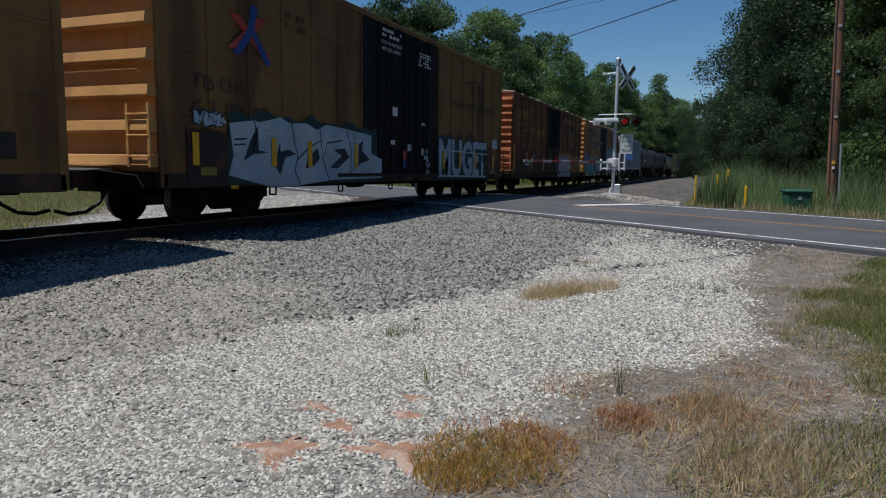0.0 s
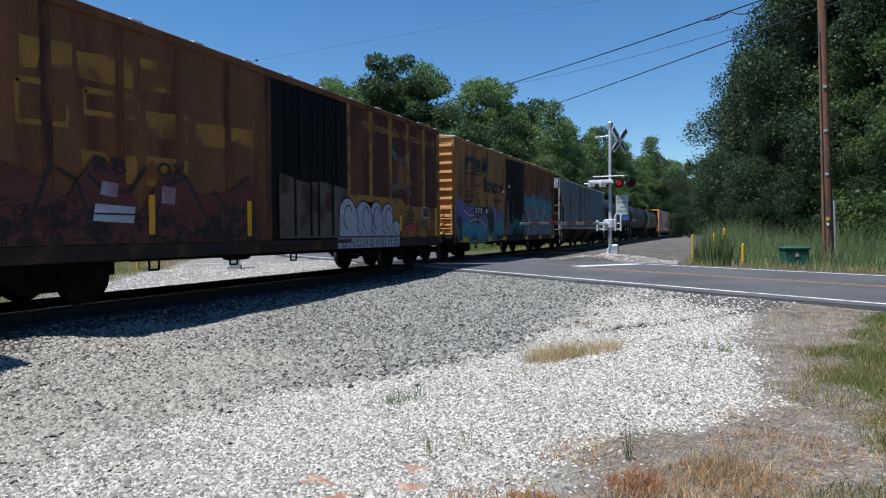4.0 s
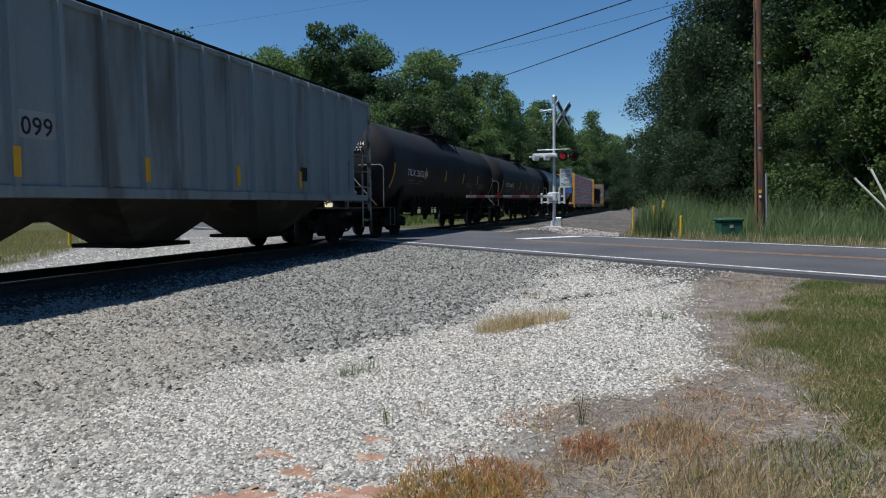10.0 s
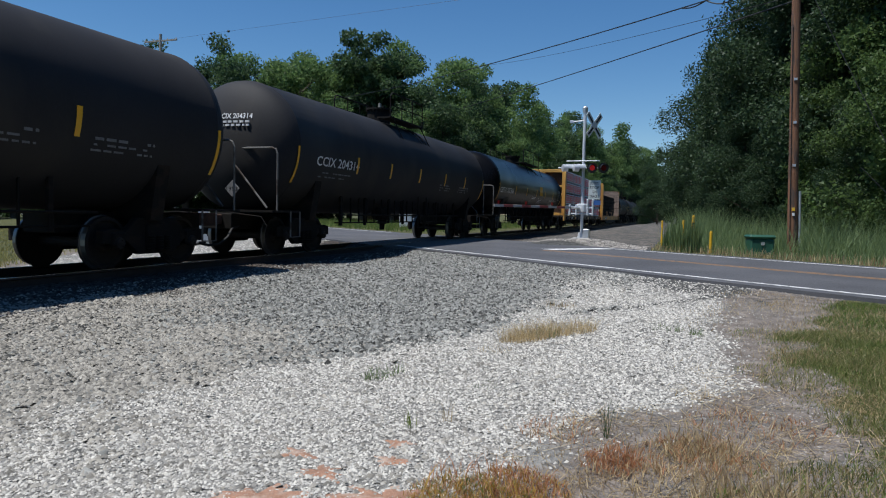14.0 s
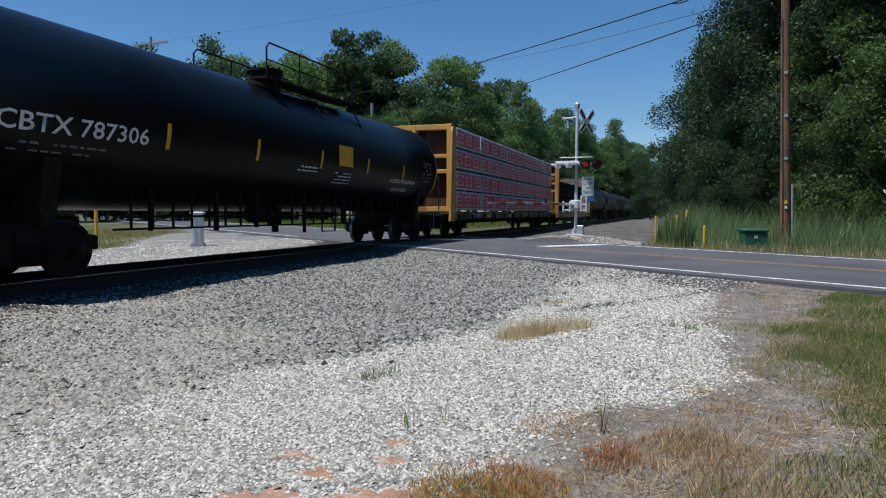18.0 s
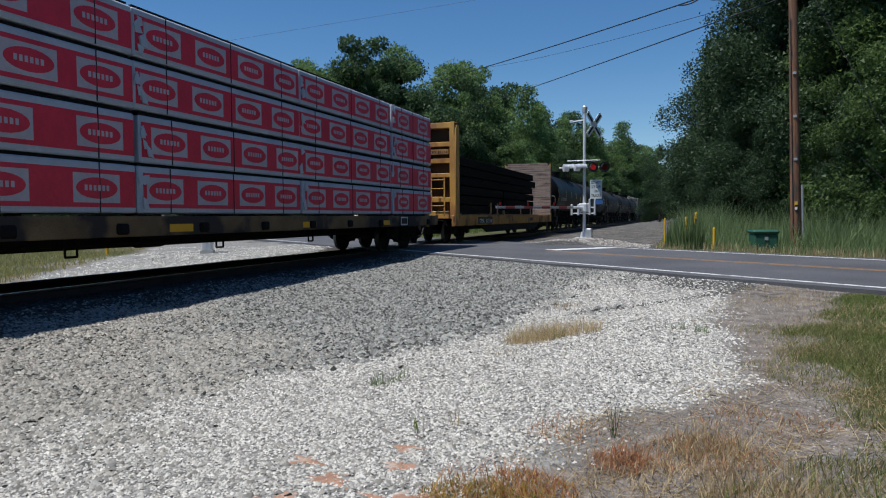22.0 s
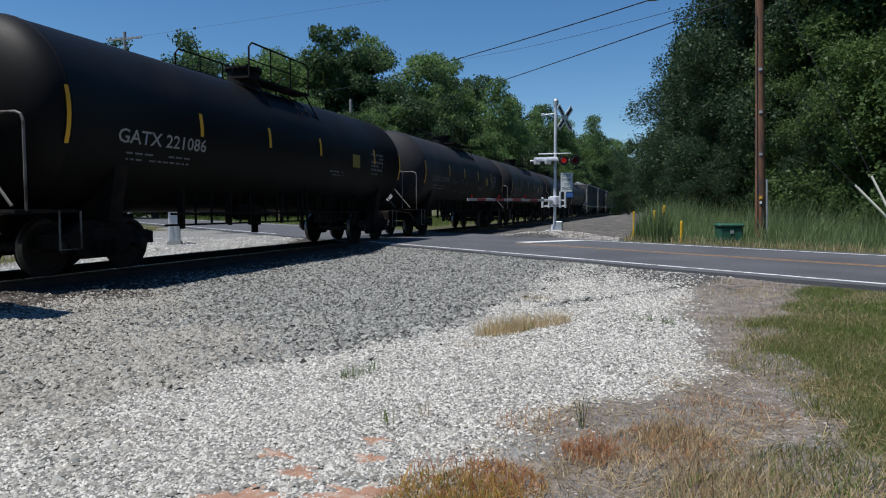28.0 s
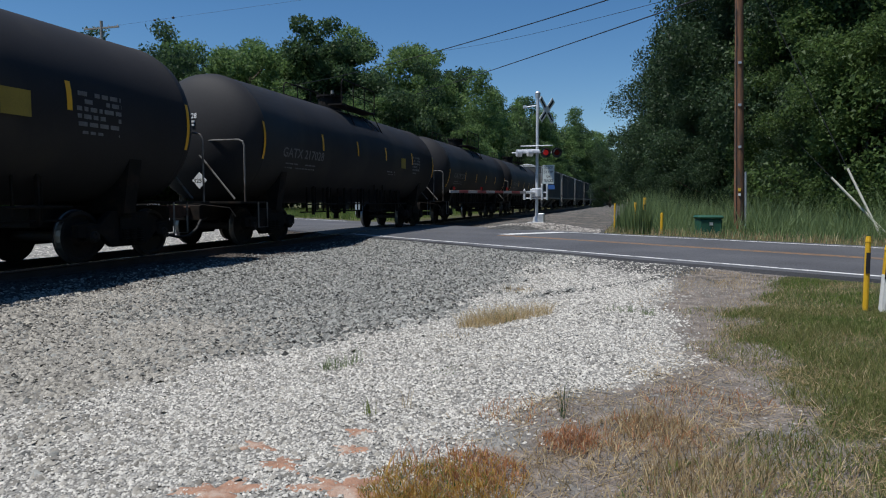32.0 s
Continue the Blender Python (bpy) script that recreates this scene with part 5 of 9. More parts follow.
for c, w, h in ((38.75, 0.42, 0.95), (39.6, 0.45, 0.9), (40.3, 0.36, 0.92), (41.0, 0.36, 0.9), (41.5, 0.27, 0.42)):
    lobes += [(c - w * math.cos(q), 1.02 + h * (0.55 + 0.45 * math.sin(q))) for q in np.linspace(0.5, 2.64, 6)]
lobes += [(41.75, 1.02)]
cloud = flat(car, "bubble_edge", shifted(offset(lobes, 0.04), mid), X + 0.009, M_LETK, "black edge of bubble letters", thick=0.001)
flat(cloud, "bubble_letters", shifted(lobes, mid), X + 0.0115, M_BUBBLE, "white and lavender bubble letters", thick=0.001)
for c, w in ((38.8, 0.3), (39.72, 0.22), (40.35, 0.28), (41.05, 0.26)):
    brush(cloud, [(c - mid + w * math.cos(q) * (0.6 + 0.07 * q), 1.5 + 0.3 * math.sin(q)) for q in np.linspace(0.4, 4.6, 12)], X + 0.0135, 0.035, M_LETK)
for a in (39.2, 39.97, 40.6, 41.28):
    brush(cloud, shifted([(a - 0.02, 1.72), (a + 0.1, 1.4), (a + 0.02, 1.2), (a + 0.25, 1.06)], mid), X + 0.0135, 0.035, M_LETK)
flat(car, "pale_sill_band", shifted([(38.3, 0.72), (41.75, 0.7), (41.8, 1.0), (38.3, 1.0)], mid), 1.524, M_BUBBLE, "pale painted sill band", thick=0.001)
for k in range(9):
    a = 38.5 + 0.36 * k
    brush(car, shifted([(a, 0.74), (a + 0.04, 0.95), (a + 0.12, 0.82), (a + 0.2, 0.96), (a + 0.24, 0.74)] if k % 2 else [(a, 0.95), (a + 0.02, 0.75), (a + 0.2, 0.78), (a + 0.18, 0.95), (a + 0.06, 0.86)], mid), 1.527, 0.04, M_LETK)
for a, b, zz in ((43.3, 43.55, 1.36), (43.6, 43.85, 1.4), (43.4, 43.8, 1.24)):
    flat(car, "sticker", shifted([(a, zz), (b, zz), (b, zz + 0.1), (a, zz + 0.1)], mid), X + 0.006, M_GREENB, "green sticker", thick=0.001)
bars(car, "stencil", 42.2 - mid, 42.75 - mid, 1.8, 5, 0.07, X + 0.007, M_GRK, 33)
flat(car, "red_scrawl", shifted([(42.1, 1.12), (42.5, 1.18), (42.95, 1.08), (42.9, 1.32), (42.45, 1.38), (42.2, 1.3)], mid), X + 0.006, M_GRRED, "red scrawl", thick=0.001)
flat(car, "notice_rim", shifted([(43.45, 1.58), (43.93, 1.58), (43.93, 1.9), (43.45, 1.9)], mid), X + 0.006, M_LETW, "white rim of a notice", thick=0.001)
flat(car, "notice", shifted([(43.47, 1.6), (43.91, 1.6), (43.91, 1.88), (43.47, 1.88)], mid), X + 0.008, M_LETK, "black notice board with white rim", thick=0.001)
bars(car, "notice_text", 43.52 - mid, 43.86 - mid, 1.78, 2, 0.05, X + 0.01, M_LETFADE, 31)
for c, lo, hi in ((29.45, 0.98, 2.2), (32.4, 1.1, 1.75), (34.9, 1.05, 1.75), (41.85, 1.15, 1.6), (44.5, 1.0, 1.9)):
    flat(car, "reflector", shifted([(c - 0.06, lo), (c + 0.07, lo), (c + 0.07, hi), (c - 0.06, hi)], mid), X + 0.009, M_STRIP, "yellow reflective strip", thick=0.001)

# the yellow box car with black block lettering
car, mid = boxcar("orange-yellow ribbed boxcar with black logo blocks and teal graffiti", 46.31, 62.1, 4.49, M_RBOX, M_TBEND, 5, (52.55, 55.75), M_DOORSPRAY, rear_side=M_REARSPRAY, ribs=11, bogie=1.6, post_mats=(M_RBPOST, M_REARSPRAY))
X = 1.528
for q in (((47.5, 3.91), (48.3, 3.94), (48.28, 3.78), (47.71, 3.72), (47.66, 3.44), (47.37, 3.44)), ((48.35, 3.9), (49.15, 3.94), (49.03, 3.46), (48.37, 3.41), (48.38, 3.6), (48.71, 3.63), (48.72, 3.74), (48.35, 3.73)), ((49.42, 3.92), (49.58, 3.94), (49.53, 3.48), (49.27, 3.47)), ((49.46, 4.0), (49.6, 4.02), (49.61, 4.13), (49.47, 4.11)), ((49.76, 4.06), (50.11, 4.08), (49.92, 3.47), (49.58, 3.46)),
          ((49.62, 3.32), (49.9, 3.31), (49.88, 3.16), (50.39, 3.15), (50.31, 2.71), (49.6, 2.71)), ((50.71, 3.14), (51.32, 3.14), (51.24, 2.72), (50.64, 2.71)), ((51.46, 3.12), (51.75, 3.13), (51.88, 3.05), (52.29, 3.19), (52.02, 2.93), (52.18, 2.74), (51.82, 2.83), (51.44, 2.73), (51.72, 2.94))):
    flat(car, "logo_block", shifted(q, mid), X, M_LETK, "black slanted logo block", thick=0.001)
for q in (((49.98, 2.88), (50.12, 2.88), (50.14, 3.0), (50.0, 3.0)), ((50.92, 2.86), (51.06, 2.86), (51.08, 3.0), (50.94, 3.0)), ((48.75, 3.52), (48.86, 3.53), (48.87, 3.58), (48.76, 3.57))):
    flat(car, "logo_counter", shifted(q, mid), X + 0.0025, M_RBOX, thick=0.001)
brush(car, shifted([(47.36, 3.29), (49.19, 3.35), (49.12, 2.92), (48.37, 2.9), (48.44, 3.1), (48.04, 3.13), (47.86, 2.63), (47.19, 2.62), (47.36, 3.29)], mid), X, 0.07, M_LETK, "logo_line", "black logo outline")
piece = [(46.4, 1.96), (46.57, 2.33), (47.0, 2.23), (47.56, 1.95), (48.04, 2.14), (48.33, 2.03), (48.45, 1.76), (49.3, 1.76), (49.66, 1.85), (50.29, 2.15), (50.76, 2.11), (51.4, 1.82), (51.55, 2.07), (52.2, 1.94), (52.16, 1.34), (52.5, 0.8), (49.15, 0.76), (46.75, 0.8), (46.42, 1.5)]
e = flat(car, "graffiti_edge", shifted(offset(piece, 0.05), mid), X + 0.002, M_GRPALE, "pale edge of a graffiti piece", thick=0.001)
flat(e, "graffiti_edge", shifted(offset(piece, 0.03), mid), X + 0.0045, M_GRK, thick=0.001)
flat(e, "graffiti_piece", shifted(piece, mid), X + 0.007, M_PIECE, "teal and purple graffiti letters", thick=0.001)
for q in (((46.42, 1.5), (46.7, 1.75), (47.1, 1.54), (46.95, 1.25), (46.93, 0.8), (46.72, 0.8), (46.68, 1.25)), ((49.83, 1.98), (50.3, 2.1), (50.75, 1.85), (50.87, 1.5), (50.75, 1.1), (50.25, 0.98), (50.02, 1.33)), ((47.98, 0.8), (48.24, 0.96), (48.59, 0.92), (48.68, 0.8)), ((48.63, 1.72), (48.9, 1.73), (48.89, 1.42), (48.66, 1.42)), ((51.24, 1.33), (51.49, 0.95), (52.0, 0.8), (51.35, 0.8))):
    flat(e, "letter_gap", shifted(q, mid), X + 0.0095, M_GRK, thick=0.001)
for q in (((47.3, 1.15), (47.9, 1.5), (48.5, 1.6), (49.2, 1.55), (49.25, 1.1)), ((49.3, 1.5), (49.75, 1.3), (49.7, 0.9)), ((47.2, 1.9), (47.8, 1.7), (48.3, 1.75)), ((51.0, 1.9), (51.1, 1.4), (51.6, 0.95)), ((51.6, 1.95), (51.75, 1.5), (52.1, 1.35)), ((50.35, 1.58), (50.42, 1.45), (50.52, 1.55), (50.58, 1.42))):
    brush(e, shifted(q, mid), X + 0.0105, 0.045, M_GRPALE)
    brush(e, shifted([(y + 0.05, z - 0.04) for y, z in q], mid), X + 0.01, 0.06, M_GRK)
for a, b, text in ((48.33, 49.35, "373"), (49.57, 50.15, "84")):
    flat(car, "number_panel", shifted([(a, 1.78), (b, 1.78), (b, 2.11), (a, 2.11)], mid), X + 0.0115, M_LETK, thick=0.001)
    letters(car, text, a + 0.1 - mid, 1.84, X + 0.0135, 0.3, M_LETW, width=b - a - 0.2)
letters(car, "RB", 48.7 - mid, 2.22, X + 0.003, 0.27, M_LETBR, width=0.42)
letters(car, "OX", 49.62 - mid, 2.22, X + 0.003, 0.27, M_LETBR, width=0.42)
bars(car, "black_scrawl", 47.2 - mid, 48.3 - mid, 2.4, 2, 0.12, X + 0.003, M_GRDK, 48, label="black felt scrawl")
bars(car, "black_scrawl", 50.9 - mid, 51.9 - mid, 2.36, 1, 0.13, X + 0.003, M_GRDK, 49, label="black felt scrawl")
for a, b, z0, z1 in ((52.92, 53.18, 3.08, 3.2), (51.95, 52.3, 2.8, 2.9)):
    flat(car, "sticker", shifted([(a, z0), (b, z0 - 0.02), (b, z1 - 0.02), (a, z1)], mid), 1.545, M_LETW, "white sticker", thick=0.001)
for q in (((52.7, 2.5), (52.95, 2.4), (53.0, 1.6), (53.4, 1.1), (53.3, 0.99), (52.65, 0.99)),):
    flat(car, "sprayed_ghost", shifted(q, mid), 1.5385, M_GRMAUVE, "grey-mauve sprayed patch", thick=0.001)
for q in (((53.4, 1.95), (53.7, 1.75), (53.8, 1.45), (54.15, 1.4)), ((54.5, 1.35), (54.9, 1.5), (55.3, 1.9))):
    brush(car, shifted(q, mid), 1.541, 0.06, M_GRCYAN)
for q in (((58.31, 3.45), (58.55, 3.5), (59.1, 2.9), (58.95, 2.8)), ((59.75, 3.5), (59.95, 3.45), (59.25, 2.75), (59.1, 2.85))):
    flat(car, "sprayed_stroke", shifted(q, mid), X + 0.001, M_GRSLATE, "slate-blue sprayed stroke", thick=0.001)
r = random.Random(46)
for k in range(26):
    a, b = r.uniform(55.95, 61.3), r.uniform(1.0, 2.2)
    brush(car, shifted([(a, b), (a + r.uniform(-0.15, 0.2), b + r.uniform(0.2, 0.45)), (a + r.uniform(0.0, 0.4), b + r.uniform(-0.1, 0.6))], mid), X + 0.001 + 0.0002 * k, r.uniform(0.03, 0.07), r.choice((M_GRLAV, M_GRPINK, M_GRPALE, M_GRCYAN, M_GRLAV)), "spiky_line", "white and mauve spiky sprayed line")
flat(car, "painted_post", shifted([(61.72, 0.98), (62.05, 0.98), (62.05, 4.32), (61.72, 4.32)], mid), X + 0.008, M_OLDYEL, "chipped yellow corner panel", thick=0.001)
for c in (47.3, 50.2, 52.2, 55.9, 58.7, 61.5):
    flat(car, "reflector", shifted([(c - 0.3, 0.74), (c + 0.3, 0.74), (c + 0.3, 0.9), (c - 0.3, 0.9)], mid), 1.57, M_STRIP, "yellow reflective strip")
letters(car, "RBOX 37384", 0.05, 4.18, -7.895 - 0.012 - 0.0, 0.17, M_LETK, width=1.2, end=True)


def hopper_car(label, c0, c1, paint, marks=True):
    car, mid = car_empty("covered_hopper_car", label, "freight car", c0, c1)
    h, W = (c1 - c0) / 2, 1.47
    # Far cars: pale paint on roof, ends and posts imitates sunlit edges.
    roof_paint, slope_paint, post_paint = (paint, M_GRIMESHADE, M_LADDER) if marks else (M_HOPROOF, M_HOPROOF, M_HOPROOF)
    bot, top = 1.42, 4.27
    prof = [(-h, top), (-h, 3.72), (-h + 1.55, 2.4), (-h + 1.55, bot), (h - 1.55, bot), (h - 1.55, 2.4), (h, 3.72), (h, top)]
    body = part("body", prism(bmesh.new(), prof, -W, W, axis="x"), paint, car, "smooth steel hopper body")
    for e in (-1, 1):
        g = bmesh.new()
        vs = [g.verts.new(q) for q in ((-W + 0.03, e * (h + 0.008), 3.70), (W - 0.03, e * (h + 0.008), 3.70), (W - 0.03, e * (h - 1.545), 2.385), (-W + 0.03, e * (h - 1.545), 2.385))]
        ws = [g.verts.new(q) for q in ((W - 0.03, e * (h - 1.54), 2.39), (-W + 0.03, e * (h - 1.54), 2.39), (-W + 0.03, e * (h - 1.54), bot), (W - 0.03, e * (h - 1.54), bot))]
        g.faces.new(vs)
        g.faces.new(ws)
        for f in g.faces:
            f.normal_update()
        # The near car's sheet is painted dark: dirt plus the shade of its end.
        part("slope_sheet", g, slope_paint, car, "stained slope sheet, end light and shade in its paint")
    part("roof", prism(bmesh.new(), [(-W - 0.03, top), (W + 0.03, top), (0.5, top + 0.22), (-0.5, top + 0.22)], -h - 0.02, h + 0.02), roof_paint, car)
    for k in range(10):
        y = -h + 1.2 + (2 * h - 2.4) * k / 9
        part("roof_hatch", boxed(-0.4, 0.4, y - 0.55, y + 0.55, top + 0.22, top + 0.32, bevel=0.02), M_STEEL, car)
    for s in (1, -1):
        part("running_board", boxed(s * 0.75, s * 1.25, -h, h, top + 0.16, top + 0.2), M_UNDER, car)
        n = 17
        for k in range(n + 1):
            y = -h + 1.38 + (2 * h - 2.83) * k / n
            part("side_post", prism(bmesh.new(), [(s * W, y - 0.06), (s * (W + 0.11), y - 0.045), (s * (W + 0.11), y + 0.045), (s * W, y + 0.06)], bot, top, axis="z"), paint, car)
        part("side_sill", boxed(s * (W - 0.05), s * (W + 0.06), -h + 0.3, h - 0.3, bot - 0.16, bot + 0.02, bevel=0.012), paint, car)
        part("top_chord", boxed(s * (W - 0.03), s * (W + 0.06), -h, h, top - 0.08, top + 0.03, bevel=0.012), roof_paint, car)
        for e in (-1, 1):
            part("corner_post", boxed(s * (W - 0.05), s * (W + 0.03), e * (h - 0.1), e * h, 0.95, top), post_paint, car)
            part("end_post", boxed(s * 0.62, s * 0.7, e * (h - 0.08), e * h, 0.95, 3.8), post_paint, car)
            side_ladder(car, s * (W + 0.02), e * h if e < 0 else e * (h - 0.62), e * (h - 0.62) if e < 0 else e * h, 0.45, 2.9, 5, M_LADDER, "white side ladder")
        for e in (-1, 1):
            ladder(car, s * 0.68, s * W, e * (h + 0.02), 1.0, 2.9, 4, M_LADDER, label="white end ladder")
    for e in (-1, 1):
        part("end_platform", boxed(-1.45, 1.45, e * (h - 1.7), e * (h + 0.12), 0.92, 1.02, bevel=0.01), M_UNDER, car)
        part("shear_plate", boxed(-0.4, 0.4, e * (h - 2.5), e * h, 0.6, 0.92), M_UNDER, car)
        bm = bmesh.new()
        pipe(bm, [(-1.4, e * (h + 0.05), 2.5), (-0.5, e * (h + 0.1), 2.55), (0.65, e * (h + 0.05), 2.6)], 0.014, 6)
        part("hand_rail", bm, M_LADDER, car)
    for y in (-4.3, 0.0, 4.3):
        g = bmesh.new()
        rim = [(-W + 0.1, y - 1.95), (W - 0.1, y - 1.95), (W - 0.1, y + 1.95), (-W + 0.1, y + 1.95)]
        low = [(-0.55, y - 0.55), (0.55, y - 0.55), (0.55, y + 0.55), (-0.55, y + 0.55)]
        a = [g.verts.new((*p, bot)) for p in rim]
        b = [g.verts.new((*p, 0.42)) for p in low]
        for k in range(4):
            g.faces.new((a[k], a[(k + 1) % 4], b[(k + 1) % 4], b[k]))
        g.faces.new(a)
        g.faces.new(b[::-1])
        bmesh.ops.recalc_face_normals(g, faces=g.faces[:])
        ch = part("discharge_hopper", g, M_GRIMESHADE, car, "dark funnel-shaped discharge hopper")
        part("outlet_gate", boxed(-0.8, 0.8, y - 0.75, y + 0.75, 0.34, 0.42, bevel=0.01), M_UNDER, ch)
    if marks:
        for a, b, txt in ((66.2, 66.69, "CA"), (66.9, 67.4, "EX"), (67.86, 68.36, "47"), (68.6, 69.24, "099")):
            flat(car, "mark_panel", [(a - mid, 2.12), (b - mid, 2.12), (b - mid, 2.52), (a - mid, 2.52)], W + 0.004, M_HOPPATCH, "pale reporting mark panel")
            letters(car, txt, a - mid + 0.05, 2.17, W + 0.009, 0.38, M_LETK, width=(b - a) - 0.1)
        g = boxed(0.78, 1.4, -h - 0.008, -h + 0.02, 3.85, 4.22)
        part("end_mark_panel", g, M_LETW, car, "white end panel with black marks")
        letters(car, "CAEX", 0.86, 4.05, -h - 0.012, 0.18, M_LETK, width=0.46, end=True)
        letters(car, "47099", 0.82, 3.87, -h - 0.012, 0.18, M_LETK, width=0.54, end=True)
        bars(car, "stencil", 66.2 - mid, 67.2 - mid, 1.9, 4, 0.05, W + 0.003, M_LETK, 50)
        bars(car, "stencil", 65.55 - mid, 66.0 - mid, 1.95, 3, 0.06, W + 0.003, M_LETK, 51)
        flat(car, "repack_stencil", [(76.6 - mid, 1.75), (77.2 - mid, 1.75), (77.2 - mid, 2.1), (76.6 - mid, 2.1)], W + 0.004, M_LETK)
        for c in (65.1, 68.48, 71.03, 73.75, 76.4):
            flat(car, "reflector", [(c - mid + y, z) for y, z in ((-0.06, 1.55), (0.06, 1.55), (0.06, 2.45 if c < 66 else 1.98), (-0.06, 2.45 if c < 66 else 1.98))], W + 0.115, M_STRIP, "yellow reflective strip")
    truck(car, -h + 2.1)
    truck(car, h - 2.1)
    ends(car, h + 0.1)
    return car


hopper_car("grey covered hopper car with white ladders and ribbed side", 63.7, 81.0, M_HOPPER)


def tank_car(label, s0, s1, paint, mark, strips, glossy=False, placard=None, strip_mat=None, extra=None, mark_at=1.0, faded=False, dome_at=None, strip_top=0.0, strip_low=-0.85, head=(-0.2, 3.16), card_x=0.3):
    """s0, s1: where the shell's straight part begins and ends along the train."""
    car, mid = car_empty("tank_car", label, "tank car", s0, s1)
    h, R, ZC = (s1 - s0) / 2, *((1.555, 2.64) if glossy else (1.57, 2.58))
    prof = []
    for k in range(9):
        a = math.pi / 2 * k / 8
        prof.append((-h - 0.72 * math.cos(a), max(0.02, R * math.sin(a))))
    prof += [(-h + 0.02, R), (-h + 0.03, R + 0.01), (-h + 0.08, R + 0.01), (-h + 0.09, R)]
    for k in range(1, 6):
        prof.append((-h + 2 * h * k / 6, R))
    prof += [(-y, r) for y, r in prof[:13][::-1]]
    shell = lathe(bmesh.new(), prof, 56, axis="y")
    for v in shell.verts:
        v.co.z += ZC
    part("tank_shell", shell, paint, car, "long black cylindrical tank shell", smooth=True)
    bend = (ZC, R + 0.004)
    # fittings on top
    top = ZC + R
    yd = 0.0 if dome_at is None else dome_at - mid
    g = bmesh.new()
    rod(g, (0, yd, top - 0.1), (0, yd, top + 0.42), 0.40, 20)
    rod(g, (0, yd, top + 0.42), (0, yd, top + 0.48), 0.46, 20)
    for k in range(8):
        a = k * math.pi / 4
        rod(g, (0.43 * math.cos(a), yd + 0.43 * math.sin(a), top + 0.36), (0.43 * math.cos(a), yd + 0.43 * math.sin(a), top + 0.54), 0.03, 6)
    part("manway", g, M_UNDER, car, "black round manway dome")
    pl0, pl1 = (yd - 1.3, yd + 1.5) if not glossy else (yd - 1.45, yd + 2.9)
    for s in (1, -1):
        part("walkway", boxed(s * 0.55, s * 1.05, pl0, pl1, top - 0.02, top + 0.03), M_UNDER, car)
        g = bmesh.new()
        x = s * 1.02
        pipe(g, [(x, pl0, top), (x, pl0, top + 0.68), (x, pl0 + 0.12, top + 0.8), (x, pl1 - 0.12, top + 0.8), (x, pl1, top + 0.68), (x, pl1, top)], 0.022, 8)
        pipe(g, [(x, pl0, top + 0.4), (x, pl1, top + 0.4)], 0.016, 6)
        for k in (1, 2):
            y = pl0 + (pl1 - pl0) * k / 3
            pipe(g, [(x, y, top), (x, y, top + 0.8)], 0.018, 6)
        for y in (pl0 + 0.2, pl1 - 0.2):
            pipe(g, [(x, y, top), (s * 1.3, y + 0.35, top - 0.75)], 0.02, 6)
        part("guard_rail", g, M_UNDER, car, "black pipe guard rail")
        # short steps on the shoulder of the shell
        g = bmesh.new()
        for y in (yd + 0.5, yd + 0.95):
            pts = [(s * (math.sqrt(max(0.0, R * R - z * z)) + 0.12), y, ZC + z) for z in (1.45, 1.3, 1.1, 0.9)]
            pipe(g, pts, 0.018, 6)
        for k in range(2):
            z = 1.3 - k * 0.3
            x = s * (math.sqrt(max(0.0, R * R - z * z)) + 0.12)
            rod(g, (x, yd + 0.5, ZC + z), (x, yd + 0.95, ZC + z), 0.014, 6)
        part("shoulder_step", g, M_UNDER, car)
    g = bmesh.new()
    rod(g, (0, 0.4, ZC - R + 0.05), (0, 0.4, ZC - R - 0.35), 0.16, 12)
    rod(g, (0, 0.4, ZC - R - 0.35), (0, 0.4, ZC - R - 0.55), 0.09, 12)
    part("bottom_outlet", g, M_UNDER, car)
    # stub sills, saddles, end platforms and rails
    for e in (-1, 1):
        part("stub_sill", boxed(-0.38, 0.38, e * (h - 2.6), e * (h + 0.9), 0.62, 0.98, bevel=0.02), M_UNDER, car)
        g = prism(bmesh.new(), [(-1.2, 0.85), (1.2, 0.85), (1.38, 1.86), (0.8, 1.26), (0, 1.05), (-0.8, 1.26), (-1.38, 1.86)], e * (h - 1.25) - 0.15, e * (h - 1.25) + 0.15)
        part("saddle", g, M_UNDER, car)
        part("end_platform", boxed(-1.42, 1.42, e * (h - 0.25), e * (h + 0.85), 1.02, 1.07), M_UNDER, car)
        yr = e * (h + 0.66)
        g = bmesh.new()
        pipe(g, [(-1.42, yr, 1.05), (-1.42, yr, 2.34), (-1.38, yr, 2.44), (-1.28, yr, 2.48), (1.28, yr, 2.48), (1.38, yr, 2.44), (1.42, yr, 2.34), (1.42, yr, 1.05)], 0.022, 8)
        for s in (1, -1):
            pipe(g, [(s * 1.42, e * (h - 0.3), 1.05), (s * 1.42, e * (h - 0.3), 0.45), (s * 1.42, e * (h + 0.1), 0.45), (s * 1.42, e * (h + 0.1), 1.05)], 0.018, 6)
        part("hand_rail", g, M_RAILGREY, car, "dull grey bent end hand rail")
        if not glossy:
            part("brace", rod(bmesh.new(), (0.1, yr, 2.3), (1.15, yr, 1.12), 0.024, 6), M_RAILGREY, car)
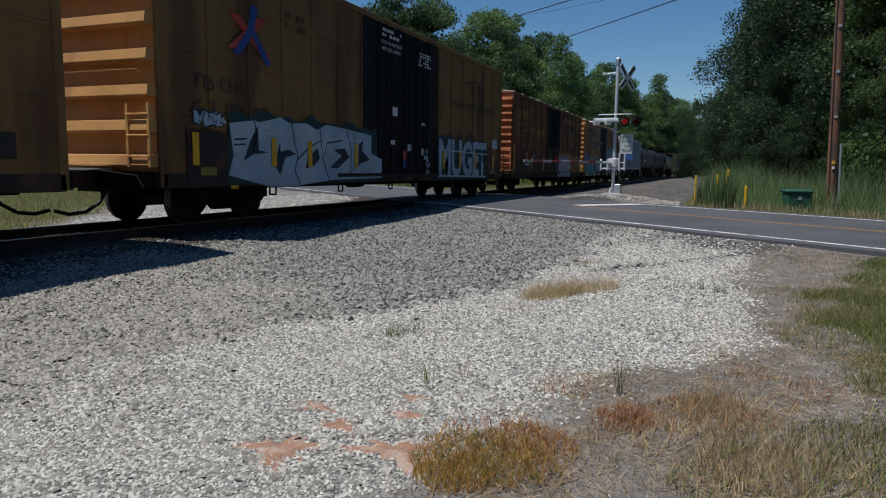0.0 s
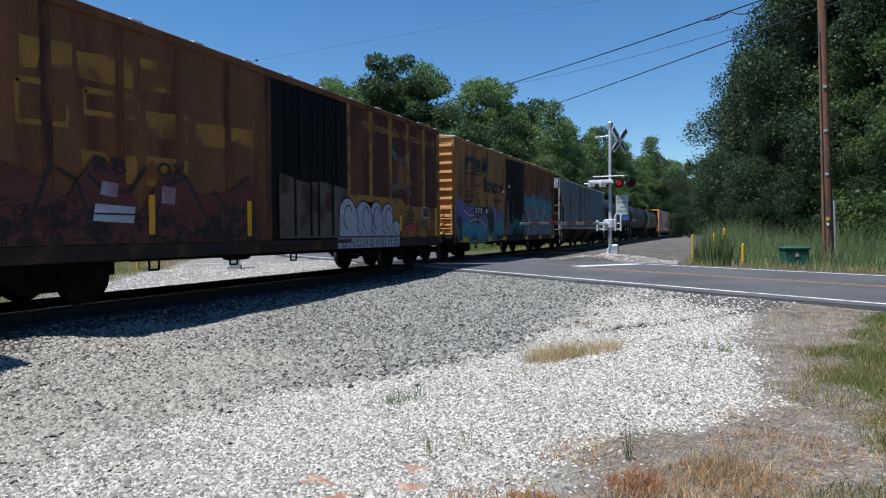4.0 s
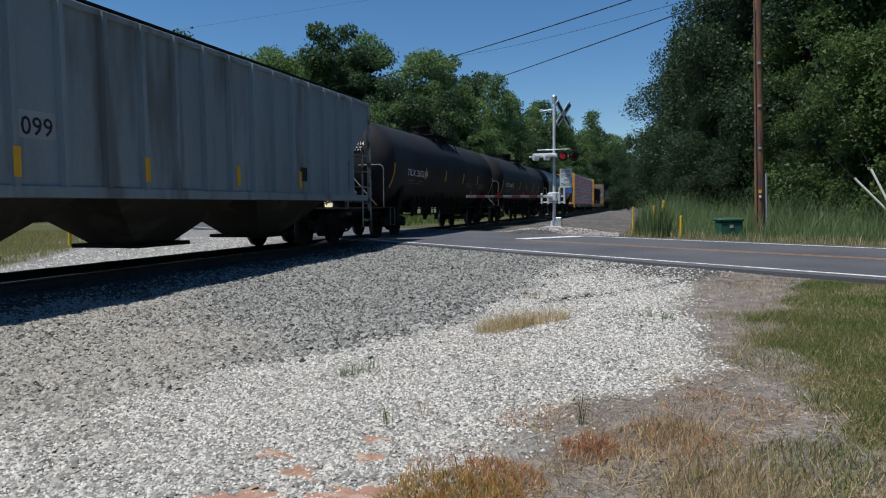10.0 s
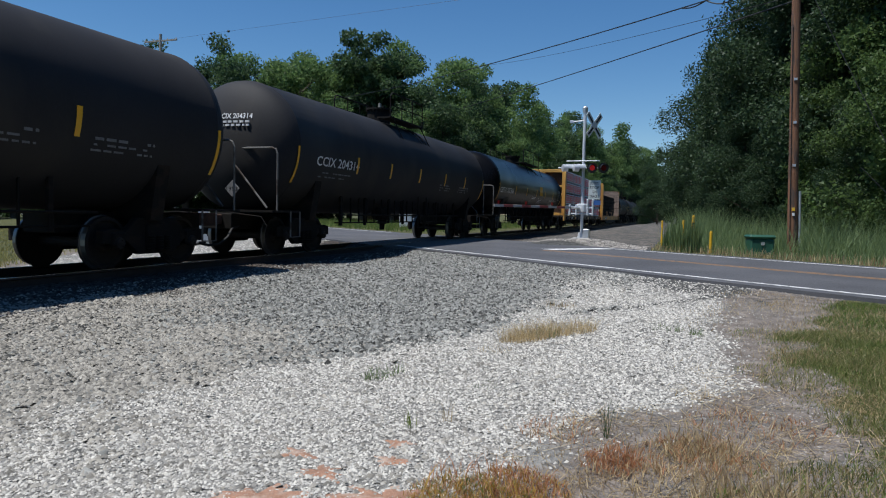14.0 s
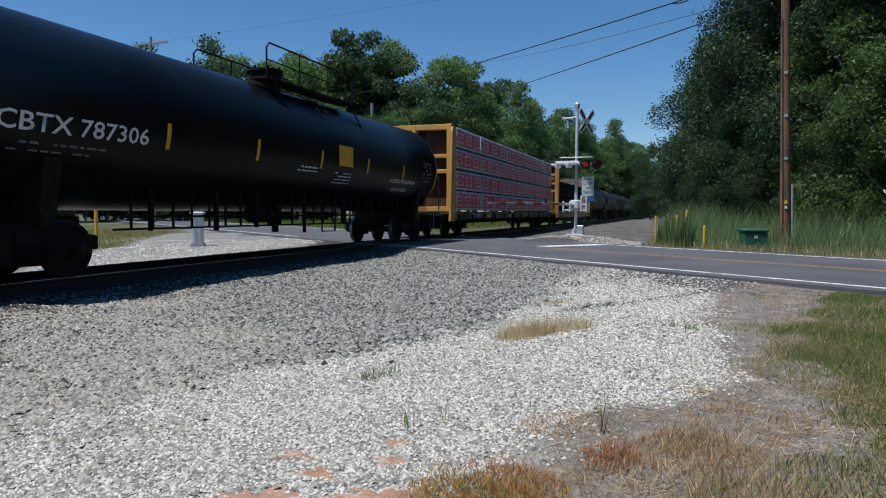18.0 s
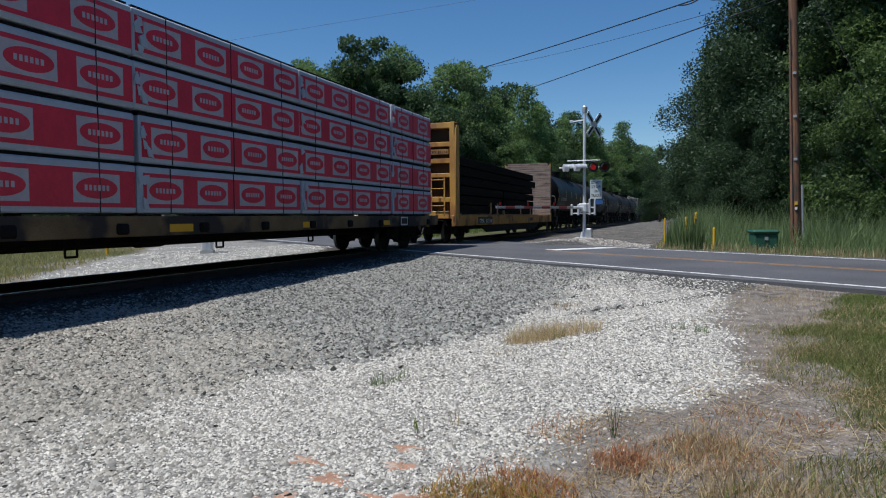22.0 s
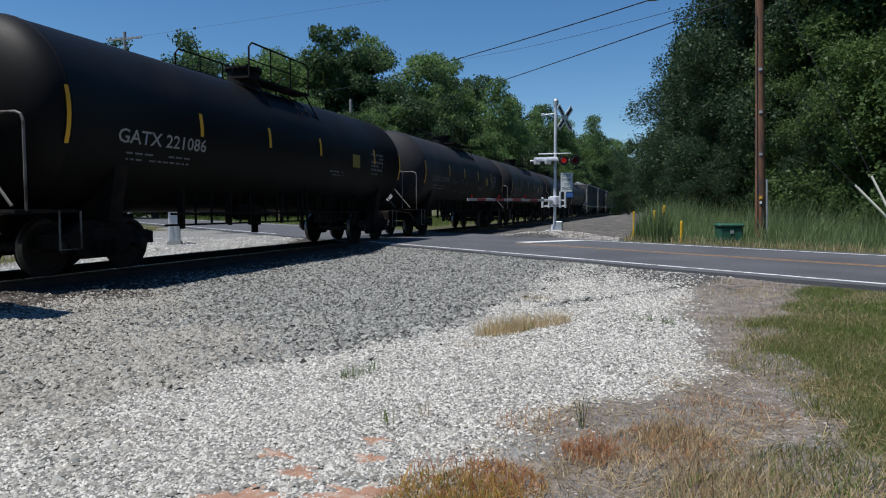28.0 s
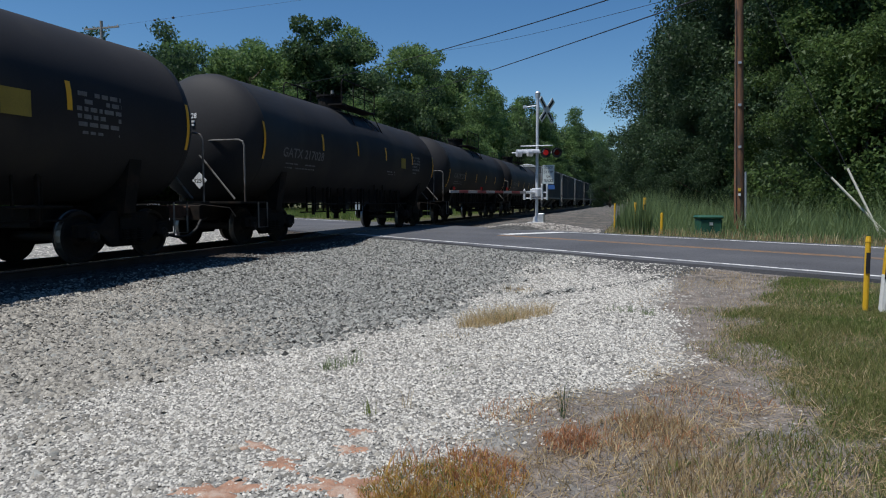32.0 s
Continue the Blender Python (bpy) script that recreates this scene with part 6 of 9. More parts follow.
        # strips where the heads begin
        for s in (1, -1):
            g = bmesh.new()
            pts = []
            for k in range(7):
                z = strip_low + (strip_top - strip_low) * k / 6
                pts.append((z, math.sqrt((R + 0.016) ** 2 - z * z)))
            for (za, xa), (zb, xb) in zip(pts, pts[1:]):
                vs = [g.verts.new(p) for p in ((s * xa, e * h - 0.05, ZC + za), (s * xa, e * h + 0.03, ZC + za), (s * xb, e * h + 0.03, ZC + zb), (s * xb, e * h - 0.05, ZC + zb))]
                g.faces.new(vs)
            bmesh.ops.recalc_face_normals(g, faces=g.faces[:])
            part("reflector", g, strip_mat or M_STRIP, car, "yellow reflective strip")
    for c in strips:
        g = bmesh.new()
        for k in range(3):
            za, zb = strip_top - 0.47 + 0.15 * k, strip_top - 0.32 + 0.15 * k
            xa, xb = (math.sqrt((R + 0.012) ** 2 - z * z) for z in (za, zb))
            g.faces.new([g.verts.new(p) for p in ((xa, c - mid - 0.05, ZC + za), (xa, c - mid + 0.05, ZC + za), (xb, c - mid + 0.05, ZC + zb), (xb, c - mid - 0.05, ZC + zb))])
        bmesh.ops.recalc_face_normals(g, faces=g.faces[:])
        part("reflector", g, strip_mat or M_STRIP, car, "yellow reflective strip")
    part("side_rod", pipe(bmesh.new(), [(1.25, -h + 2.6, 0.98), (1.25, h - 2.6, 0.98)], 0.022, 6), M_UNDER, car)
    g = bmesh.new()
    pipe(g, [(1.1, -h + 2.6, 0.76), (1.1, h - 2.6, 0.76)], 0.02, 6)
    part("brake_pipe", g, M_UNDER, car)
    rr = random.Random(int(s0))
    for y in np.arange(-h + 3.0, h - 3.0, 0.52):
        part("pipe_hanger", boxed(1.08, 1.12, y - 0.014, y + 0.014, 0.76, 1.47), M_UNDER, car)
    for k in range(7):
        y = -h + 3.2 + (2 * h - 6.4) * (k + rr.uniform(-0.3, 0.3)) / 6
        low, wd = rr.choice((0.72, 0.68, 0.55)), rr.uniform(0.02, 0.05)
        part("pipe_hanger", boxed(1.08, 1.16, y - wd, y + wd, low, 1.5, bevel=0.008), M_UNDER, car)
    y = rr.uniform(-2.0, 1.0)
    part("drop_step", pipe(bmesh.new(), [(1.25, y, 1.64), (1.25, y + 0.05, 0.56), (1.25, y + 0.75, 0.56), (1.25, y + 0.8, 1.64)], 0.024, 6), M_UNDER, car)
    g = lathe(bmesh.new(), [(-0.4, 0.15), (-0.34, 0.2), (0.34, 0.2), (0.4, 0.15)], 12, axis="y")
    part("brake_reservoir", g, M_UNDER, car).location = (0.85, y - 2.2, 1.02)
    # writing
    mm = M_LETFADE if faded else M_LETMID if paint is M_TANKD else M_LETW
    letters(car, mark, -h + mark_at, 2.2, 0, 0.37 if glossy else 0.33, mm, width=2.75 if glossy else 2.3, bend=bend, label="white reporting mark")
    bars(car, "stencil", -h + mark_at + 0.2, -h + mark_at + 1.9, 2.02, 2, 0.06, 0, M_LETFADE, len(strips) + 60, bend=bend)
    yh = -h - 0.72
    marks = letters(car, mark, head[0], head[1], 0, 0.17, M_LETW, width=0.9, end=True, label="white reporting mark")
    for v in marks.data.vertices:
        x, z = v.co.x, v.co.z - ZC
        v.co.y = -h - 0.72 * math.sqrt(max(0.0, 1 - (x * x + z * z) / (R * R))) - 0.012
    g = bmesh.new()
    r = random.Random(5)
    for k in range(2):
        x = 0.0
        while x < 0.75:
            w = r.uniform(0.05, 0.13)
            z = head[1] - 0.1 - 0.08 * k
            y = -h - 0.72 * math.sqrt(max(0.0, 1 - ((x + head[0]) ** 2 + (z - ZC) ** 2) / (R * R))) - 0.02
            box(g, x + head[0] + 0.05, x + head[0] + 0.05 + w * 0.8, y - 0.004, y + 0.03, z, z + 0.045)
            x += w + 0.03
    part("stencil", g, M_LETW, car)
    if placard:
        num, pmat, tmat = placard
        for x0, y0 in ((card_x, -h - 0.78), (-0.5, h + 0.78)):
            m = pose(x0, y0, 1.55, 0, 45, 0)
            g = boxed(-0.135, 0.135, -0.012, 0.012, -0.135, 0.135)
            p = part("placard", g, pmat, car, "diamond hazard placard")
            p.matrix_basis = m
        letters(car, num, card_x - 0.15, 1.5, -h - 0.795, 0.13, tmat, width=0.3, end=True)
    truck(car, -h + 1.1)
    truck(car, h - 1.1)
    ends(car, h + 0.85)
    if extra:
        extra(car, mid, bend)
    return car


WHITE_CARD = (M_LETW, M_LETK)


def lpg_extra(car, mid, bend):
    letters(car, "LIQUEFIED PETROLEUM GAS", 132.2 - mid, 2.02, 0, 0.16, M_LETW, width=2.1, bend=bend, label="white warning lettering")
    letters(car, "NON-ODORIZED", 132.55 - mid, 1.76, 0, 0.15, M_LETW, width=1.25, bend=bend, label="white warning lettering")
    for k in range(1):
        flat(car, "yellow_panel", [(128.6 - mid, 2.3), (129.4 - mid, 2.3), (129.4 - mid, 2.85), (128.6 - mid, 2.85)], 1.558, M_STRIP, "yellow notice panel")
    bars(car, "stencil", 128.5 - mid, 129.5 - mid, 2.1, 4, 0.05, 0, M_LETW, 71, bend=bend)
    bars(car, "stencil", 126.6 - mid, 127.6 - mid, 2.15, 2, 0.05, 0, M_LETW, 72, bend=bend)
    bars(car, "stencil", 134.9 - mid, 135.7 - mid, 2.75, 6, 0.07, 0, M_LETFADE, 73, bend=bend)


def side_notes(seed):
    def put(car, mid, bend):
        r = random.Random(seed)
        for a in (2.2, 4.4):
            bars(car, "stencil", a, a + 1.3, 2.1, 3, 0.05, 0, M_LETFADE, seed + int(a), bend=bend)
    return put


def scrawl(car, y0, y1, z0, z1, bend, seed):
    """Thin sprayed loops that cannot be read, lying on the shell."""
    r = random.Random(seed)
    n = 9
    w = (y1 - y0) / n
    for k in range(n):
        c, ph, ry, rz = y0 + (k + 0.5) * w, r.uniform(0, 6), w * r.uniform(0.4, 0.7), (z1 - z0) * r.uniform(0.25, 0.5)
        g = bmesh.new()
        prev = None
        for i in range(9):
            t = ph + 4.2 * i / 8
            y, z = c + ry * math.cos(t), (z0 + z1) / 2 + rz * math.sin(t * r.choice((1, 1, 1.3)))
            x = math.sqrt(max(0.01, (bend[1] + 0.006) ** 2 - (z - bend[0]) ** 2))
            pair = [g.verts.new((x, y - 0.014, z - 0.014)), g.verts.new((x, y + 0.014, z + 0.014))]
            if prev:
                g.faces.new((prev[0], prev[1], pair[1], pair[0]))
            prev = pair
        part("scrawl_stroke", g, M_LETFADE, car, "faint sprayed scrawl")


def yellow_card(at, tag=None):
    def put(car, mid, bend):
        if tag:
            scrawl(car, tag[0] - mid, tag[1] - mid, 1.75, 2.4, bend, 5)
        flat(car, "yellow_panel", [(at - mid, 2.3), (at + 0.5 - mid, 2.3), (at + 0.5 - mid, 2.68), (at - mid, 2.68)], 1.572, M_OLIVE, "yellow notice panel")
        bars(car, "stencil", at - mid - 1.4, at - mid - 0.4, 2.1, 2, 0.05, 0, M_LETFADE, 83, bend=bend)
        bars(car, "stencil", at - mid + 1.3, at - mid + 2.3, 2.75, 6, 0.07, 0, M_LETFADE, 84, bend=bend)
    return put


tank_car("matt black tank car with white marks and yellow strips", 82.93, 97.56, M_TANK, "TILX 263214", (86.29, 88.95, 91.74, 94.36), extra=side_notes(1), mark_at=1.3, placard=("1987", M_LETFADE, M_LETK))
tank_car("matt black tank car with a loop-railed top platform", 100.43, 115.75, M_TANK, "CCIX 204314", (103.5, 105.75, 108.18, 110.76, 113.16), extra=side_notes(2), mark_at=0.85, placard=("1993", M_LETFADE, M_LETK))
tank_car("long glossy black pressure tank car with yellow notice panel", 118.78, 136.25, M_TANKGL, "CBTX 787306", (122.24, 124.95, 127.7, 130.4, 133.1), glossy=True, extra=lpg_extra, mark_at=0.25, head=(-0.55, 3.12), card_x=0.15, placard=("1075", M_GRRED, M_LETW))
tank_car("black tank car with white diamond placards", 186.5, 200.4, M_TANKD, "GATX 221086", (189.65, 192.12, 194.6, 198.2), extra=yellow_card(196.6), mark_at=1.0, strip_top=0.38, strip_low=-0.5, head=(-0.7, 3.0), placard=("3257", *WHITE_CARD))
tank_car("matt grey-black tank car with faded white marks", 203.25, 217.1, M_TANK, "GATX 217090", (206.46, 208.9, 211.4, 214.2), extra=yellow_card(213.0, (206.9, 210.2)), mark_at=0.9, faded=True, strip_top=0.38, strip_low=-0.5, head=(-0.7, 3.0), placard=("3257", *WHITE_CARD))
tank_car("matt grey-black tank car with faded side lettering", 219.97, 233.8, M_TANK, "GATX 217028", (223.1, 225.6, 228.1, 231.0), extra=yellow_card(229.7), mark_at=0.9, faded=True, strip_top=0.38, strip_low=-0.5, head=(-0.7, 3.0), placard=("3257", *WHITE_CARD))
tank_car("black tank car far down the train", 236.65, 250.5, M_TANK, "GATX 217", (239.8, 242.3, 244.8, 247.5), mark_at=0.9, faded=True)
tank_car("black tank car far down the train", 253.35, 267.2, M_TANK, "GATX 217", (256.5, 259.0, 261.5, 264.2), mark_at=0.9, faded=True)

# hopper cars at the far end, painted dark for shade and pale at sunlit edges
for k in range(9):
    hopper_car("covered hopper car with shaded side and sunlit edges painted in", 269.8 + 18.6 * k, 287.2 + 18.6 * k, M_HOPDK, marks=False)


def bulkhead(car, y, out, paint, top=4.62, label="", flare=1.0, inner=True, W=1.5, open_face=False):
    """An end wall of posts and ribs; out: which way its outer face looks (-1 or 1)."""
    # Plate painted near-black for the shade between the ribs, with rust stains.
    b = part("bulkhead", boxed(-W, W, y - 0.03, y + 0.03, 1.0, top), M_BHPLATE, car, label)
    for s in (1, -1):
        g = bmesh.new()
        pts = [(y - 0.05 * out, 0.72), (y + 0.62 * flare * out, 0.72), (y + 0.58 * flare * out, 1.1), (y + 0.42 * flare * out, top - 0.3), (y + 0.34 * flare * out, top - 0.12), (y - 0.05 * out, top - 0.08)]
        prism(g, pts, s * (W - 0.02), s * (W + 0.05), axis="x")
        bmesh.ops.recalc_face_normals(g, faces=g.faces[:])
        part("gusset", g, paint, b, "tapered yellow side plate")
        part("corner_post", boxed(s * (W - 0.22), s * (W - 0.02), y + out * 0.03, y + out * 0.34, 1.0, top, bevel=0.012), paint, b)
        if inner:
            part("inner_post", boxed(s * 0.32, s * 0.5, y + out * 0.03, y + out * 0.36, 1.0, top, bevel=0.012), paint, b)
    for z, hh in ((top - 0.12, 0.22), (2.72, 0.16), (1.15, 0.3)) if open_face else ((top - 0.16, 0.2), (top - 0.95, 0.2), (top - 1.75, 0.2), (top - 2.4, 0.14), (1.15, 0.3)):
        part("rib", boxed(-W + 0.02, W - 0.02, y + out * 0.03, y + out * 0.31, z - hh / 2, z + hh / 2, bevel=0.015), paint, b)
    return b


def centre_beam():
    car, mid = car_empty("centre_beam_flatcar", "yellow centre-beam flatcar with dirty sills and end bulkheads", "freight car", 138.2, 161.75)
    h = (161.75 - 138.2) / 2
    for s in (1, -1):
        part("side_sill", boxed(s * 1.38, s * 1.5, -h, h, 0.78, 1.12, bevel=0.012), M_CBDIRT, car)
        for k in range(12):
            y = -h + 1.0 + (2 * h - 2.0) * k / 11
            part("winch", boxed(s * 1.4, s * 1.56, y - 0.12, y + 0.12, 0.82, 1.0, bevel=0.03), M_UNDER, car)
    part("deck", boxed(-1.4, 1.4, -h, h, 1.0, 1.12), M_CBDIRT, car)
    part("centre_sill", boxed(-0.3, 0.3, -h - 0.5, h + 0.5, 0.55, 1.0), M_UNDER, car)
    part("beam", boxed(-0.05, 0.05, -h + 0.4, h - 0.4, 4.4, 4.62), M_CBEAM, car)
    for k in range(10):
        y = -h + 0.8 + (2 * h - 1.6) * k / 9
        part("beam_post", boxed(-0.05, 0.05, y - 0.12, y + 0.12, 1.12, 4.4), M_CBEAM, car)
    fb = bulkhead(car, -h + 0.38, -1, M_CBEAM, label="yellow ribbed end bulkhead", inner=False, open_face=True)
    part("inner_post", boxed(-0.22, -0.06, -h + 0.06, -h + 0.35, 1.0, 4.62, bevel=0.012), M_CBEAM, fb)
    part("half_rib", boxed(-0.06, 1.28, -h + 0.07, -h + 0.35, 3.27, 3.42, bevel=0.012), M_CBEAM, fb)
    bulkhead(car, h - 0.38, 1, M_CBEAM, label="yellow ribbed end bulkhead", flare=0.3, W=1.2)
    for e in (-1, 1):
        ladder(car, e * 0.95 if e < 0 else 0.6, e * 0.6 if e < 0 else 0.95, e * (h - 0.05), 0.9, 2.4, 5, M_CBEAM)
        part("end_platform", boxed(-1.3, 1.3, e * (h - 0.1), e * (h + 0.35), 0.95, 1.0), M_UNDER, car)
    letters(car, "TTZX", 141.05 - mid, 0.86, 1.505, 0.24, M_LETW, width=0.75)
    letters(car, "84753", 142.0 - mid, 0.86, 1.505, 0.24, M_LETW, width=0.75)
    flat(car, "repack_stencil", [(158.2 - mid, 0.82), (158.75 - mid, 0.82), (158.75 - mid, 1.08), (158.2 - mid, 1.08)], 1.57, M_LETW)
    flat(car, "repack_stencil", [(158.25 - mid, 0.86), (158.7 - mid, 0.86), (158.7 - mid, 1.04), (158.25 - mid, 1.04)], 1.575, M_LETK)
    for c in (144.0, 148.4, 152.8, 157.2):
        flat(car, "reflector", [(c - mid - 0.3, 0.84), (c - mid + 0.3, 0.84), (c - mid + 0.3, 0.98), (c - mid - 0.3, 0.98)], 1.503, M_STRIP)
    truck(car, -h + 2.3)
    truck(car, h - 2.3)
    ends(car, h + 0.35)
    brake_gear(car, h - 1)
    # wrapped lumber, four tiers
    tiers = [1.17, 2.02, 2.9, 3.77]
    joints = [138.75, 142.5, 147.42, 152.5, 157.7, 161.2]
    for t, z0 in enumerate(tiers):
        for k in range(5):
            a = joints[k] + (0.03 if k else 0.0) + (random.uniform(-0.12, 0.12) if k else 0)
            b = joints[k + 1] - 0.03
            bundle(a, b, z0, 0.79, 1, t)
            bundle(a, b, z0, 0.79, -1, t)


def bundle(a, b, z0, h, s, t):
    e = thing("lumber_bundle", "lumber bundle in red and pale blue printed wrap with dark straps", "lumber bundle", "wrapped lumber on the flatcar")
    mid = (a + b) / 2
    e.matrix_world = pose(TRACK_X, mid, RAIL_Z)
    moving.append((e, mid))
    L = (b - a) / 2
    x0, x1 = (0.1, 1.47) if s > 0 else (-1.47, -0.1)
    part("wrap", boxed(x0, x1, -L, L, z0, z0 + h, bevel=0.025), M_WRAPW, e, "pale blue plastic wrap")
    g = boxed(x0 + 0.06, x1 - 0.06, -L + 0.05, L - 0.05, z0 + h + 0.0, z0 + h + 0.055)
    part("spacer", g, M_UNDER, e)
    if s < 0:
        return
    X = 1.472
    red0, red1 = z0 + 0.09, z0 + h - 0.11
    part("red_band", boxed(X - 0.01, X + 0.004, -L + (0.12 if t == 0 else 0.04), L - 0.03, red0, red1), M_WRAPR, e, "red printed band")
    n = max(2, int(2 * L / 1.2))
    zc = (red0 + red1) / 2
    off = (0.0, 0.06, -0.05, 0.03)[t]
    for k in range(n):
        y = -L + (k + 0.5 + off) * 2 * L / n
        w = 0.44
        p = part("label_panel", boxed(X, X + 0.007, y - w, y + w, zc - 0.225, zc + 0.225), M_WRAPG, e, "pale printed panel with a red oval")
        g = bmesh.new()
        prism(g, [(y + 0.39 * math.cos(q), zc + 0.165 * math.sin(q)) for q in np.linspace(0, 2 * math.pi, 24, endpoint=False)], X + 0.004, X + 0.011, axis="x")
        o = part("oval", g, M_WRAPR, p, "red logo oval")
        g = bmesh.new()
        for i in range(6):
            box(g, X + 0.008, X + 0.015, y - 0.24 + 0.082 * i, y - 0.19 + 0.082 * i, zc - 0.04, zc + 0.045)
        part("logo_bar", g, M_WRAPG, p, "pale broken logo bar")
    for y in (-L + 0.75, 0.0, L - 0.75):
        part("strap", boxed(X + 0.0, X + 0.012, y - 0.009, y + 0.009, z0, z0 + h + 0.01), M_LETK, e, "dark steel strap")
    r = random.Random(int(a * 10) + t)
    for k in range(4):
        y, z = -L + r.uniform(0.0, 0.16), z0 + r.uniform(0.05, h - 0.15)
        p = [(y, z), (y + r.uniform(0.05, 0.16), z + r.uniform(-0.03, 0.05)), (y + r.uniform(0.02, 0.12), z + r.uniform(0.1, 0.22)), (y - 0.03, z + r.uniform(0.06, 0.2))]
        part("torn_flap", prism(bmesh.new(), p, X + 0.012 + 0.004 * k, X + 0.016 + 0.004 * k + r.uniform(0, 0.03), axis="x"), M_WRAPW, e, "torn pale flap of wrap")


centre_beam()


def flat_car():
    c0, c1 = 163.4, 184.1
    car, mid = car_empty("bulkhead_flatcar", "yellow bulkhead flatcar with plank-lined ends and wooden stakes", "freight car", c0, c1)
    h = (c1 - c0) / 2
    for s in (1, -1):
        part("side_sill", boxed(s * 1.4, s * 1.5, -h + 0.2, h - 0.2, 0.70, 1.13, bevel=0.012), M_FLSILL, car, "grimy yellow side sill")
    part("centre_sill", boxed(-0.3, 0.3, -h - 0.3, h + 0.3, 0.55, 1.05), M_UNDER, car)
    for s in (1, -1):
        part("belly_beam", prism(bmesh.new(), [(-h + 3.9, 0.72), (h - 3.9, 0.72), (h - 5.2, 0.36), (-h + 5.2, 0.36)], s * 1.36, s * 1.46, axis="x"), M_UNDER, car, "dark deep belly beam")
    for k in range(52):
        y = -h + 0.8 + (2 * h - 1.6) * k / 51
        part("deck_board", boxed(-1.42, 1.42, y - 0.15, y + 0.15, 1.06, 1.15 + random.uniform(0, 0.012)), M_PLANK, car)
    fb = bulkhead(car, -h + 0.68, -1, M_CBEAM, label="yellow ribbed bulkhead", flare=0.75, inner=False, open_face=True, top=4.8)
    part("inner_post", boxed(-0.55, -0.38, -h + 0.36, -h + 0.65, 1.0, 4.8, bevel=0.012), M_CBEAM, fb)
    part("inner_post", boxed(-1.12, -1.0, -h + 0.4, -h + 0.65, 1.0, 4.75, bevel=0.012), M_CBEAM, fb)
    part("inner_post", boxed(0.1, 0.2, -h + 0.36, -h + 0.65, 1.0, 4.8, bevel=0.012), M_CBEAM, fb)
    part("wide_post", prism(bmesh.new(), [(-0.66, 1.0), (-0.2, 1.0), (-0.28, 4.2), (-0.5, 4.2)], -h + 0.34, -h + 0.4), M_CBEAM, fb, "broad tapered yellow post")
    for a, b, z in ((0.22, 1.28, 3.3), (-0.98, -0.6, 3.42), (0.22, 1.28, 3.95), (-1.45, -1.14, 3.3), (-1.45, -1.14, 4.0), (-0.98, -0.6, 4.1), (0.22, 1.28, 1.75)):
        part("rib_plate", boxed(a, b, -h + 0.46, -h + 0.65, z - 0.09, z + 0.09, bevel=0.012), M_CBEAM, fb)
    wheel = bmesh.new()
    rim = [(-1.25 + 0.24 * math.cos(q), -h + 0.3, 2.35 + 0.24 * math.sin(q)) for q in np.linspace(0, 2 * math.pi, 17)]
    pipe(wheel, rim, 0.02, 6)
    for q in (0.0, 1.05, 2.09):
        rod(wheel, (-1.25 + 0.24 * math.cos(q), -h + 0.3, 2.35 + 0.24 * math.sin(q)), (-1.25 - 0.24 * math.cos(q), -h + 0.3, 2.35 - 0.24 * math.sin(q)), 0.014, 6)
    part("brake_wheel", wheel, M_RUST, car, "rusty spoked hand brake wheel")
    part("brake_housing", boxed(-1.42, -1.08, -h + 0.33, -h + 0.42, 2.1, 2.6, bevel=0.03), M_RUST, car)
    ladder(car, -1.42, -1.1, -h + 0.36, 2.75, 4.7, 6, M_CBEAM, label="yellow end ladder")
    part("corner_gusset", prism(bmesh.new(), [(-1.48, 1.3), (-0.9, 1.3), (-0.55, 1.7), (-0.55, 2.7), (-0.62, 2.7), (-0.66, 1.85), (-0.95, 1.5), (-1.48, 1.5)], -h + 0.4, -h + 0.5), M_CBEAM, fb)
    rb = bulkhead(car, h - 0.68, 1, M_CBEAM, label="yellow ribbed bulkhead", flare=0.4)
    for b, y, sgn in ((fb, -h + 0.71, 1), (rb, h - 0.71, -1)):
        for k in range(26):
            z = 1.18 + 0.132 * k
            w = 1.56 if z < 4.3 else 1.56 - (z - 4.25) * 0.9
            ob = part("plank", boxed(-w, w, y + sgn * 0.0, y + sgn * (0.05 + random.uniform(0, 0.012)), z, z + 0.124), M_PLANK, b, "weathered grey lining plank")
    g = bmesh.new()
    for k in range(26):
        for x in (-1.25, -0.45, 0.45, 1.25):
            box(g, x - 0.014, x + 0.014, h - 0.79, h - 0.76, 1.23 + 0.132 * k, 1.26 + 0.132 * k)
    part("bolt_heads", g, M_LETK, rb, "dark bolt heads")
    ladder(car, 0.55, 1.1, -h + 0.22, 1.0, 2.7, 5, M_CBEAM, label="yellow end ladder")
    g = bmesh.new()
    pipe(g, [(1.56, -h + 0.35, 1.9), (1.6, -h + 0.35, 1.95), (1.6, -h + 0.42, 2.55), (1.56, -h + 0.42, 2.6)], 0.016, 6)
    part("grab_iron", g, M_CBEAM, car)
    part("brake_platform", boxed(-1.0, 0.4, -h - 0.3, -h + 0.1, 1.22, 1.26), M_UNDER, car)
    part("mark_plate", boxed(0.3, 1.2, -h + 0.42, -h + 0.47, 3.55, 3.75), M_CBEAM, car)
    letters(car, "TTPX 81114", 0.32, 3.58, -h + 0.415, 0.16, M_LETK, width=0.85, end=True)
    flat(car, "mark_panel", [(166.87 - mid, 0.76), (169.23 - mid, 0.76), (169.23 - mid, 1.06), (166.87 - mid, 1.06)], 1.503, M_LETK, "black mark panel")
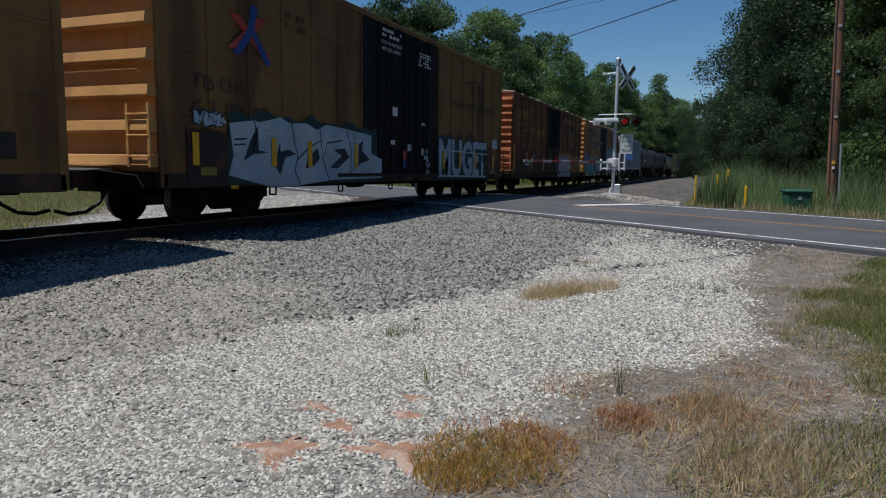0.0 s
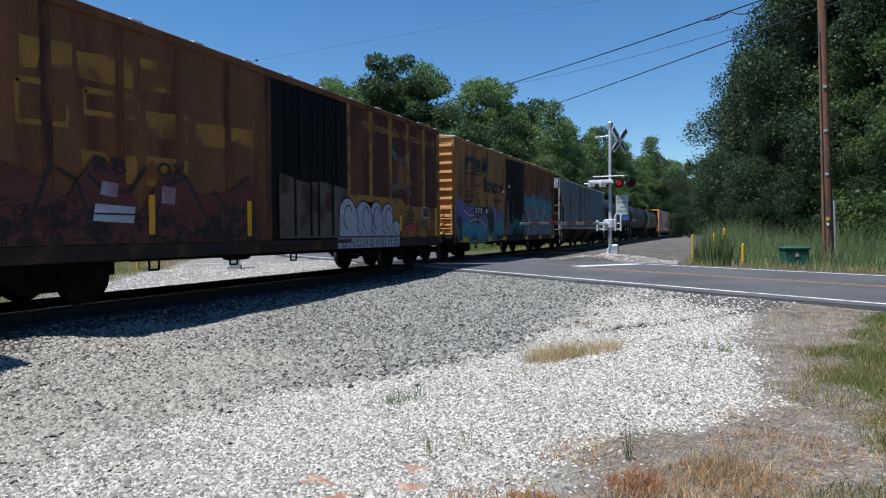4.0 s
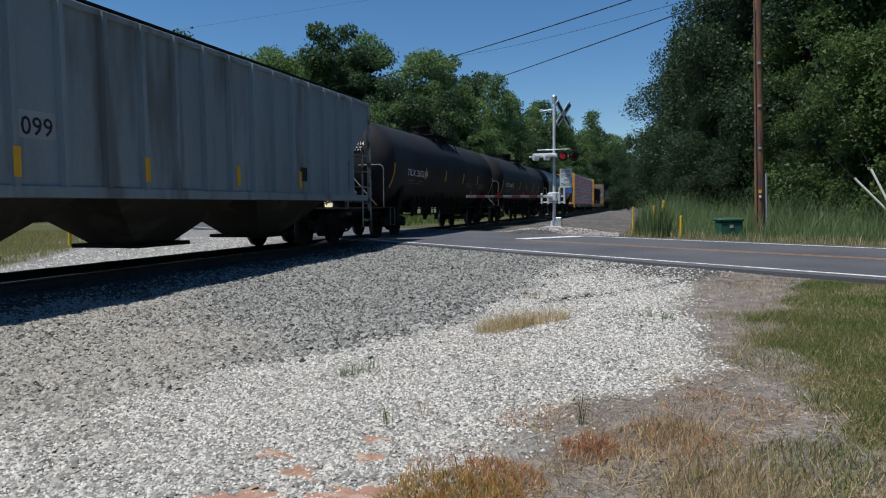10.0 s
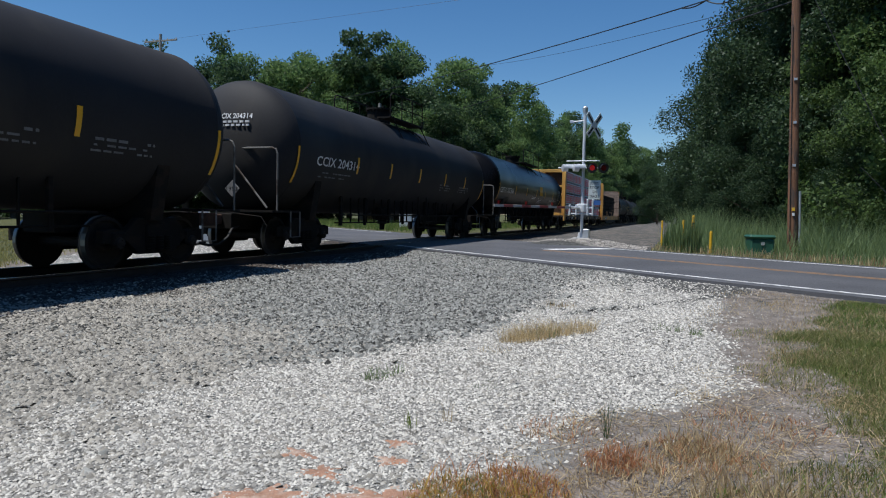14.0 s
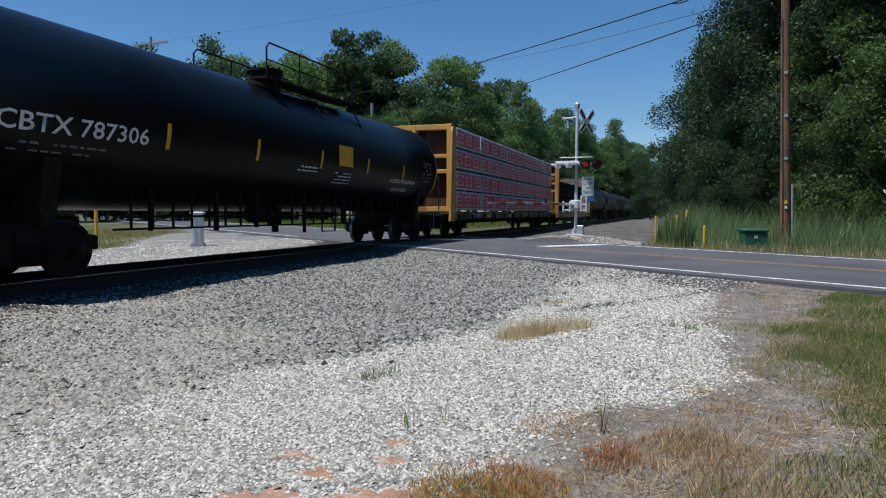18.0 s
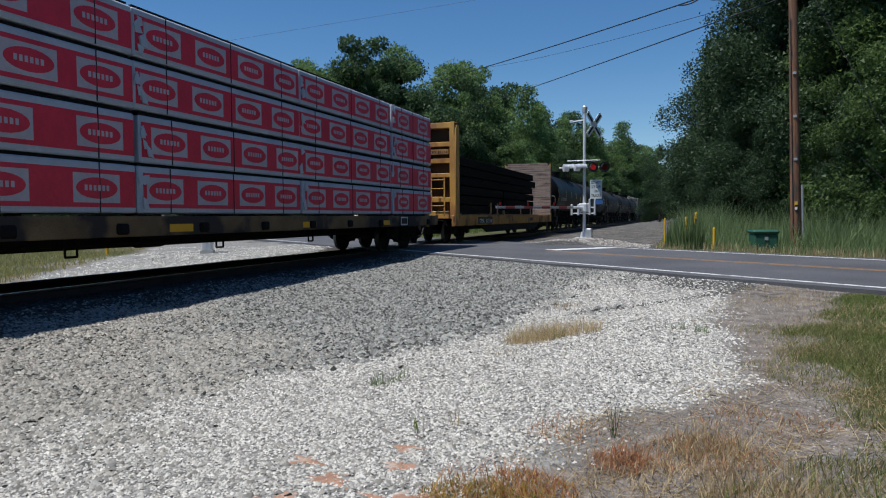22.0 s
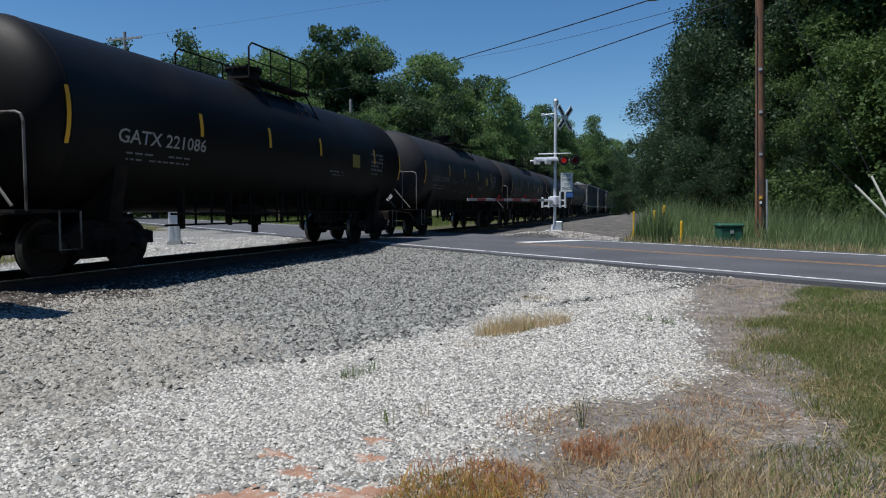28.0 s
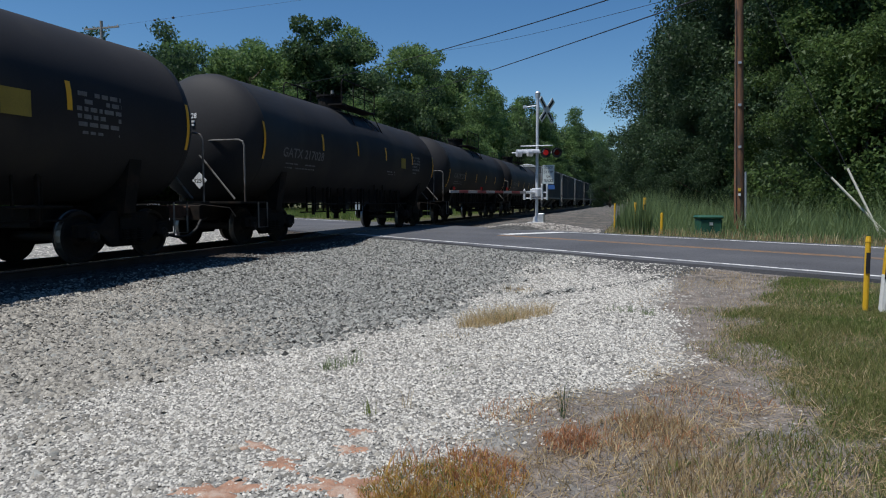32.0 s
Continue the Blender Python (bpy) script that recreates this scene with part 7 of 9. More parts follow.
    letters(car, "TTPX", 167.05 - mid, 0.80, 1.511, 0.24, M_LETW, width=0.75)
    letters(car, "811143", 168.15 - mid, 0.80, 1.511, 0.24, M_LETW, width=1.0)
    flat(car, "logo_block", [(177.3 - mid, 0.82), (178.1 - mid, 0.82), (178.1 - mid, 1.0), (177.3 - mid, 1.0)], 1.503, M_LETK, "small black logo block")
    for c, hh in ((167.98, 0.14), (169.25, 0.42), (170.45, 0.42), (171.7, 0.15), (175.45, 0.42), (177.87, 0.42)):
        o = part("stake", boxed(1.3, 1.42, c - mid - 0.07, c - mid + 0.07, 1.1, 1.2 + hh, bevel=0.01), M_STAKE, car, "rough wooden stake")
        o.rotation_euler = (radians(random.uniform(-2, 2)), 0, 0)
    for k in range(26):
        y = -h + 1.2 + 0.72 * k
        part("deck_clip", boxed(1.3, 1.46, y - 0.1, y + 0.1, 1.15, 1.18 + random.uniform(0, 0.02)), M_STAKE, car)
    truck(car, -h + 2.3)
    truck(car, h - 2.3)
    ends(car, h + 0.2)
    # dark timbers stacked in tiers
    r = random.Random(77)
    z = 1.2
    for t in range(6):
        for a, b in ((164.75, 171.6), (171.75, 178.6 + (0.0, 0.15, 0.3, -0.1, 0.75, 0.1)[t])):
            e = thing("timber_stack", "dark creosoted timbers stacked in a layer", "timber", "timber load on the flatcar")
            m = (a + b) / 2
            e.matrix_world = pose(TRACK_X, m, RAIL_Z)
            moving.append((e, m))
            for k in range(7):
                x = -1.36 + 0.395 * k
                d0, d1 = r.uniform(-0.12, 0.1), r.uniform(-0.15, 0.12)
                part("timber", boxed(x, x + 0.37, a - m + d0, b - m + d1, z + r.uniform(0, 0.01), z + 0.345, bevel=0.012), M_TIMBER, e)
            part("dunnage", boxed(-1.3, 1.3, a - m + 1.0, a - m + 1.1, z - 0.05, z), M_TIMBER, e)
        z += 0.395


flat_car()

# ---- trees and undergrowth ----
def frames_about(n, r, tilt=1.0):
    """n random turns as arrays of two axes."""
    a = r.normal(size=(n, 3))
    a /= np.linalg.norm(a, axis=1)[:, None]
    b = r.normal(size=(n, 3))
    b -= a * (a * b).sum(1)[:, None]
    b /= np.linalg.norm(b, axis=1)[:, None]
    return a, b


def leaf_mesh(name, centres, sizes, r, mat):
    """A small pointed leaf spray at each centre."""
    n = len(centres)
    a, b = frames_about(n, r)
    c = np.cross(a, b)
    s = sizes[:, None]
    v = np.stack([centres - a * s * 0.5 - b * s * 0.42, centres - a * s * 0.4 + b * s * 0.45, centres + a * s * 0.75 + c * s * 0.1], 1).reshape(-1, 3)
    return mesh_np(name, v, np.arange(n * 3).reshape(-1, 3), mat)


def tree(name, label, seed, height, spread, leaves, leaf, mat, base=0.28, at=(0, 0, 0), clumps=46, lean=0.0, fluff=1.0):
    r = np.random.default_rng(seed)
    e = thing(name, label, "tree", "trees along the railway", at=pose(*at, 0, 0, seed * 47 % 360))
    bm = bmesh.new()
    tips = []
    h0 = height * 0.72
    pts = [Vector((0, 0, -0.3))]
    for k in range(1, 7):
        pts.append(Vector((lean * k / 6 * h0 + r.normal() * 0.12, r.normal() * 0.12, h0 * k / 6)))
    r0 = 0.02 * height
    for k in range(6):
        rod(bm, pts[k], pts[k + 1], r0 * (1 - 0.13 * k), 9, r2=r0 * (1 - 0.13 * (k + 1)))
    for k in range(11):
        f = base + (0.95 - base) * (k + r.uniform(0, 1)) / 11
        i = min(5, int(f * 6))
        p = pts[i].lerp(pts[i + 1], f * 6 - i)
        ang = k * 2.4 + r.uniform(-0.4, 0.4)
        reach = spread * r.uniform(0.5, 0.9) * (1.15 - 0.55 * f)
        q = p + Vector((math.cos(ang) * reach, math.sin(ang) * reach, height * r.uniform(0.05, 0.2)))
        mid = p.lerp(q, 0.5) + Vector((0, 0, -0.05 * reach))
        w = r0 * 0.42 * (1.1 - f * 0.6)
        rod(bm, p, mid, w, 6, r2=w * 0.65)
        rod(bm, mid, q, w * 0.65, 6, r2=w * 0.25)
        tips.append(q)
        for _ in range(2):
            q2 = mid + Vector((r.normal() * reach * 0.3, r.normal() * reach * 0.3, abs(r.normal()) * reach * 0.35))
            rod(bm, mid, q2, w * 0.4, 5, r2=w * 0.15)
            tips.append(q2)
    part("trunk", bm, M_BARK, e, "dark trunk and limbs")
    cs, rad = [], []
    for k in range(clumps):
        if k < len(tips):
            c = np.array(tips[k])
        else:
            u = r.uniform(base, 1.0)
            prof = spread * (0.35 + 0.65 * math.sin(math.pi * min(1, (1.05 - u) / (1.05 - base) * 0.62 + 0.19)) ** 1.2)
            ang, d = r.uniform(0, 6.283), prof * math.sqrt(r.uniform(0.25, 1.0))
            c = np.array([math.cos(ang) * d, math.sin(ang) * d, height * u * 0.97])
        cs.append(c)
        rad.append(spread * r.uniform(0.16, 0.34) * fluff)
    cs, rad = np.array(cs), np.array(rad)
    which = r.choice(len(cs), size=leaves, p=rad ** 2 / (rad ** 2).sum())
    d = r.normal(size=(leaves, 3))
    d /= np.linalg.norm(d, axis=1)[:, None]
    d[:, 2] *= 0.75
    rr = rad[which] * r.uniform(0.25, 1.0, leaves) ** 0.5 * (1 + 0.15 * r.normal(size=leaves))
    pos = cs[which] + d * rr[:, None]
    me = leaf_mesh("crown", pos, leaf * r.uniform(0.6, 1.3, leaves), r, mat)
    o = new("crown", me)
    o.parent = e
    tagged(o, "loose crown of small leaves")
    return e


def gz(x, y):
    return float(ground_z(x, y))


def plant(master, spots):
    for x, y, turn, k in spots:
        o = copy_thing(master, pose(x, y, gz(x, y), 0, 0, turn))
        o.scale = (k, k, k)


def polar(yaw, d):
    return d * math.sin(radians(yaw)), d * math.cos(radians(yaw))


# big trees behind the train
x, y = polar(-25.8, 74)
T1 = tree("tree", "tall dark green deciduous tree with an airy crown", 1, 21.6, 5.0, 26000, 0.27, M_LEAF, at=(x, y, gz(x, y)), clumps=54)
x, y = polar(-21.0, 78)
T2 = tree("tree", "broad mid-green deciduous tree", 2, 20.8, 6.6, 26000, 0.27, M_LEAF2, base=0.12, at=(x, y, gz(x, y)), clumps=60)
x, y = polar(-31.5, 76)
T3 = tree("tree", "light green deciduous tree with feathery crown", 3, 21.6, 5.2, 24000, 0.25, M_LEAF2, base=0.15, at=(x, y, gz(x, y)), clumps=50)
x, y = polar(-37.0, 80)
T4 = tree("tree", "dark green tree with a ragged crown", 4, 20.8, 6.0, 26000, 0.27, M_LEAF3, base=0.15, at=(x, y, gz(x, y)), clumps=52)
for master, yaw, d, k in ((T4, -40.5, 84, 1.02), (T3, -34.0, 86, 1.12), (T3, -29.3, 80, 1.08), (T1, -23.6, 76, 1.02), (T4, -27.5, 90, 0.98), (T2, -32.8, 92, 1.0), (T2, -38.8, 94, 1.0), (T2, -18.6, 82, 0.98), (T4, -19.8, 70, 0.78), (T1, -16.4, 86, 0.92),
                          (T2, -15.0, 80, 0.78), (T2, -13.6, 92, 0.86), (T4, -17.0, 74, 0.6), (T3, -22.5, 66, 0.62), (T2, -26.5, 66, 0.55), (T3, -31.0, 68, 0.6), (T2, -35.0, 70, 0.6), (T4, -24.0, 64, 0.55),
                          (T2, -11.5, 112, 0.86), (T4, -10.2, 120, 0.98), (T2, -8.9, 124, 0.92), (T4, -7.4, 130, 0.88), (T2, -6.2, 138, 0.92), (T4, -5.0, 150, 0.92), (T2, -4.0, 165, 0.92), (T4, -3.2, 180, 0.9), (T3, -12.8, 104, 0.86), (T2, -10.8, 134, 1.0), (T4, -8.2, 142, 0.95), (T2, -7.0, 150, 0.95), (T4, -5.7, 158, 0.95), (T2, -4.6, 170, 0.95), (T4, -12.2, 122, 0.95),
                          (T2, -2.2, 190, 0.9), (T4, -44.0, 82, 0.9), (T2, -48.0, 84, 0.85), (T3, -52.0, 84, 0.9), (T4, -57.0, 86, 0.9), (T4, -9.6, 100, 0.55), (T2, -7.0, 112, 0.5), (T4, -5.6, 128, 0.5), (T2, -14.0, 76, 0.5)):
    x, y = polar(yaw, d)
    plant(master, [(x, y, yaw * 77 % 360, k)])

# bushes that close the view under the train
x, y = polar(-47, 92)
BUSH = tree("bush", "dense green bush at the far field edge", 12, 4.6, 4.2, 3000, 0.45, M_LEAF, base=0.02, at=(x, y, gz(x, y)), clumps=30, fluff=1.4)
for yaw in (-29.5, -32, -34.5, -37, -39.3, -41.5, -44, -49.5, -52, -54.5, -57, -60, -63):
    x, y = polar(yaw, 88 + 6 * math.sin(yaw * 3))
    plant(BUSH, [(x, y, yaw * 57 % 360, 0.85 + 0.2 * math.sin(yaw * 5))])

# the wood on the near side of the track, beyond the road
x, y = polar(5.2, 46)
T5 = tree("tree", "dense dark green tree hung low with leaves", 5, 14.2, 4.8, 60000, 0.13, M_WOOD, base=0.04, fluff=1.2, at=(x, y, gz(x, y)), clumps=70)
x, y = polar(7.5, 40)
T6 = tree("tree", "tall dark green tree behind the utility pole", 6, 14.4, 4.1, 60000, 0.125, M_WOOD, base=0.06, fluff=1.15, at=(x, y, gz(x, y)), clumps=64)
x, y = polar(14.0, 33)
T7 = tree("tree", "bright green leafy tree beside the road", 7, 13.6, 4.2, 50000, 0.14, M_BRIGHT, base=0.04, fluff=1.15, at=(x, y, gz(x, y)), clumps=66)
for master, yaw, d, k in ((T5, 3.0, 53, 0.98), (T5, 2.6, 60, 0.66), (T6, 1.2, 76, 0.66), (T5, -0.4, 95, 0.62), (T6, 6.6, 43, 1.02), (T5, 6.3, 50, 1.15), (T6, 9.8, 38, 1.12), (T5, 11.5, 44, 1.3), (T6, 12.2, 36, 1.1), (T5, 17.5, 36, 1.2), (T7, 18.5, 31, 1.05), (T6, 21.5, 33, 1.1),
                          (T6, 28.0, 31, 1.15), (T5, 5.4, 58, 1.05), (T5, 14.8, 52, 1.45), (T7, 10.5, 34, 0.55), (T7, 16.0, 29, 0.62), (T5, 5.5, 37, 0.45),
                          (T5, 3.4, 42, 0.42), (T5, 7.8, 35.5, 0.4), (T5, 12.8, 31.5, 0.42), (T5, 46.0, 36, 1.1),
                          # along the line, far off
                          (T5, -2.0, 120, 0.7), (T6, -1.3, 155, 0.7), (T5, -1.5, 210, 0.8), (T6, -0.8, 180, 0.9), (T5, -7.0, 155, 0.85), (T6, -5.4, 200, 0.95), (T5, -4.3, 250, 1.05), (T6, -3.5, 310, 1.2), (T5, -2.2, 420, 1.6),
                          # unseen trees added round the viewer to cut sky light and darken reflections
                          (T6, 36, 34, 1.2), (T5, 56, 33, 1.25), (T6, 66, 30, 1.2), (T5, 77, 31, 1.3), (T6, 88, 29, 1.25), (T5, 99, 30, 1.3), (T6, 110, 29, 1.25), (T5, 121, 31, 1.3), (T6, 132, 30, 1.25), (T5, 143, 33, 1.3), (T6, 154, 35, 1.25)):
    x, y = polar(yaw, d)
    plant(master, [(x, y, yaw * 91 % 360, k)])


def blades(name, pts, heights, widths, r, mat, bend=0.35, single=False):
    """Grass blades: a bent strip of two faces each."""
    n = len(pts)
    ang = r.uniform(0, 6.283, n)
    side = np.stack([np.cos(ang), np.sin(ang), np.zeros(n)], 1)
    lean_a = r.uniform(0, 6.283, n)
    lean = np.stack([np.cos(lean_a), np.sin(lean_a), np.zeros(n)], 1) * (bend * heights * r.uniform(0.1, 1.0, n))[:, None]
    up = np.array([0, 0, 1.0])
    w = widths[:, None]
    mid = pts + up * (heights * 0.55)[:, None] + lean * 0.35
    tip = pts + up * heights[:, None] + lean
    if single:
        v = np.stack([pts - side * w, pts + side * w, tip], 1).reshape(-1, 3)
        return mesh_np(name, v, np.arange(n * 3).reshape(-1, 3), mat)
    v = np.stack([pts - side * w, pts + side * w, mid + side * w * 0.7, mid - side * w * 0.7, tip], 1).reshape(-1, 3)
    i = np.arange(n)[:, None] * 5
    f = np.concatenate([i + np.array([0, 1, 2]), i + np.array([0, 2, 3]), i + np.array([3, 2, 4])], 1).reshape(-1, 3)
    return mesh_np(name, v, f, mat)


def scatter(n, x0, x1, y0, y1, keep, r):
    x, y = r.uniform(x0, x1, n), r.uniform(y0, y1, n)
    k = r.uniform(size=n) < keep(x, y)
    x, y = x[k], y[k]
    return np.stack([x, y, ground_z(x, y)], 1)


def field(x, y, s=1.0):
    """Soft uneven patches between 0 and 1."""
    return 0.5 + 0.25 * np.sin(2.1 * s * x + 1.3 * np.sin(1.7 * s * y)) + 0.25 * np.sin(2.7 * s * y + 1.1 * np.sin(2.3 * s * x))


def stuff(name, me, label, category):
    return tagged(new(name, me), label, category, kind="stuff")


def bare_tongue(x, y):
    """Grey gritty dirt between the white gravel and the lawn, almost without growth."""
    c = np.interp(y, [4.2, 4.7, 5.2, 6.5, 8.0, 9.5], [0.95, 0.8, 0.6, 0.4, 0.5, 0.9])
    w = np.interp(y, [4.0, 4.4, 5.2, 6.5, 9.5], [0.0, 0.25, 0.33, 0.28, 0.4]) + 0.001
    return np.exp(-((x - c + 0.12 * ragged(x * 2, y * 2)) / w) ** 2) * (y > 4.1) * (y < 9.8)


g_rng = np.random.default_rng(11)
# lawn edge on the near side
p = scatter(240000, 0.2, 7.0, 1.6, 12.2, lambda x, y: zones(x, y)[0] * (0.35 + 0.65 * field(x, y, 1.6)) * (road_q(x, y) < 9.9), g_rng)
stuff("grass", blades("grass", p, g_rng.uniform(0.012, 0.045, len(p)) * (0.5 + field(p[:, 0], p[:, 1], 1.6)), g_rng.uniform(0.0025, 0.005, len(p)), g_rng, M_GRASS, 0.9, True), "patchy green verge grass", "grass")
p = scatter(230000, 0.2, 3.6, 2.0, 8.5, lambda x, y: zones(x, y)[0] * (0.25 + 0.75 * field(x, y, 2.4)), g_rng)
stuff("lawn", blades("lawn", p, g_rng.uniform(0.015, 0.06, len(p)) * (0.6 + 0.6 * field(p[:, 0], p[:, 1], 2.4)), g_rng.uniform(0.0022, 0.0042, len(p)), g_rng, M_LAWN, 1.3, True), "short olive-green lawn grass", "grass")
p = scatter(120000, -1.3, 7.0, 1.6, 11.5, lambda x, y: np.clip(0.55 * zones(x, y)[0] + zones(x, y)[1], 0, 1) * (0.12 + 0.88 * (1 - field(x, y, 1.6))) * (road_q(x, y) < 9.8) * (1 - 0.85 * bare_tongue(x, y)), g_rng)
stuff("dry_grass", blades("dry_grass", p, g_rng.uniform(0.015, 0.07, len(p)), g_rng.uniform(0.002, 0.004, len(p)), g_rng, M_DRY, 1.2, True), "dry straw-coloured grass", "dry grass")
# loose straw lying on the dirt
n = 5200
sx, sy = g_rng.uniform(-1.2, 1.7, n), g_rng.uniform(2.3, 6.4, n)
keep = g_rng.uniform(size=n) < zones(sx, sy)[1] * 1.5 * field(sx, sy, 2.2)
sx, sy = sx[keep], sy[keep]
ang, ln = g_rng.uniform(0, 6.283, len(sx)), g_rng.uniform(0.04, 0.16, len(sx))
c = np.stack([sx, sy, ground_z(sx, sy) + 0.012], 1)
d = np.stack([np.cos(ang) * ln, np.sin(ang) * ln, g_rng.uniform(0, 0.03, len(sx))], 1)
s = np.stack([-np.sin(ang), np.cos(ang), np.zeros(len(sx))], 1) * 0.002
v = np.stack([c - d - s, c - d + s, c + d + s, c + d - s], 1).reshape(-1, 3)
stuff("straw", mesh_np("straw", v, np.arange(len(v)).reshape(-1, 4), M_DRY), "loose dry straw on bare dirt", "straw")
# tall grass beyond the road
p = scatter(90000, -1.2, 26, 20, 42, lambda x, y: (road_q(x, y) > 18.5) * np.clip((road_q(x, y) - 18.3) / 2.5, 0.15, 1) * (0.5 + 0.5 * field(x, y, 0.5)) * (x > -0.8 + 0.04 * (y - 24)), g_rng)
hh = g_rng.uniform(0.3, 1.2, len(p)) * np.clip((road_q(p[:, 0], p[:, 1]) - 17.9) / 4.0, 0.16, 1.3) * (0.45 + 0.95 * field(p[:, 0], p[:, 1], 0.8))
stuff("tall_grass", blades("tall_grass", p, hh, g_rng.uniform(0.008, 0.016, len(p)), g_rng, M_TALL, 0.9, True), "tall green grass and reeds beyond the road", "tall grass")
p = scatter(16000, -1.0, 26, 18, 30, lambda x, y: (road_q(x, y) > 18.0) * (road_q(x, y) < 19.6), g_rng)
stuff("verge_grass", blades("verge_grass", p, g_rng.uniform(0.1, 0.32, len(p)), g_rng.uniform(0.006, 0.012, len(p)), g_rng, M_DRY, 0.6), "short dry grass along the road edge", "dry grass")
# dry grass on the far side of the track
p = scatter(60000, -40, -14, 6, 34, lambda x, y: (road_q(x, y) < 10.0) * (x < -14.8 - 0.59 * (y - 10.8)) * 0.9, g_rng)
stuff("dry_meadow", blades("dry_meadow", p, g_rng.uniform(0.06, 0.2, len(p)), g_rng.uniform(0.008, 0.016, len(p)), g_rng, M_MEADOW, 0.7, True), "yellow-green grass beyond the track", "dry grass")
p = scatter(50000, -60, -13.5, 36, 75, lambda x, y: (road_q(x, y) > 18.8) * 0.9, g_rng)
stuff("far_grass", blades("far_grass", p, g_rng.uniform(0.15, 0.45, len(p)), g_rng.uniform(0.015, 0.03, len(p)), g_rng, M_GRASS, 0.5, True), "green grass beyond the far road", "grass")


def tuft(name, label, x, y, n, spread, h0, h1, mat, seed, wide=0.003, bend=0.5, long=1.0, turn=0.0):
    r = np.random.default_rng(seed)
    a, d = r.uniform(0, 6.283, n), spread * np.sqrt(r.uniform(0, 1, n))
    u, v = d * np.cos(a) * long, d * np.sin(a)
    px, py = x + u * math.cos(turn) - v * math.sin(turn), y + u * math.sin(turn) + v * math.cos(turn)
    p = np.stack([px, py, ground_z(px, py) - 0.01], 1)
    return tagged(new(name, blades(name, p, r.uniform(h0, h1, n), r.uniform(0.6, 1.3, n) * wide, r, mat, bend)), label, "weed", "weeds in the gravel", "stuff")


tuft("dry_grass_tuft", "straw-yellow grass tuft in white gravel", -1.56, 7.2, 900, 0.2, 0.05, 0.25, M_STRAW, 1, wide=0.0024, long=1.9, bend=0.9, turn=0.86)
tuft("dry_grass_tuft", "straw-yellow grass tuft in white gravel", -1.2, 7.62, 700, 0.18, 0.04, 0.2, M_STRAW, 2, wide=0.0024, long=2.2, bend=0.9, turn=0.86)
tuft("dry_grass_tuft", "small straw-yellow grass tuft in white gravel", -1.6, 9.35, 110, 0.16, 0.03, 0.13, M_DRY, 41, long=1.5)
tuft("dry_grass_tuft", "thin straw-yellow grass tuft in white gravel", -1.75, 6.45, 60, 0.14, 0.02, 0.09, M_DRY, 42, long=1.5)
tuft("grass_tuft", "thin pale green grass tuft in white gravel", -0.15, 7.9, 40, 0.12, 0.03, 0.13, M_TALL, 43, long=1.4)
tuft("grass_tuft", "small green grass tuft in white gravel", -1.45, 7.35, 70, 0.14, 0.06, 0.18, M_TALL, 3, long=1.6)
tuft("grass_tuft", "small green grass tuft in white gravel", -2.47, 5.26, 80, 0.1, 0.03, 0.13, M_TALL, 4, bend=0.9, long=1.5, turn=0.9)
tuft("grass_tuft", "thin green weed in white gravel", -2.36, 5.44, 16, 0.06, 0.08, 0.2, M_TALL, 5)
tuft("grass_tuft", "low yellow-green grass tuft", 0.15, 7.79, 70, 0.08, 0.03, 0.12, M_TALL, 6)
tuft("grass_tuft", "pale green weed in white gravel", -1.46, 5.22, 60, 0.14, 0.01, 0.05, M_TALL, 7)
tuft("weed_stalk", "thin green weed stalk in white gravel", -1.72, 4.15, 12, 0.05, 0.08, 0.2, M_GRASS, 8)
tuft("weed_stalk", "thin dry weed stalk in white gravel", -1.52, 4.35, 10, 0.05, 0.08, 0.18, M_DRY, 9)
def feathery(name, label, x, y, n, spread, h, mats, seed, long=1.3, leaf=0.03):
    """A low bushy weed: fine stems and many short leaflets through a flat dome."""
    e = thing(name, label, "weed", "weeds in the gravel", "stuff", at=pose(x, y, gz(x, y)))
    r = np.random.default_rng(seed)
    a, d = r.uniform(0, 6.283, n), np.sqrt(r.uniform(0, 1, n))
    ux, uy = spread * long * d * np.cos(a), spread * d * np.sin(a)
    rough = 0.55 + 0.45 * np.sin(9 * ux / spread + seed) * np.sin(7 * uy / spread + 2 * seed)
    z = h * (1 - 0.75 * d ** 2) * rough * r.uniform(0.1, 1.0, n) ** 0.6
    p = np.stack([ux, uy, ground_z(x + ux, y + uy) - gz(x, y) + z], 1)
    share = r.uniform(size=n)
    for i, m in enumerate(mats):
        k = (share >= i / len(mats)) & (share < (i + 1) / len(mats))
        me = blades("leaflets", p[k], r.uniform(0.5, 1.3, k.sum()) * leaf, r.uniform(0.6, 1.3, k.sum()) * 0.0028, r, m, 1.6)
        o = new("leaflets", me)
        o.parent = e
    k = np.arange(0, n, 9)
    q = p[k] * np.array([0.8, 0.8, 0])
    q[:, 2] = ground_z(x + q[:, 0], y + q[:, 1]) - gz(x, y) - 0.01
    o = new("stems", blades("stems", q, p[k][:, 2] - q[:, 2] + 0.03, np.full(len(k), 0.0016), r, mats[0], 0.4))
    o.parent = e


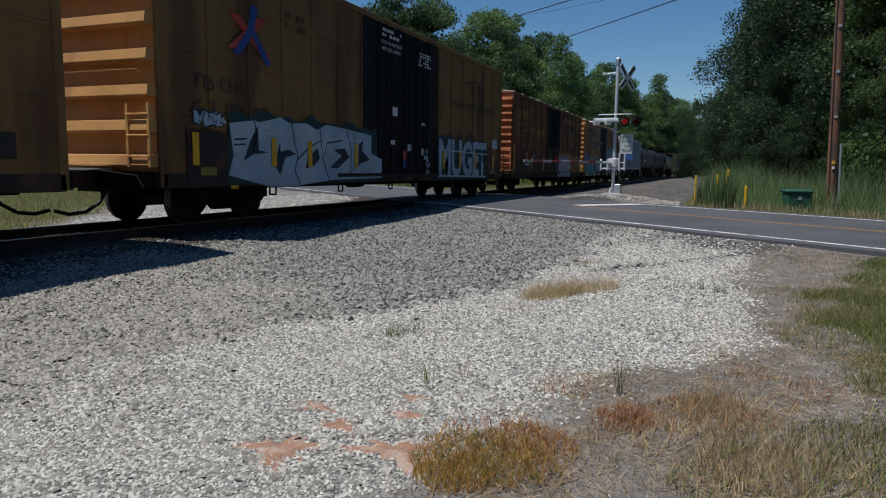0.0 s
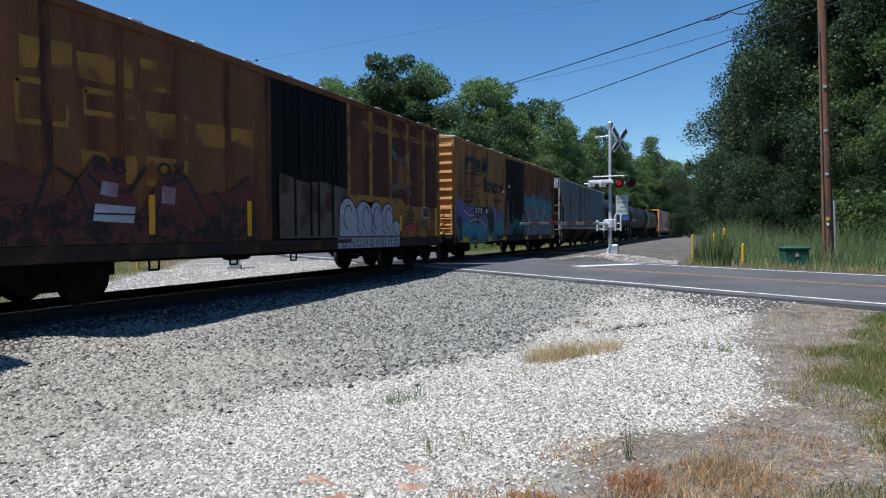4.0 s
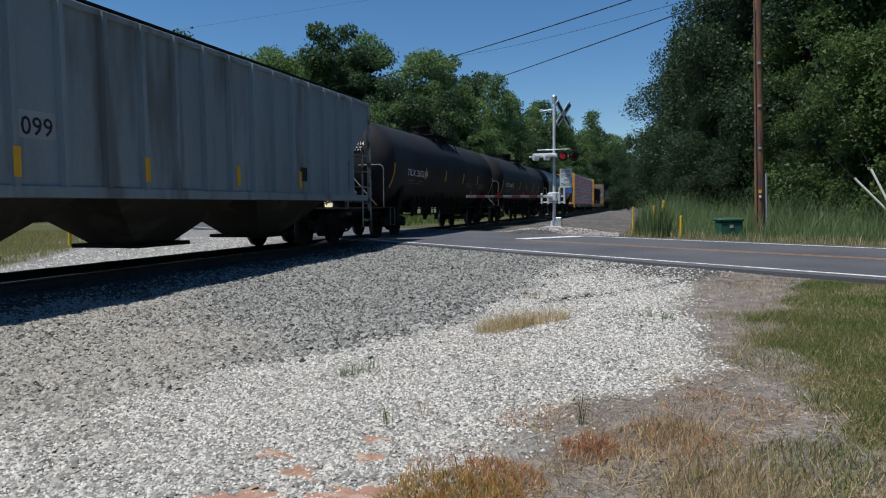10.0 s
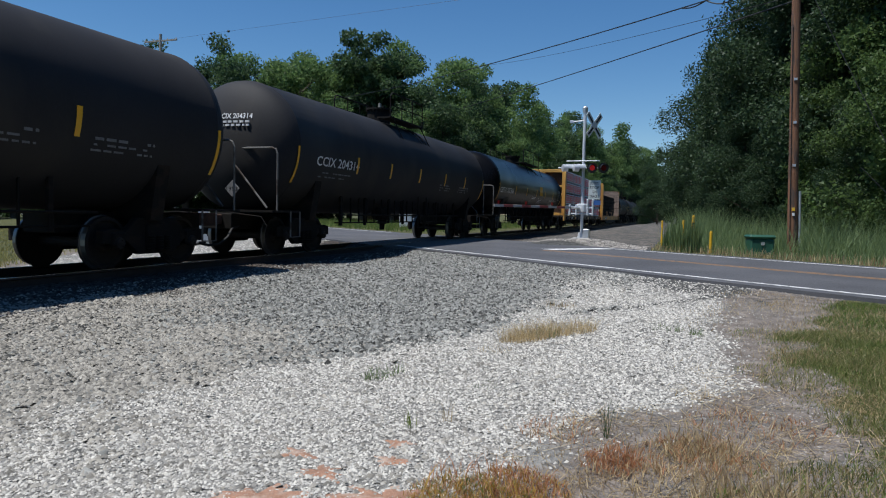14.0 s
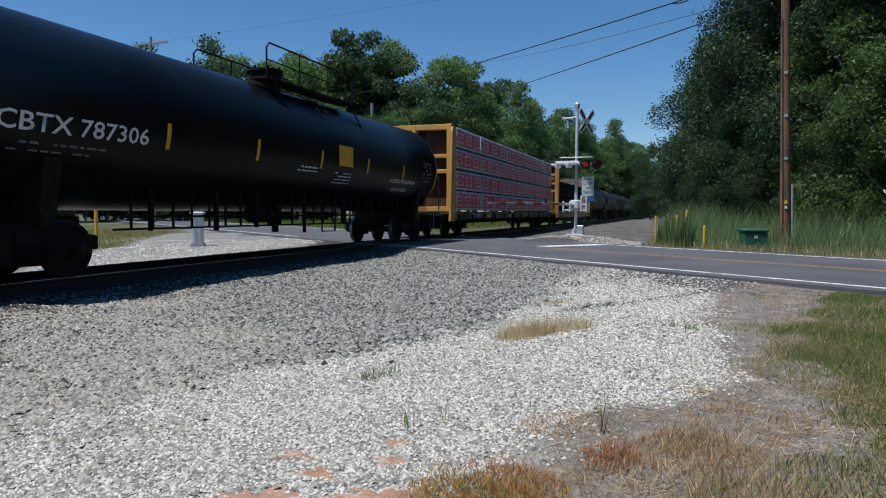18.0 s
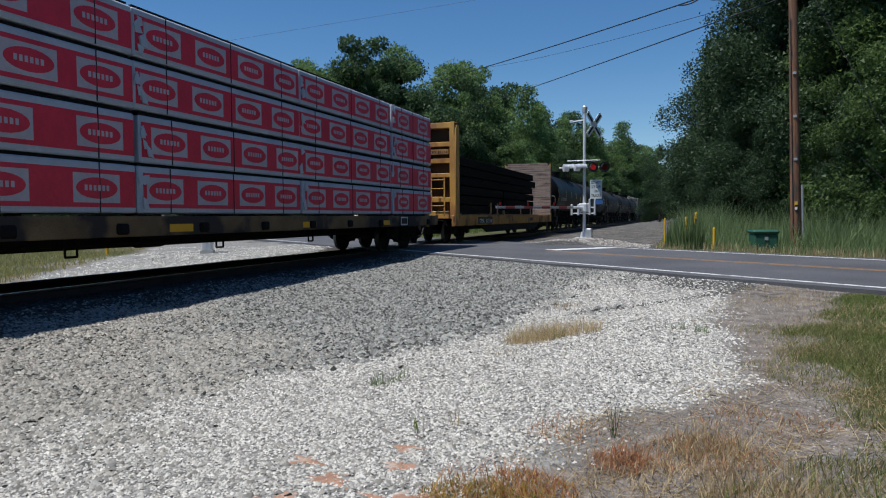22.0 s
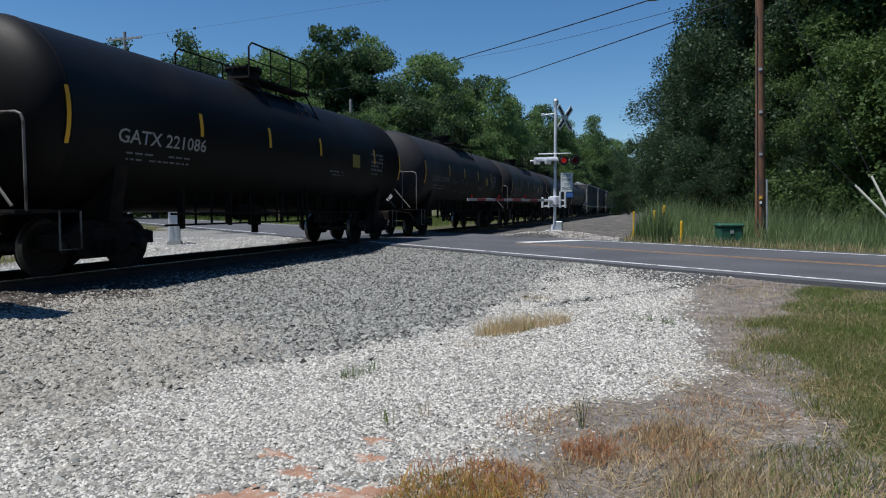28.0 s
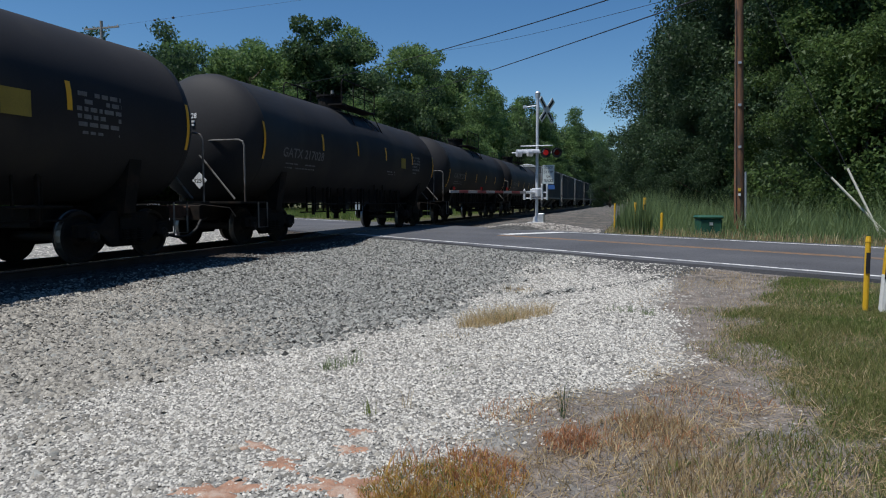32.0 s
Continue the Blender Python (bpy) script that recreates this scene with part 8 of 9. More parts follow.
feathery("ochre_weed", "ochre and rust-red dry weed clump", -0.95, 3.12, 2600, 0.3, 0.19, (M_OCHRE, M_RED, M_OCHRE, M_DRY, M_GRASS), 31)
feathery("red_weed", "rust-red dry weed clump", -0.78, 3.42, 800, 0.2, 0.16, (M_RED, M_RED, M_OCHRE), 32)
feathery("red_weed", "rust-red dry weed clump", -0.36, 3.92, 700, 0.17, 0.18, (M_RED, M_RED, M_DRY), 33, long=1.1)
feathery("dry_weed", "dry tan weed clump on dirt", 0.1, 4.1, 900, 0.3, 0.13, (M_DRY, M_DRY, M_RED), 34, leaf=0.05)
feathery("dry_weed", "dry tan weed clump on dirt", 0.5, 3.3, 1500, 0.45, 0.13, (M_DRY, M_DRY, M_GRASS), 35, leaf=0.05)
feathery("dry_weed", "sparse straw-coloured weeds on dirt", -0.05, 3.55, 520, 0.42, 0.10, (M_DRY,), 36, leaf=0.055)
feathery("dry_weed", "sparse straw-coloured weeds on dirt", 0.85, 3.75, 700, 0.4, 0.12, (M_DRY, M_DRY, M_GRASS), 37, leaf=0.055)
feathery("dry_weed", "sparse straw-coloured weeds on dirt", 0.45, 4.75, 420, 0.35, 0.08, (M_DRY, M_RED), 38, leaf=0.05)
feathery("dry_weed", "low straw-coloured weeds at the lawn edge", 0.78, 6.4, 260, 0.26, 0.06, (M_DRY, M_LAWN, M_LAWN), 39, leaf=0.045)
feathery("dry_weed", "low straw-coloured weeds at the lawn edge", 0.85, 7.95, 300, 0.3, 0.07, (M_DRY, M_LAWN, M_GRASS), 40, leaf=0.045)
tuft("red_weed", "rust-red dry weed clump", -0.95, 3.42, 160, 0.25, 0.04, 0.14, M_RED, 10, bend=0.9, long=1.4)
tuft("red_weed", "rust-red dry weed clump", -0.34, 3.95, 90, 0.12, 0.05, 0.18, M_RED, 11, bend=0.6)
tuft("ochre_weed", "ochre-yellow dry weed clump", -0.88, 3.2, 220, 0.3, 0.04, 0.17, M_OCHRE, 12, bend=0.9, long=1.3)
tuft("ochre_weed", "low ochre weed beside the red clump", -1.05, 2.95, 500, 0.2, 0.03, 0.14, M_OCHRE, 13, bend=0.9)
tuft("dark_weed", "tall dark weed stalk in the dirt", -0.43, 4.37, 14, 0.04, 0.12, 0.36, M_LEAF3, 14, bend=0.35, wide=0.0022)
tuft("dry_weed", "dry brown weed clump", 0.12, 4.2, 240, 0.22, 0.05, 0.22, M_DRY, 15, bend=0.7)
tuft("dry_weed", "dry brown weed clump", 0.35, 3.5, 420, 0.3, 0.05, 0.24, M_DRY, 16, bend=0.8)
tuft("dry_weed", "dry reddish weed clump", -0.75, 4.35, 160, 0.25, 0.02, 0.1, M_RED, 17, bend=0.9)
tuft("dry_weed", "straw-coloured grass clump at the lawn edge", 0.95, 7.0, 160, 0.3, 0.03, 0.1, M_DRY, 18, bend=1.0)
tuft("grass_clump", "green grass clump at the lawn edge", 0.85, 6.1, 260, 0.25, 0.02, 0.09, M_LAWN, 19, bend=1.0)
tuft("grass_clump", "green grass clump at the lawn edge", 1.2, 5.0, 420, 0.3, 0.02, 0.09, M_LAWN, 20, bend=1.0)
tuft("grass_clump", "green grass clump at the lawn edge", 0.8, 3.9, 420, 0.3, 0.03, 0.12, M_LAWN, 21, bend=0.8)
tuft("tall_weed", "tall green reeds beside the gas markers", 0.15, 23.9, 420, 0.4, 0.5, 1.5, M_TALL, 22, wide=0.014, bend=0.25)
tuft("tall_weed", "tall green reeds beside the gas markers", -0.3, 24.6, 260, 0.35, 0.4, 1.2, M_TALL, 23, wide=0.014, bend=0.25)
tuft("tall_weed", "green weeds at the foot of the pole", 3.2, 25.4, 300, 0.6, 0.3, 0.8, M_TALL, 24, wide=0.012, bend=0.4)


# ---- gravel ----
def stones(name, pts, sizes, r, mat, label):
    """Angular stones, half sunk, each turned its own way."""
    n = len(pts)
    base = np.array([(math.cos(k * 1.2566), math.sin(k * 1.2566), -0.35) for k in range(5)] + [(0, 0, 0.85)])
    faces = np.array([(k, (k + 1) % 5, 5) for k in range(5)])
    v = base[None] * r.uniform(0.65, 1.15, (n, 6, 1)) + r.normal(size=(n, 6, 3)) * 0.15
    v *= np.stack([np.ones(n), r.uniform(0.6, 1.0, n), r.uniform(0.4, 0.8, n)], 1)[:, None]
    ang = r.uniform(0, 6.283, n)
    tilt = r.normal(size=n) * 0.35
    ca, sa, ct, st = np.cos(ang), np.sin(ang), np.cos(tilt), np.sin(tilt)
    x, y, z = v[..., 0], v[..., 1], v[..., 2]
    y, z = y * ct[:, None] - z * st[:, None], y * st[:, None] + z * ct[:, None]
    x, y = x * ca[:, None] - y * sa[:, None], x * sa[:, None] + y * ca[:, None]
    v = np.stack([x, y, z], -1) * sizes[:, None, None] + pts[:, None]
    f = (faces[None] + (np.arange(n) * 6)[:, None, None]).reshape(-1, 3)
    return stuff(name, mesh_np(name, v.reshape(-1, 3), f, mat), label, "gravel")


def white_share(x, y):
    g, d, w = zones(x, y)
    return w * (1 - 0.95 * smooth01(0.2, 0.62, d)) * np.clip(1 - 2 * g, 0, 1)


def pure_white(x, y):
    """The white gravel's share, without the pale ballast's part in it."""
    p = 0.46 * pale_share(x, y)
    return np.clip((white_share(x, y) - p) / (1 - p), 0, 1)


def reach(x, y, a, b):
    """Denser near the viewer."""
    d = np.hypot(x, y)
    return np.clip((b - d) / (b - a), 0, 1)


clay_spots = ((-1.67, 3.85, 0.10), (-1.58, 3.55, 0.13), (-2.18, 3.48, 0.12), (-1.88, 3.25, 0.15), (-1.41, 3.08, 0.26), (-2.03, 2.86, 0.24))


def off_clay(x, y):
    k = np.ones_like(x)
    for a, b, s in clay_spots:
        k *= np.where(((x - a) / 1.5) ** 2 + (y - b) ** 2 > (s * (0.6 + 0.4 * np.sin(9 * x) * np.sin(11 * y))) ** 2, 1.0, 0.55)
    return k


def shoulder(x, y):
    g, d, w = zones(x, y)
    return (1 - pure_white(x, y)) * (g + d < 0.05) * (road_q(x, y) < 10.4) * (1 - 0.9 * bed_shade(x, y)) * (0.25 + 0.75 * reach(x, y, 5, 18))


p = scatter(520000, -7.5, 3.0, 1.7, 14.0, lambda x, y: np.maximum(0.92 * pure_white(x, y), 0.045 * (x > -7.2)) * (sum(zones(x, y)[:2]) < 0.62) * (0.2 + 0.8 * reach(x, y, 3, 12)) * off_clay(x, y) * (road_q(x, y) < 10.3), g_rng)
p[:, 2] += 0.004
stones("white_gravel", p, g_rng.uniform(0.008, 0.019, len(p)) * np.clip(0.72 + 0.06 * np.hypot(p[:, 0], p[:, 1]), 0.9, 1.5), g_rng, M_STONEW, "crushed white limestone gravel")
p = scatter(230000, -8.6, -0.8, 1.7, 20, lambda x, y: shoulder(x, y) * (0.05 + 0.95 * (1 - pale_share(x, y))), g_rng)
p[:, 2] += 0.006
stones("ballast", p, g_rng.uniform(0.016, 0.05, len(p)), g_rng, M_STONEG, "dark grey crushed track ballast")
p = scatter(230000, -8.6, -0.8, 1.7, 20, lambda x, y: np.maximum(shoulder(x, y) * (0.16 + 0.84 * pale_share(x, y)), 0.06 * pure_white(x, y)), g_rng)
p[:, 2] += 0.006
stones("pale_ballast", p, g_rng.uniform(0.012, 0.036, len(p)), g_rng, M_STONEL, "weathered pale grey track ballast")
# Darker stones laid out to where the train's shade falls.
p = scatter(46000, -12.6, -6.8, 2, 40, lambda x, y: (np.abs(road_q(x, y) - 14.1) > 3.9) * bed_shade(x, y), g_rng)
stones("track_ballast", p, g_rng.uniform(0.02, 0.05, len(p)), g_rng, M_STONEK, "dark rusty bed ballast, train shade put into its colour")
p = scatter(22000, -24, -12.4, 6, 24, lambda x, y: (road_q(x, y) < 10.2) * (x > -14.6 - 0.59 * (y - 10.8)) * np.clip(1.3 - np.hypot(x, y) / 40, 0.2, 1), g_rng)
stones("far_gravel", p, g_rng.uniform(0.02, 0.05, len(p)), g_rng, M_STONEW, "pale gravel beyond the track")
p = scatter(24000, -2.0, 2.6, 2.2, 12, lambda x, y: (zones(x, y)[1] > 0.25) * (0.15 + 0.6 * field(x, y, 2.3) + 0.5 * bare_tongue(x, y)) * (zones(x, y)[0] < 0.5), g_rng)
stones("loose_gravel", p, g_rng.uniform(0.004, 0.016, len(p)), g_rng, M_STONED, "loose small stones on dirt")
p = scatter(9000, -6.4, -1.2, 23, 28, lambda x, y: (road_q(x, y) > 17.8) * (road_q(x, y) < 20.2) * 1.0, g_rng)
p[:, 2] += 0.01
stones("mast_gravel", p, g_rng.uniform(0.02, 0.06, len(p)), g_rng, M_STONED, "pale gravel mound round the signal mast")

p = scatter(30000, -7.5, 1.5, -5, 1.8, lambda x, y: white_share(x, y) + 0.4 * (zones(x, y)[1] < 0.3), g_rng)
stones("near_gravel", p, g_rng.uniform(0.014, 0.032, len(p)), g_rng, M_STONEW, "pale gravel underfoot")
M_CLAY = material("red_clay", (0.33, 0.185, 0.12), 0.95, vary=0.3, scale=9, fine=60, bump=0.5, second=(0.42, 0.31, 0.24), stains=0.45)


def clay(x, y, s, seed):
    r = random.Random(seed)
    bm = bmesh.new()
    n = 40
    ring = []
    for k in range(n):
        a = 2 * math.pi * k / n
        d = s * (0.72 + 0.25 * math.sin(3 * a + seed) + 0.2 * math.sin(7 * a + 2 * seed)) * r.uniform(0.65, 1.25)
        px, py = x + 1.4 * d * math.cos(a), y + d * math.sin(a)
        ring.append(bm.verts.new((px, py, gz(px, py) - 0.006)))
    c = bm.verts.new((x, y, gz(x, y) + 0.010))
    inner = [bm.verts.new(((v.co.x + x) / 2, (v.co.y + y) / 2, gz((v.co.x + x) / 2, (v.co.y + y) / 2) + 0.009)) for v in ring]
    for k in range(n):
        bm.faces.new((ring[k], ring[(k + 1) % n], inner[(k + 1) % n], inner[k]))
        bm.faces.new((inner[k], inner[(k + 1) % n], c))
    ob = part("clay_patch", bm, M_CLAY, None, "bare patch of red clay in gravel", smooth=True)
    tagged(ob, "", "bare earth", "red clay patches", "structure")


for k, (a, b, s) in enumerate(clay_spots):
    clay(a, b, s, k)


# ---- the crossing signal ----
def crossing_signal():
    mx, my = -3.8, 27.0
    z0 = gz(mx, my)
    turn = math.degrees(math.atan2(ROAD_D.y, ROAD_D.x))
    e = thing("crossing_signal", "silver railway crossing signal with crossbuck, red lamps and lowered gate", "crossing signal", at=pose(mx, my, z0 - 0.02))
    part("foundation", boxed(-0.35, 0.35, -0.35, 0.35, -0.3, 0.1, bevel=0.03), M_CONC, e, "concrete foundation block")
    bm = bmesh.new()
    rod(bm, (0, 0, 0.08), (0, 0, 0.32), 0.17, 16, r2=0.12)
    part("base_casting", bm, M_ALU, e)
    part("junction_box", boxed(0.08, 0.32, -0.24, 0.04, 0.1, 0.45, bevel=0.02), M_STEEL, e, "grey junction box")
    bm = bmesh.new()
    rod(bm, (0, 0, 0.3), (0, 0, 5.05), 0.062, 16)
    part("mast", bm, M_ALU, e, "silver tubular mast")
    bm = bmesh.new()
    rod(bm, (0, 0, 5.0), (0, 0, 5.2), 0.09, 14, r2=0.11)
    rod(bm, (0, 0, 5.2), (0, 0, 5.27), 0.11, 14, r2=0.05)
    part("bell", bm, M_STEEL, e, "mast-top bell")
    bm = bmesh.new()
    rod(bm, (-0.5, 0, 4.66), (0, 0, 4.72), 0.025, 8)
    box(bm, -0.58, -0.44, -0.05, 0.05, 4.62, 4.72, bevel=0.01)
    part("bracket_arm", bm, M_STEEL, e)
    # crossbuck faces along the road
    buck = part("crossbuck_hub", boxed(-0.1, 0.1, -0.03, 0.03, -0.1, 0.1), M_STEEL, e)
    buck.matrix_basis = pose(0.33, -0.1, 4.5, 0, 0, 62)
    for a, y in ((45, -0.045), (-45, -0.07)):
        b = part("crossbuck_blade", boxed(-0.61, 0.61, -0.008, 0.008, -0.115, 0.115), M_WHITE, buck, "white crossbuck blade")
        b.matrix_basis = pose(0, y, 0, 0, a, 0)
        for k, x in enumerate((-0.42, 0.28)):
            part("lettering_bar", boxed(x - 0.14, x + 0.28, -0.014, -0.008, -0.04, 0.04), M_LETK_SIGN, b)
    # lamps
    arm = bmesh.new()
    rod(arm, (-1.0, 0, 2.86), (0.95, 0, 2.86), 0.03, 8)
    rod(arm, (-0.65, -0.12, 3.12), (0.62, -0.12, 3.12), 0.022, 8)
    part("lamp_arm", arm, M_STEEL, e, "horizontal lamp arm")
    for x, y, face, lit in ((0.36, -0.22, 200, True), (0.78, -0.1, 200, False), (-0.62, -0.2, 20, False), (-0.18, -0.24, 20, False)):
        lamp = part("lamp_housing", rod(bmesh.new(), (0, -0.02, 0), (0, 0.18, 0), 0.14, 18), M_BLACK if lit or x > 0 else M_ALU, e, "round lamp housing with hood")
        lamp.matrix_basis = pose(x, y, 2.84, 0, 0, 20 if face == 200 else 118)
        part("backing_disc", rod(bmesh.new(), (0, 0.0, 0), (0, 0.012, 0), 0.2 if x > 0 else 0.15, 24), M_BLACK if x > 0 else M_ALU, lamp)
        part("lens", rod(bmesh.new(), (0, -0.035, 0), (0, -0.02, 0), 0.105, 20), M_LAMPRED if lit else M_LENS, lamp, "lit red lens" if lit else "dark red lens")
        hood = bmesh.new()
        for k in range(9):
            a0, a1 = math.pi * k / 9, math.pi * (k + 1) / 9
            vs = [hood.verts.new(q) for q in ((0.15 * math.cos(a0), -0.02, 0.15 * math.sin(a0)), (0.15 * math.cos(a1), -0.02, 0.15 * math.sin(a1)), (0.15 * math.cos(a1), -0.28, 0.15 * math.sin(a1)), (0.15 * math.cos(a0), -0.28, 0.15 * math.sin(a0)))]
            hood.faces.new(vs)
        part("hood", hood, M_BLACK if x > 0 else M_ALU, lamp)
    # notice
    s = part("notice_board", boxed(0.24, 0.70, -0.15, -0.13, 1.62, 2.36), M_NOTICE, e, "pale notice board below the lamps")
    for k, t in enumerate(("DO NOT", "STOP", "ON", "TRACKS")):
        letters(s, t, 0.29 if len(t) > 2 else 0.39, 2.2 - 0.17 * k, -0.154, 0.15, M_LETK_SIGN, width=0.36 if len(t) > 2 else 0.16, end=True)
    part("lower_plate", boxed(0.42, 0.72, -0.15, -0.13, 1.40, 1.58), M_SIGNBLUE, e, "small blue plate")
    # gate machine and arm over the near lane
    m = part("gate_machine", boxed(-0.15, 0.17, -0.2, 0.2, 1.1, 1.45, bevel=0.04), M_ALU, e, "silver gate machine")
    m.rotation_euler = (0, 0, radians(turn + 90))
    for z in (1.05, 1.28):
        bm = bmesh.new()
        pipe(bm, [(-0.5, -0.1, z), (0.42, -0.1, z)], 0.025, 8)
        part("gate_bracket", bm, M_ALU, e)
    for x in (-0.48, -0.22, 0.22, 0.42):
        part("counterweight", boxed(x - 0.035, x + 0.035, -0.16, -0.02, 0.98, 1.62 if x > 0 else 1.4, bevel=0.015), M_ALU, e)
    d = Vector((-ROAD_N.x, -ROAD_N.y, 0))
    ga = part("gate_arm_root", rod(bmesh.new(), (0, 0, 1.28), tuple(d * 0.6 + Vector((0, 0, 1.28))), 0.05, 8), M_ALU, e)
    n, a0 = 9, 0.5
    for k in range(n):
        seg = 0.43
        p, q = d * (a0 + seg * k), d * (a0 + seg * (k + 1))
        bm = boxed(0, seg, -0.02, 0.02, -0.045, 0.045, bevel=0.006)
        o = part("gate_arm", bm, M_GATER if k % 2 else M_GATEW, e, "faded red and white striped gate arm")
        o.matrix_basis = Matrix.Translation((p.x, p.y, 1.28)) @ Matrix.Rotation(math.atan2(d.y, d.x), 4, "Z")
    for k in (2.5, 5.5, 8.5):
        p = d * (a0 + 0.43 * k)
        o = part("gate_lamp", rod(bmesh.new(), (0, 0, 1.34), (0, 0, 1.46), 0.045, 10), M_LENS, e)
        o.location = (p.x, p.y, 0)


M_LETK_SIGN = material("sign_black", (0.02, 0.02, 0.022), 0.6, vary=0.2)
M_NOTICE = material("notice_pale", (0.5, 0.55, 0.53), 0.5, vary=0.15)
M_SIGNBLUE = material("sign_blue", (0.03, 0.10, 0.30), 0.5, vary=0.15)
crossing_signal()


# ---- the pole, its wires and other things by the road ----
def utility_pole(x, y, h, label, arms=True, lean=0.0, radius=0.165, marker=False, reach=1.2, wood=None):
    wood = wood or M_POLE
    z = gz(x, y)
    e = thing("utility_pole", label, "utility pole", at=pose(x, y, z, 0, lean, 0))
    part("pole", rod(bmesh.new(), (0, 0, -0.3), (0, 0, h), radius, 18, r2=radius * 0.72), wood, e, "brown wooden pole", smooth=False)
    if arms:
        part("crossarm", boxed(-reach, reach, -0.06, 0.06, h - 0.7, h - 0.56), wood, e)
        for a in (-reach + 0.1, -reach * 0.42, reach * 0.42, reach - 0.1):
            bm = bmesh.new()
            rod(bm, (a, 0, h - 0.58), (a, 0, h - 0.4), 0.045, 8, r2=0.03)
            part("insulator", bm, M_CONC, e)
        bm = bmesh.new()
        pipe(bm, [(-0.7, 0.05, h - 0.62), (0, 0.12, h - 1.2), (0.7, 0.05, h - 0.62)], 0.018, 6)
        part("arm_brace", bm, M_STEEL, e)
    if marker:
        part("conduit", rod(bmesh.new(), (0.2, -0.02, 0), (0.2, -0.02, 2.1), 0.045, 10), M_STEEL, e, "grey conduit on the pole")
        part("tag", boxed(-0.05, 0.04, -0.19, -0.165, 1.45, 1.56), M_YELP, e, "small yellow tag")
        part("tag", boxed(-0.04, 0.03, -0.19, -0.165, 1.29, 1.38), M_WHITE, e)
        bm = bmesh.new()
        rod(bm, (-0.1, -0.16, 0.4), (-0.1, -0.13, 7.5), 0.012, 6)
        part("ground_wire", bm, M_WIRE, e)
        for z in (2.9, 4.3, 5.7):
            part("staple_plate", boxed(-0.05, 0.05, -0.17, -0.145, z, z + 0.08), M_STEEL, e)
    return e


PX, PY = 3.42, 24.9
utility_pole(PX, PY, 10.6, "tall brown wooden utility pole beside the road", lean=-1.6, marker=True)
fx, fy = polar(-25.1, 66)
utility_pole(fx, fy, 11.6, "grey wooden pole before the far trees", arms=False, radius=0.2, wood=M_POLEGREY)
lx, ly = polar(-42.3, 70)
utility_pole(lx, ly, 17.5, "grey wooden pole with crossarm beyond the train", radius=0.18, reach=1.9, wood=M_POLEGREY)


def wire(name, a, b, sag, r, label, n=24):
    a, b = Vector(a), Vector(b)
    pts = [a.lerp(b, k / n) - Vector((0, 0, sag * 4 * (k / n) * (1 - k / n))) for k in range(n + 1)]
    return tagged(part(name, pipe(bmesh.new(), pts, r, 5), M_WIRE, None, label), "", "cable", "overhead wires")


wire("overhead_wire", (3.17, 24.9, 9.62), (-38.06, 64.63, 13.31), 0.6, 0.026, "black overhead wire across the track")
wire("overhead_wire", (3.16, 24.9, 8.71), (-22.2, 66.39, 12.28), 0.1, 0.026, "black overhead cable across the track")
wire("overhead_wire", (2.96, 24.9, 8.83), (-19.55, 67.21, 16.77), 0.3, 0.011, "thin overhead wire across the track")
wire("overhead_wire", (3.17, 24.9, 9.62), (17, 9, 10.2), 0.4, 0.026, "black overhead wire along the road")
wire("overhead_wire", (3.16, 24.9, 8.71), (17, 9, 9.3), 0.3, 0.026, "black overhead cable along the road")


def slack_loop():
    a, b = Vector((3.17, 24.9, 9.62)), Vector((-38.06, 64.63, 13.31))
    pts = []
    for k in range(13):
        u = 0.035 + 0.052 * k / 12
        p = a.lerp(b, u) - Vector((0, 0, 2.4 * u * (1 - u)))
        drop = 0.30 * math.sin(math.pi * min(1, k / 7)) if k <= 7 else 0.10 * math.sin(math.pi * (k - 7) / 5)
        pts.append(p - Vector((0, 0, drop)))
    tagged(part("cable_loop", pipe(bmesh.new(), pts, 0.024, 6), M_WIRE, None, "slack loop of cable on the overhead wire"), "", "cable")


slack_loop()
m1, m2 = (Vector((*polar(yaw, d), 1.5 + d * math.tan(radians(el)))) for yaw, el, d in ((-38.6, 13.6, 66), (-37.3, 13.9, 64)))
wire("overhead_wire", m1 - (m2 - m1) * 3, m2 + (m2 - m1) * 14, 0.0, 0.008, "thin far wire with dark markers")
for m in (m1, m2):
    g = lathe(bmesh.new(), [(-0.12, 0.03), (-0.08, 0.1), (0.08, 0.1), (0.12, 0.03)], 10)
    o = part("wire_marker", g, M_BLACK, None, "small dark marker on the wire", smooth=True)
    o.location = m
    tagged(o, "", "wire marker", "markers on the far wire")


def guy(top, foot, guard, label):
    e = thing("guy_wire", label, "guy wire", "guy wires of the pole")
    top, foot = Vector(top), Vector(foot)
    part("wire", rod(bmesh.new(), top, foot, 0.011, 6), M_WIRE, e)
    q = foot.lerp(top, guard / (top - foot).length)
    part("guard_tube", rod(bmesh.new(), foot, q, 0.035, 8), M_GUARD, e, "pale plastic guy guard")


M_GUARD = material("guard_plastic", (0.62, 0.60, 0.5), 0.5, vary=0.15)
guy((3.3, 24.9, 9.6), (7.0, 22.6, gz(7.0, 22.6)), 2.3, "steel guy wire with a pale guard tube")
guy((5.0, 23.6, 3.2), (7.3, 22.9, gz(7.3, 22.9)), 2.4, "steel guy wire with a pale guard tube")


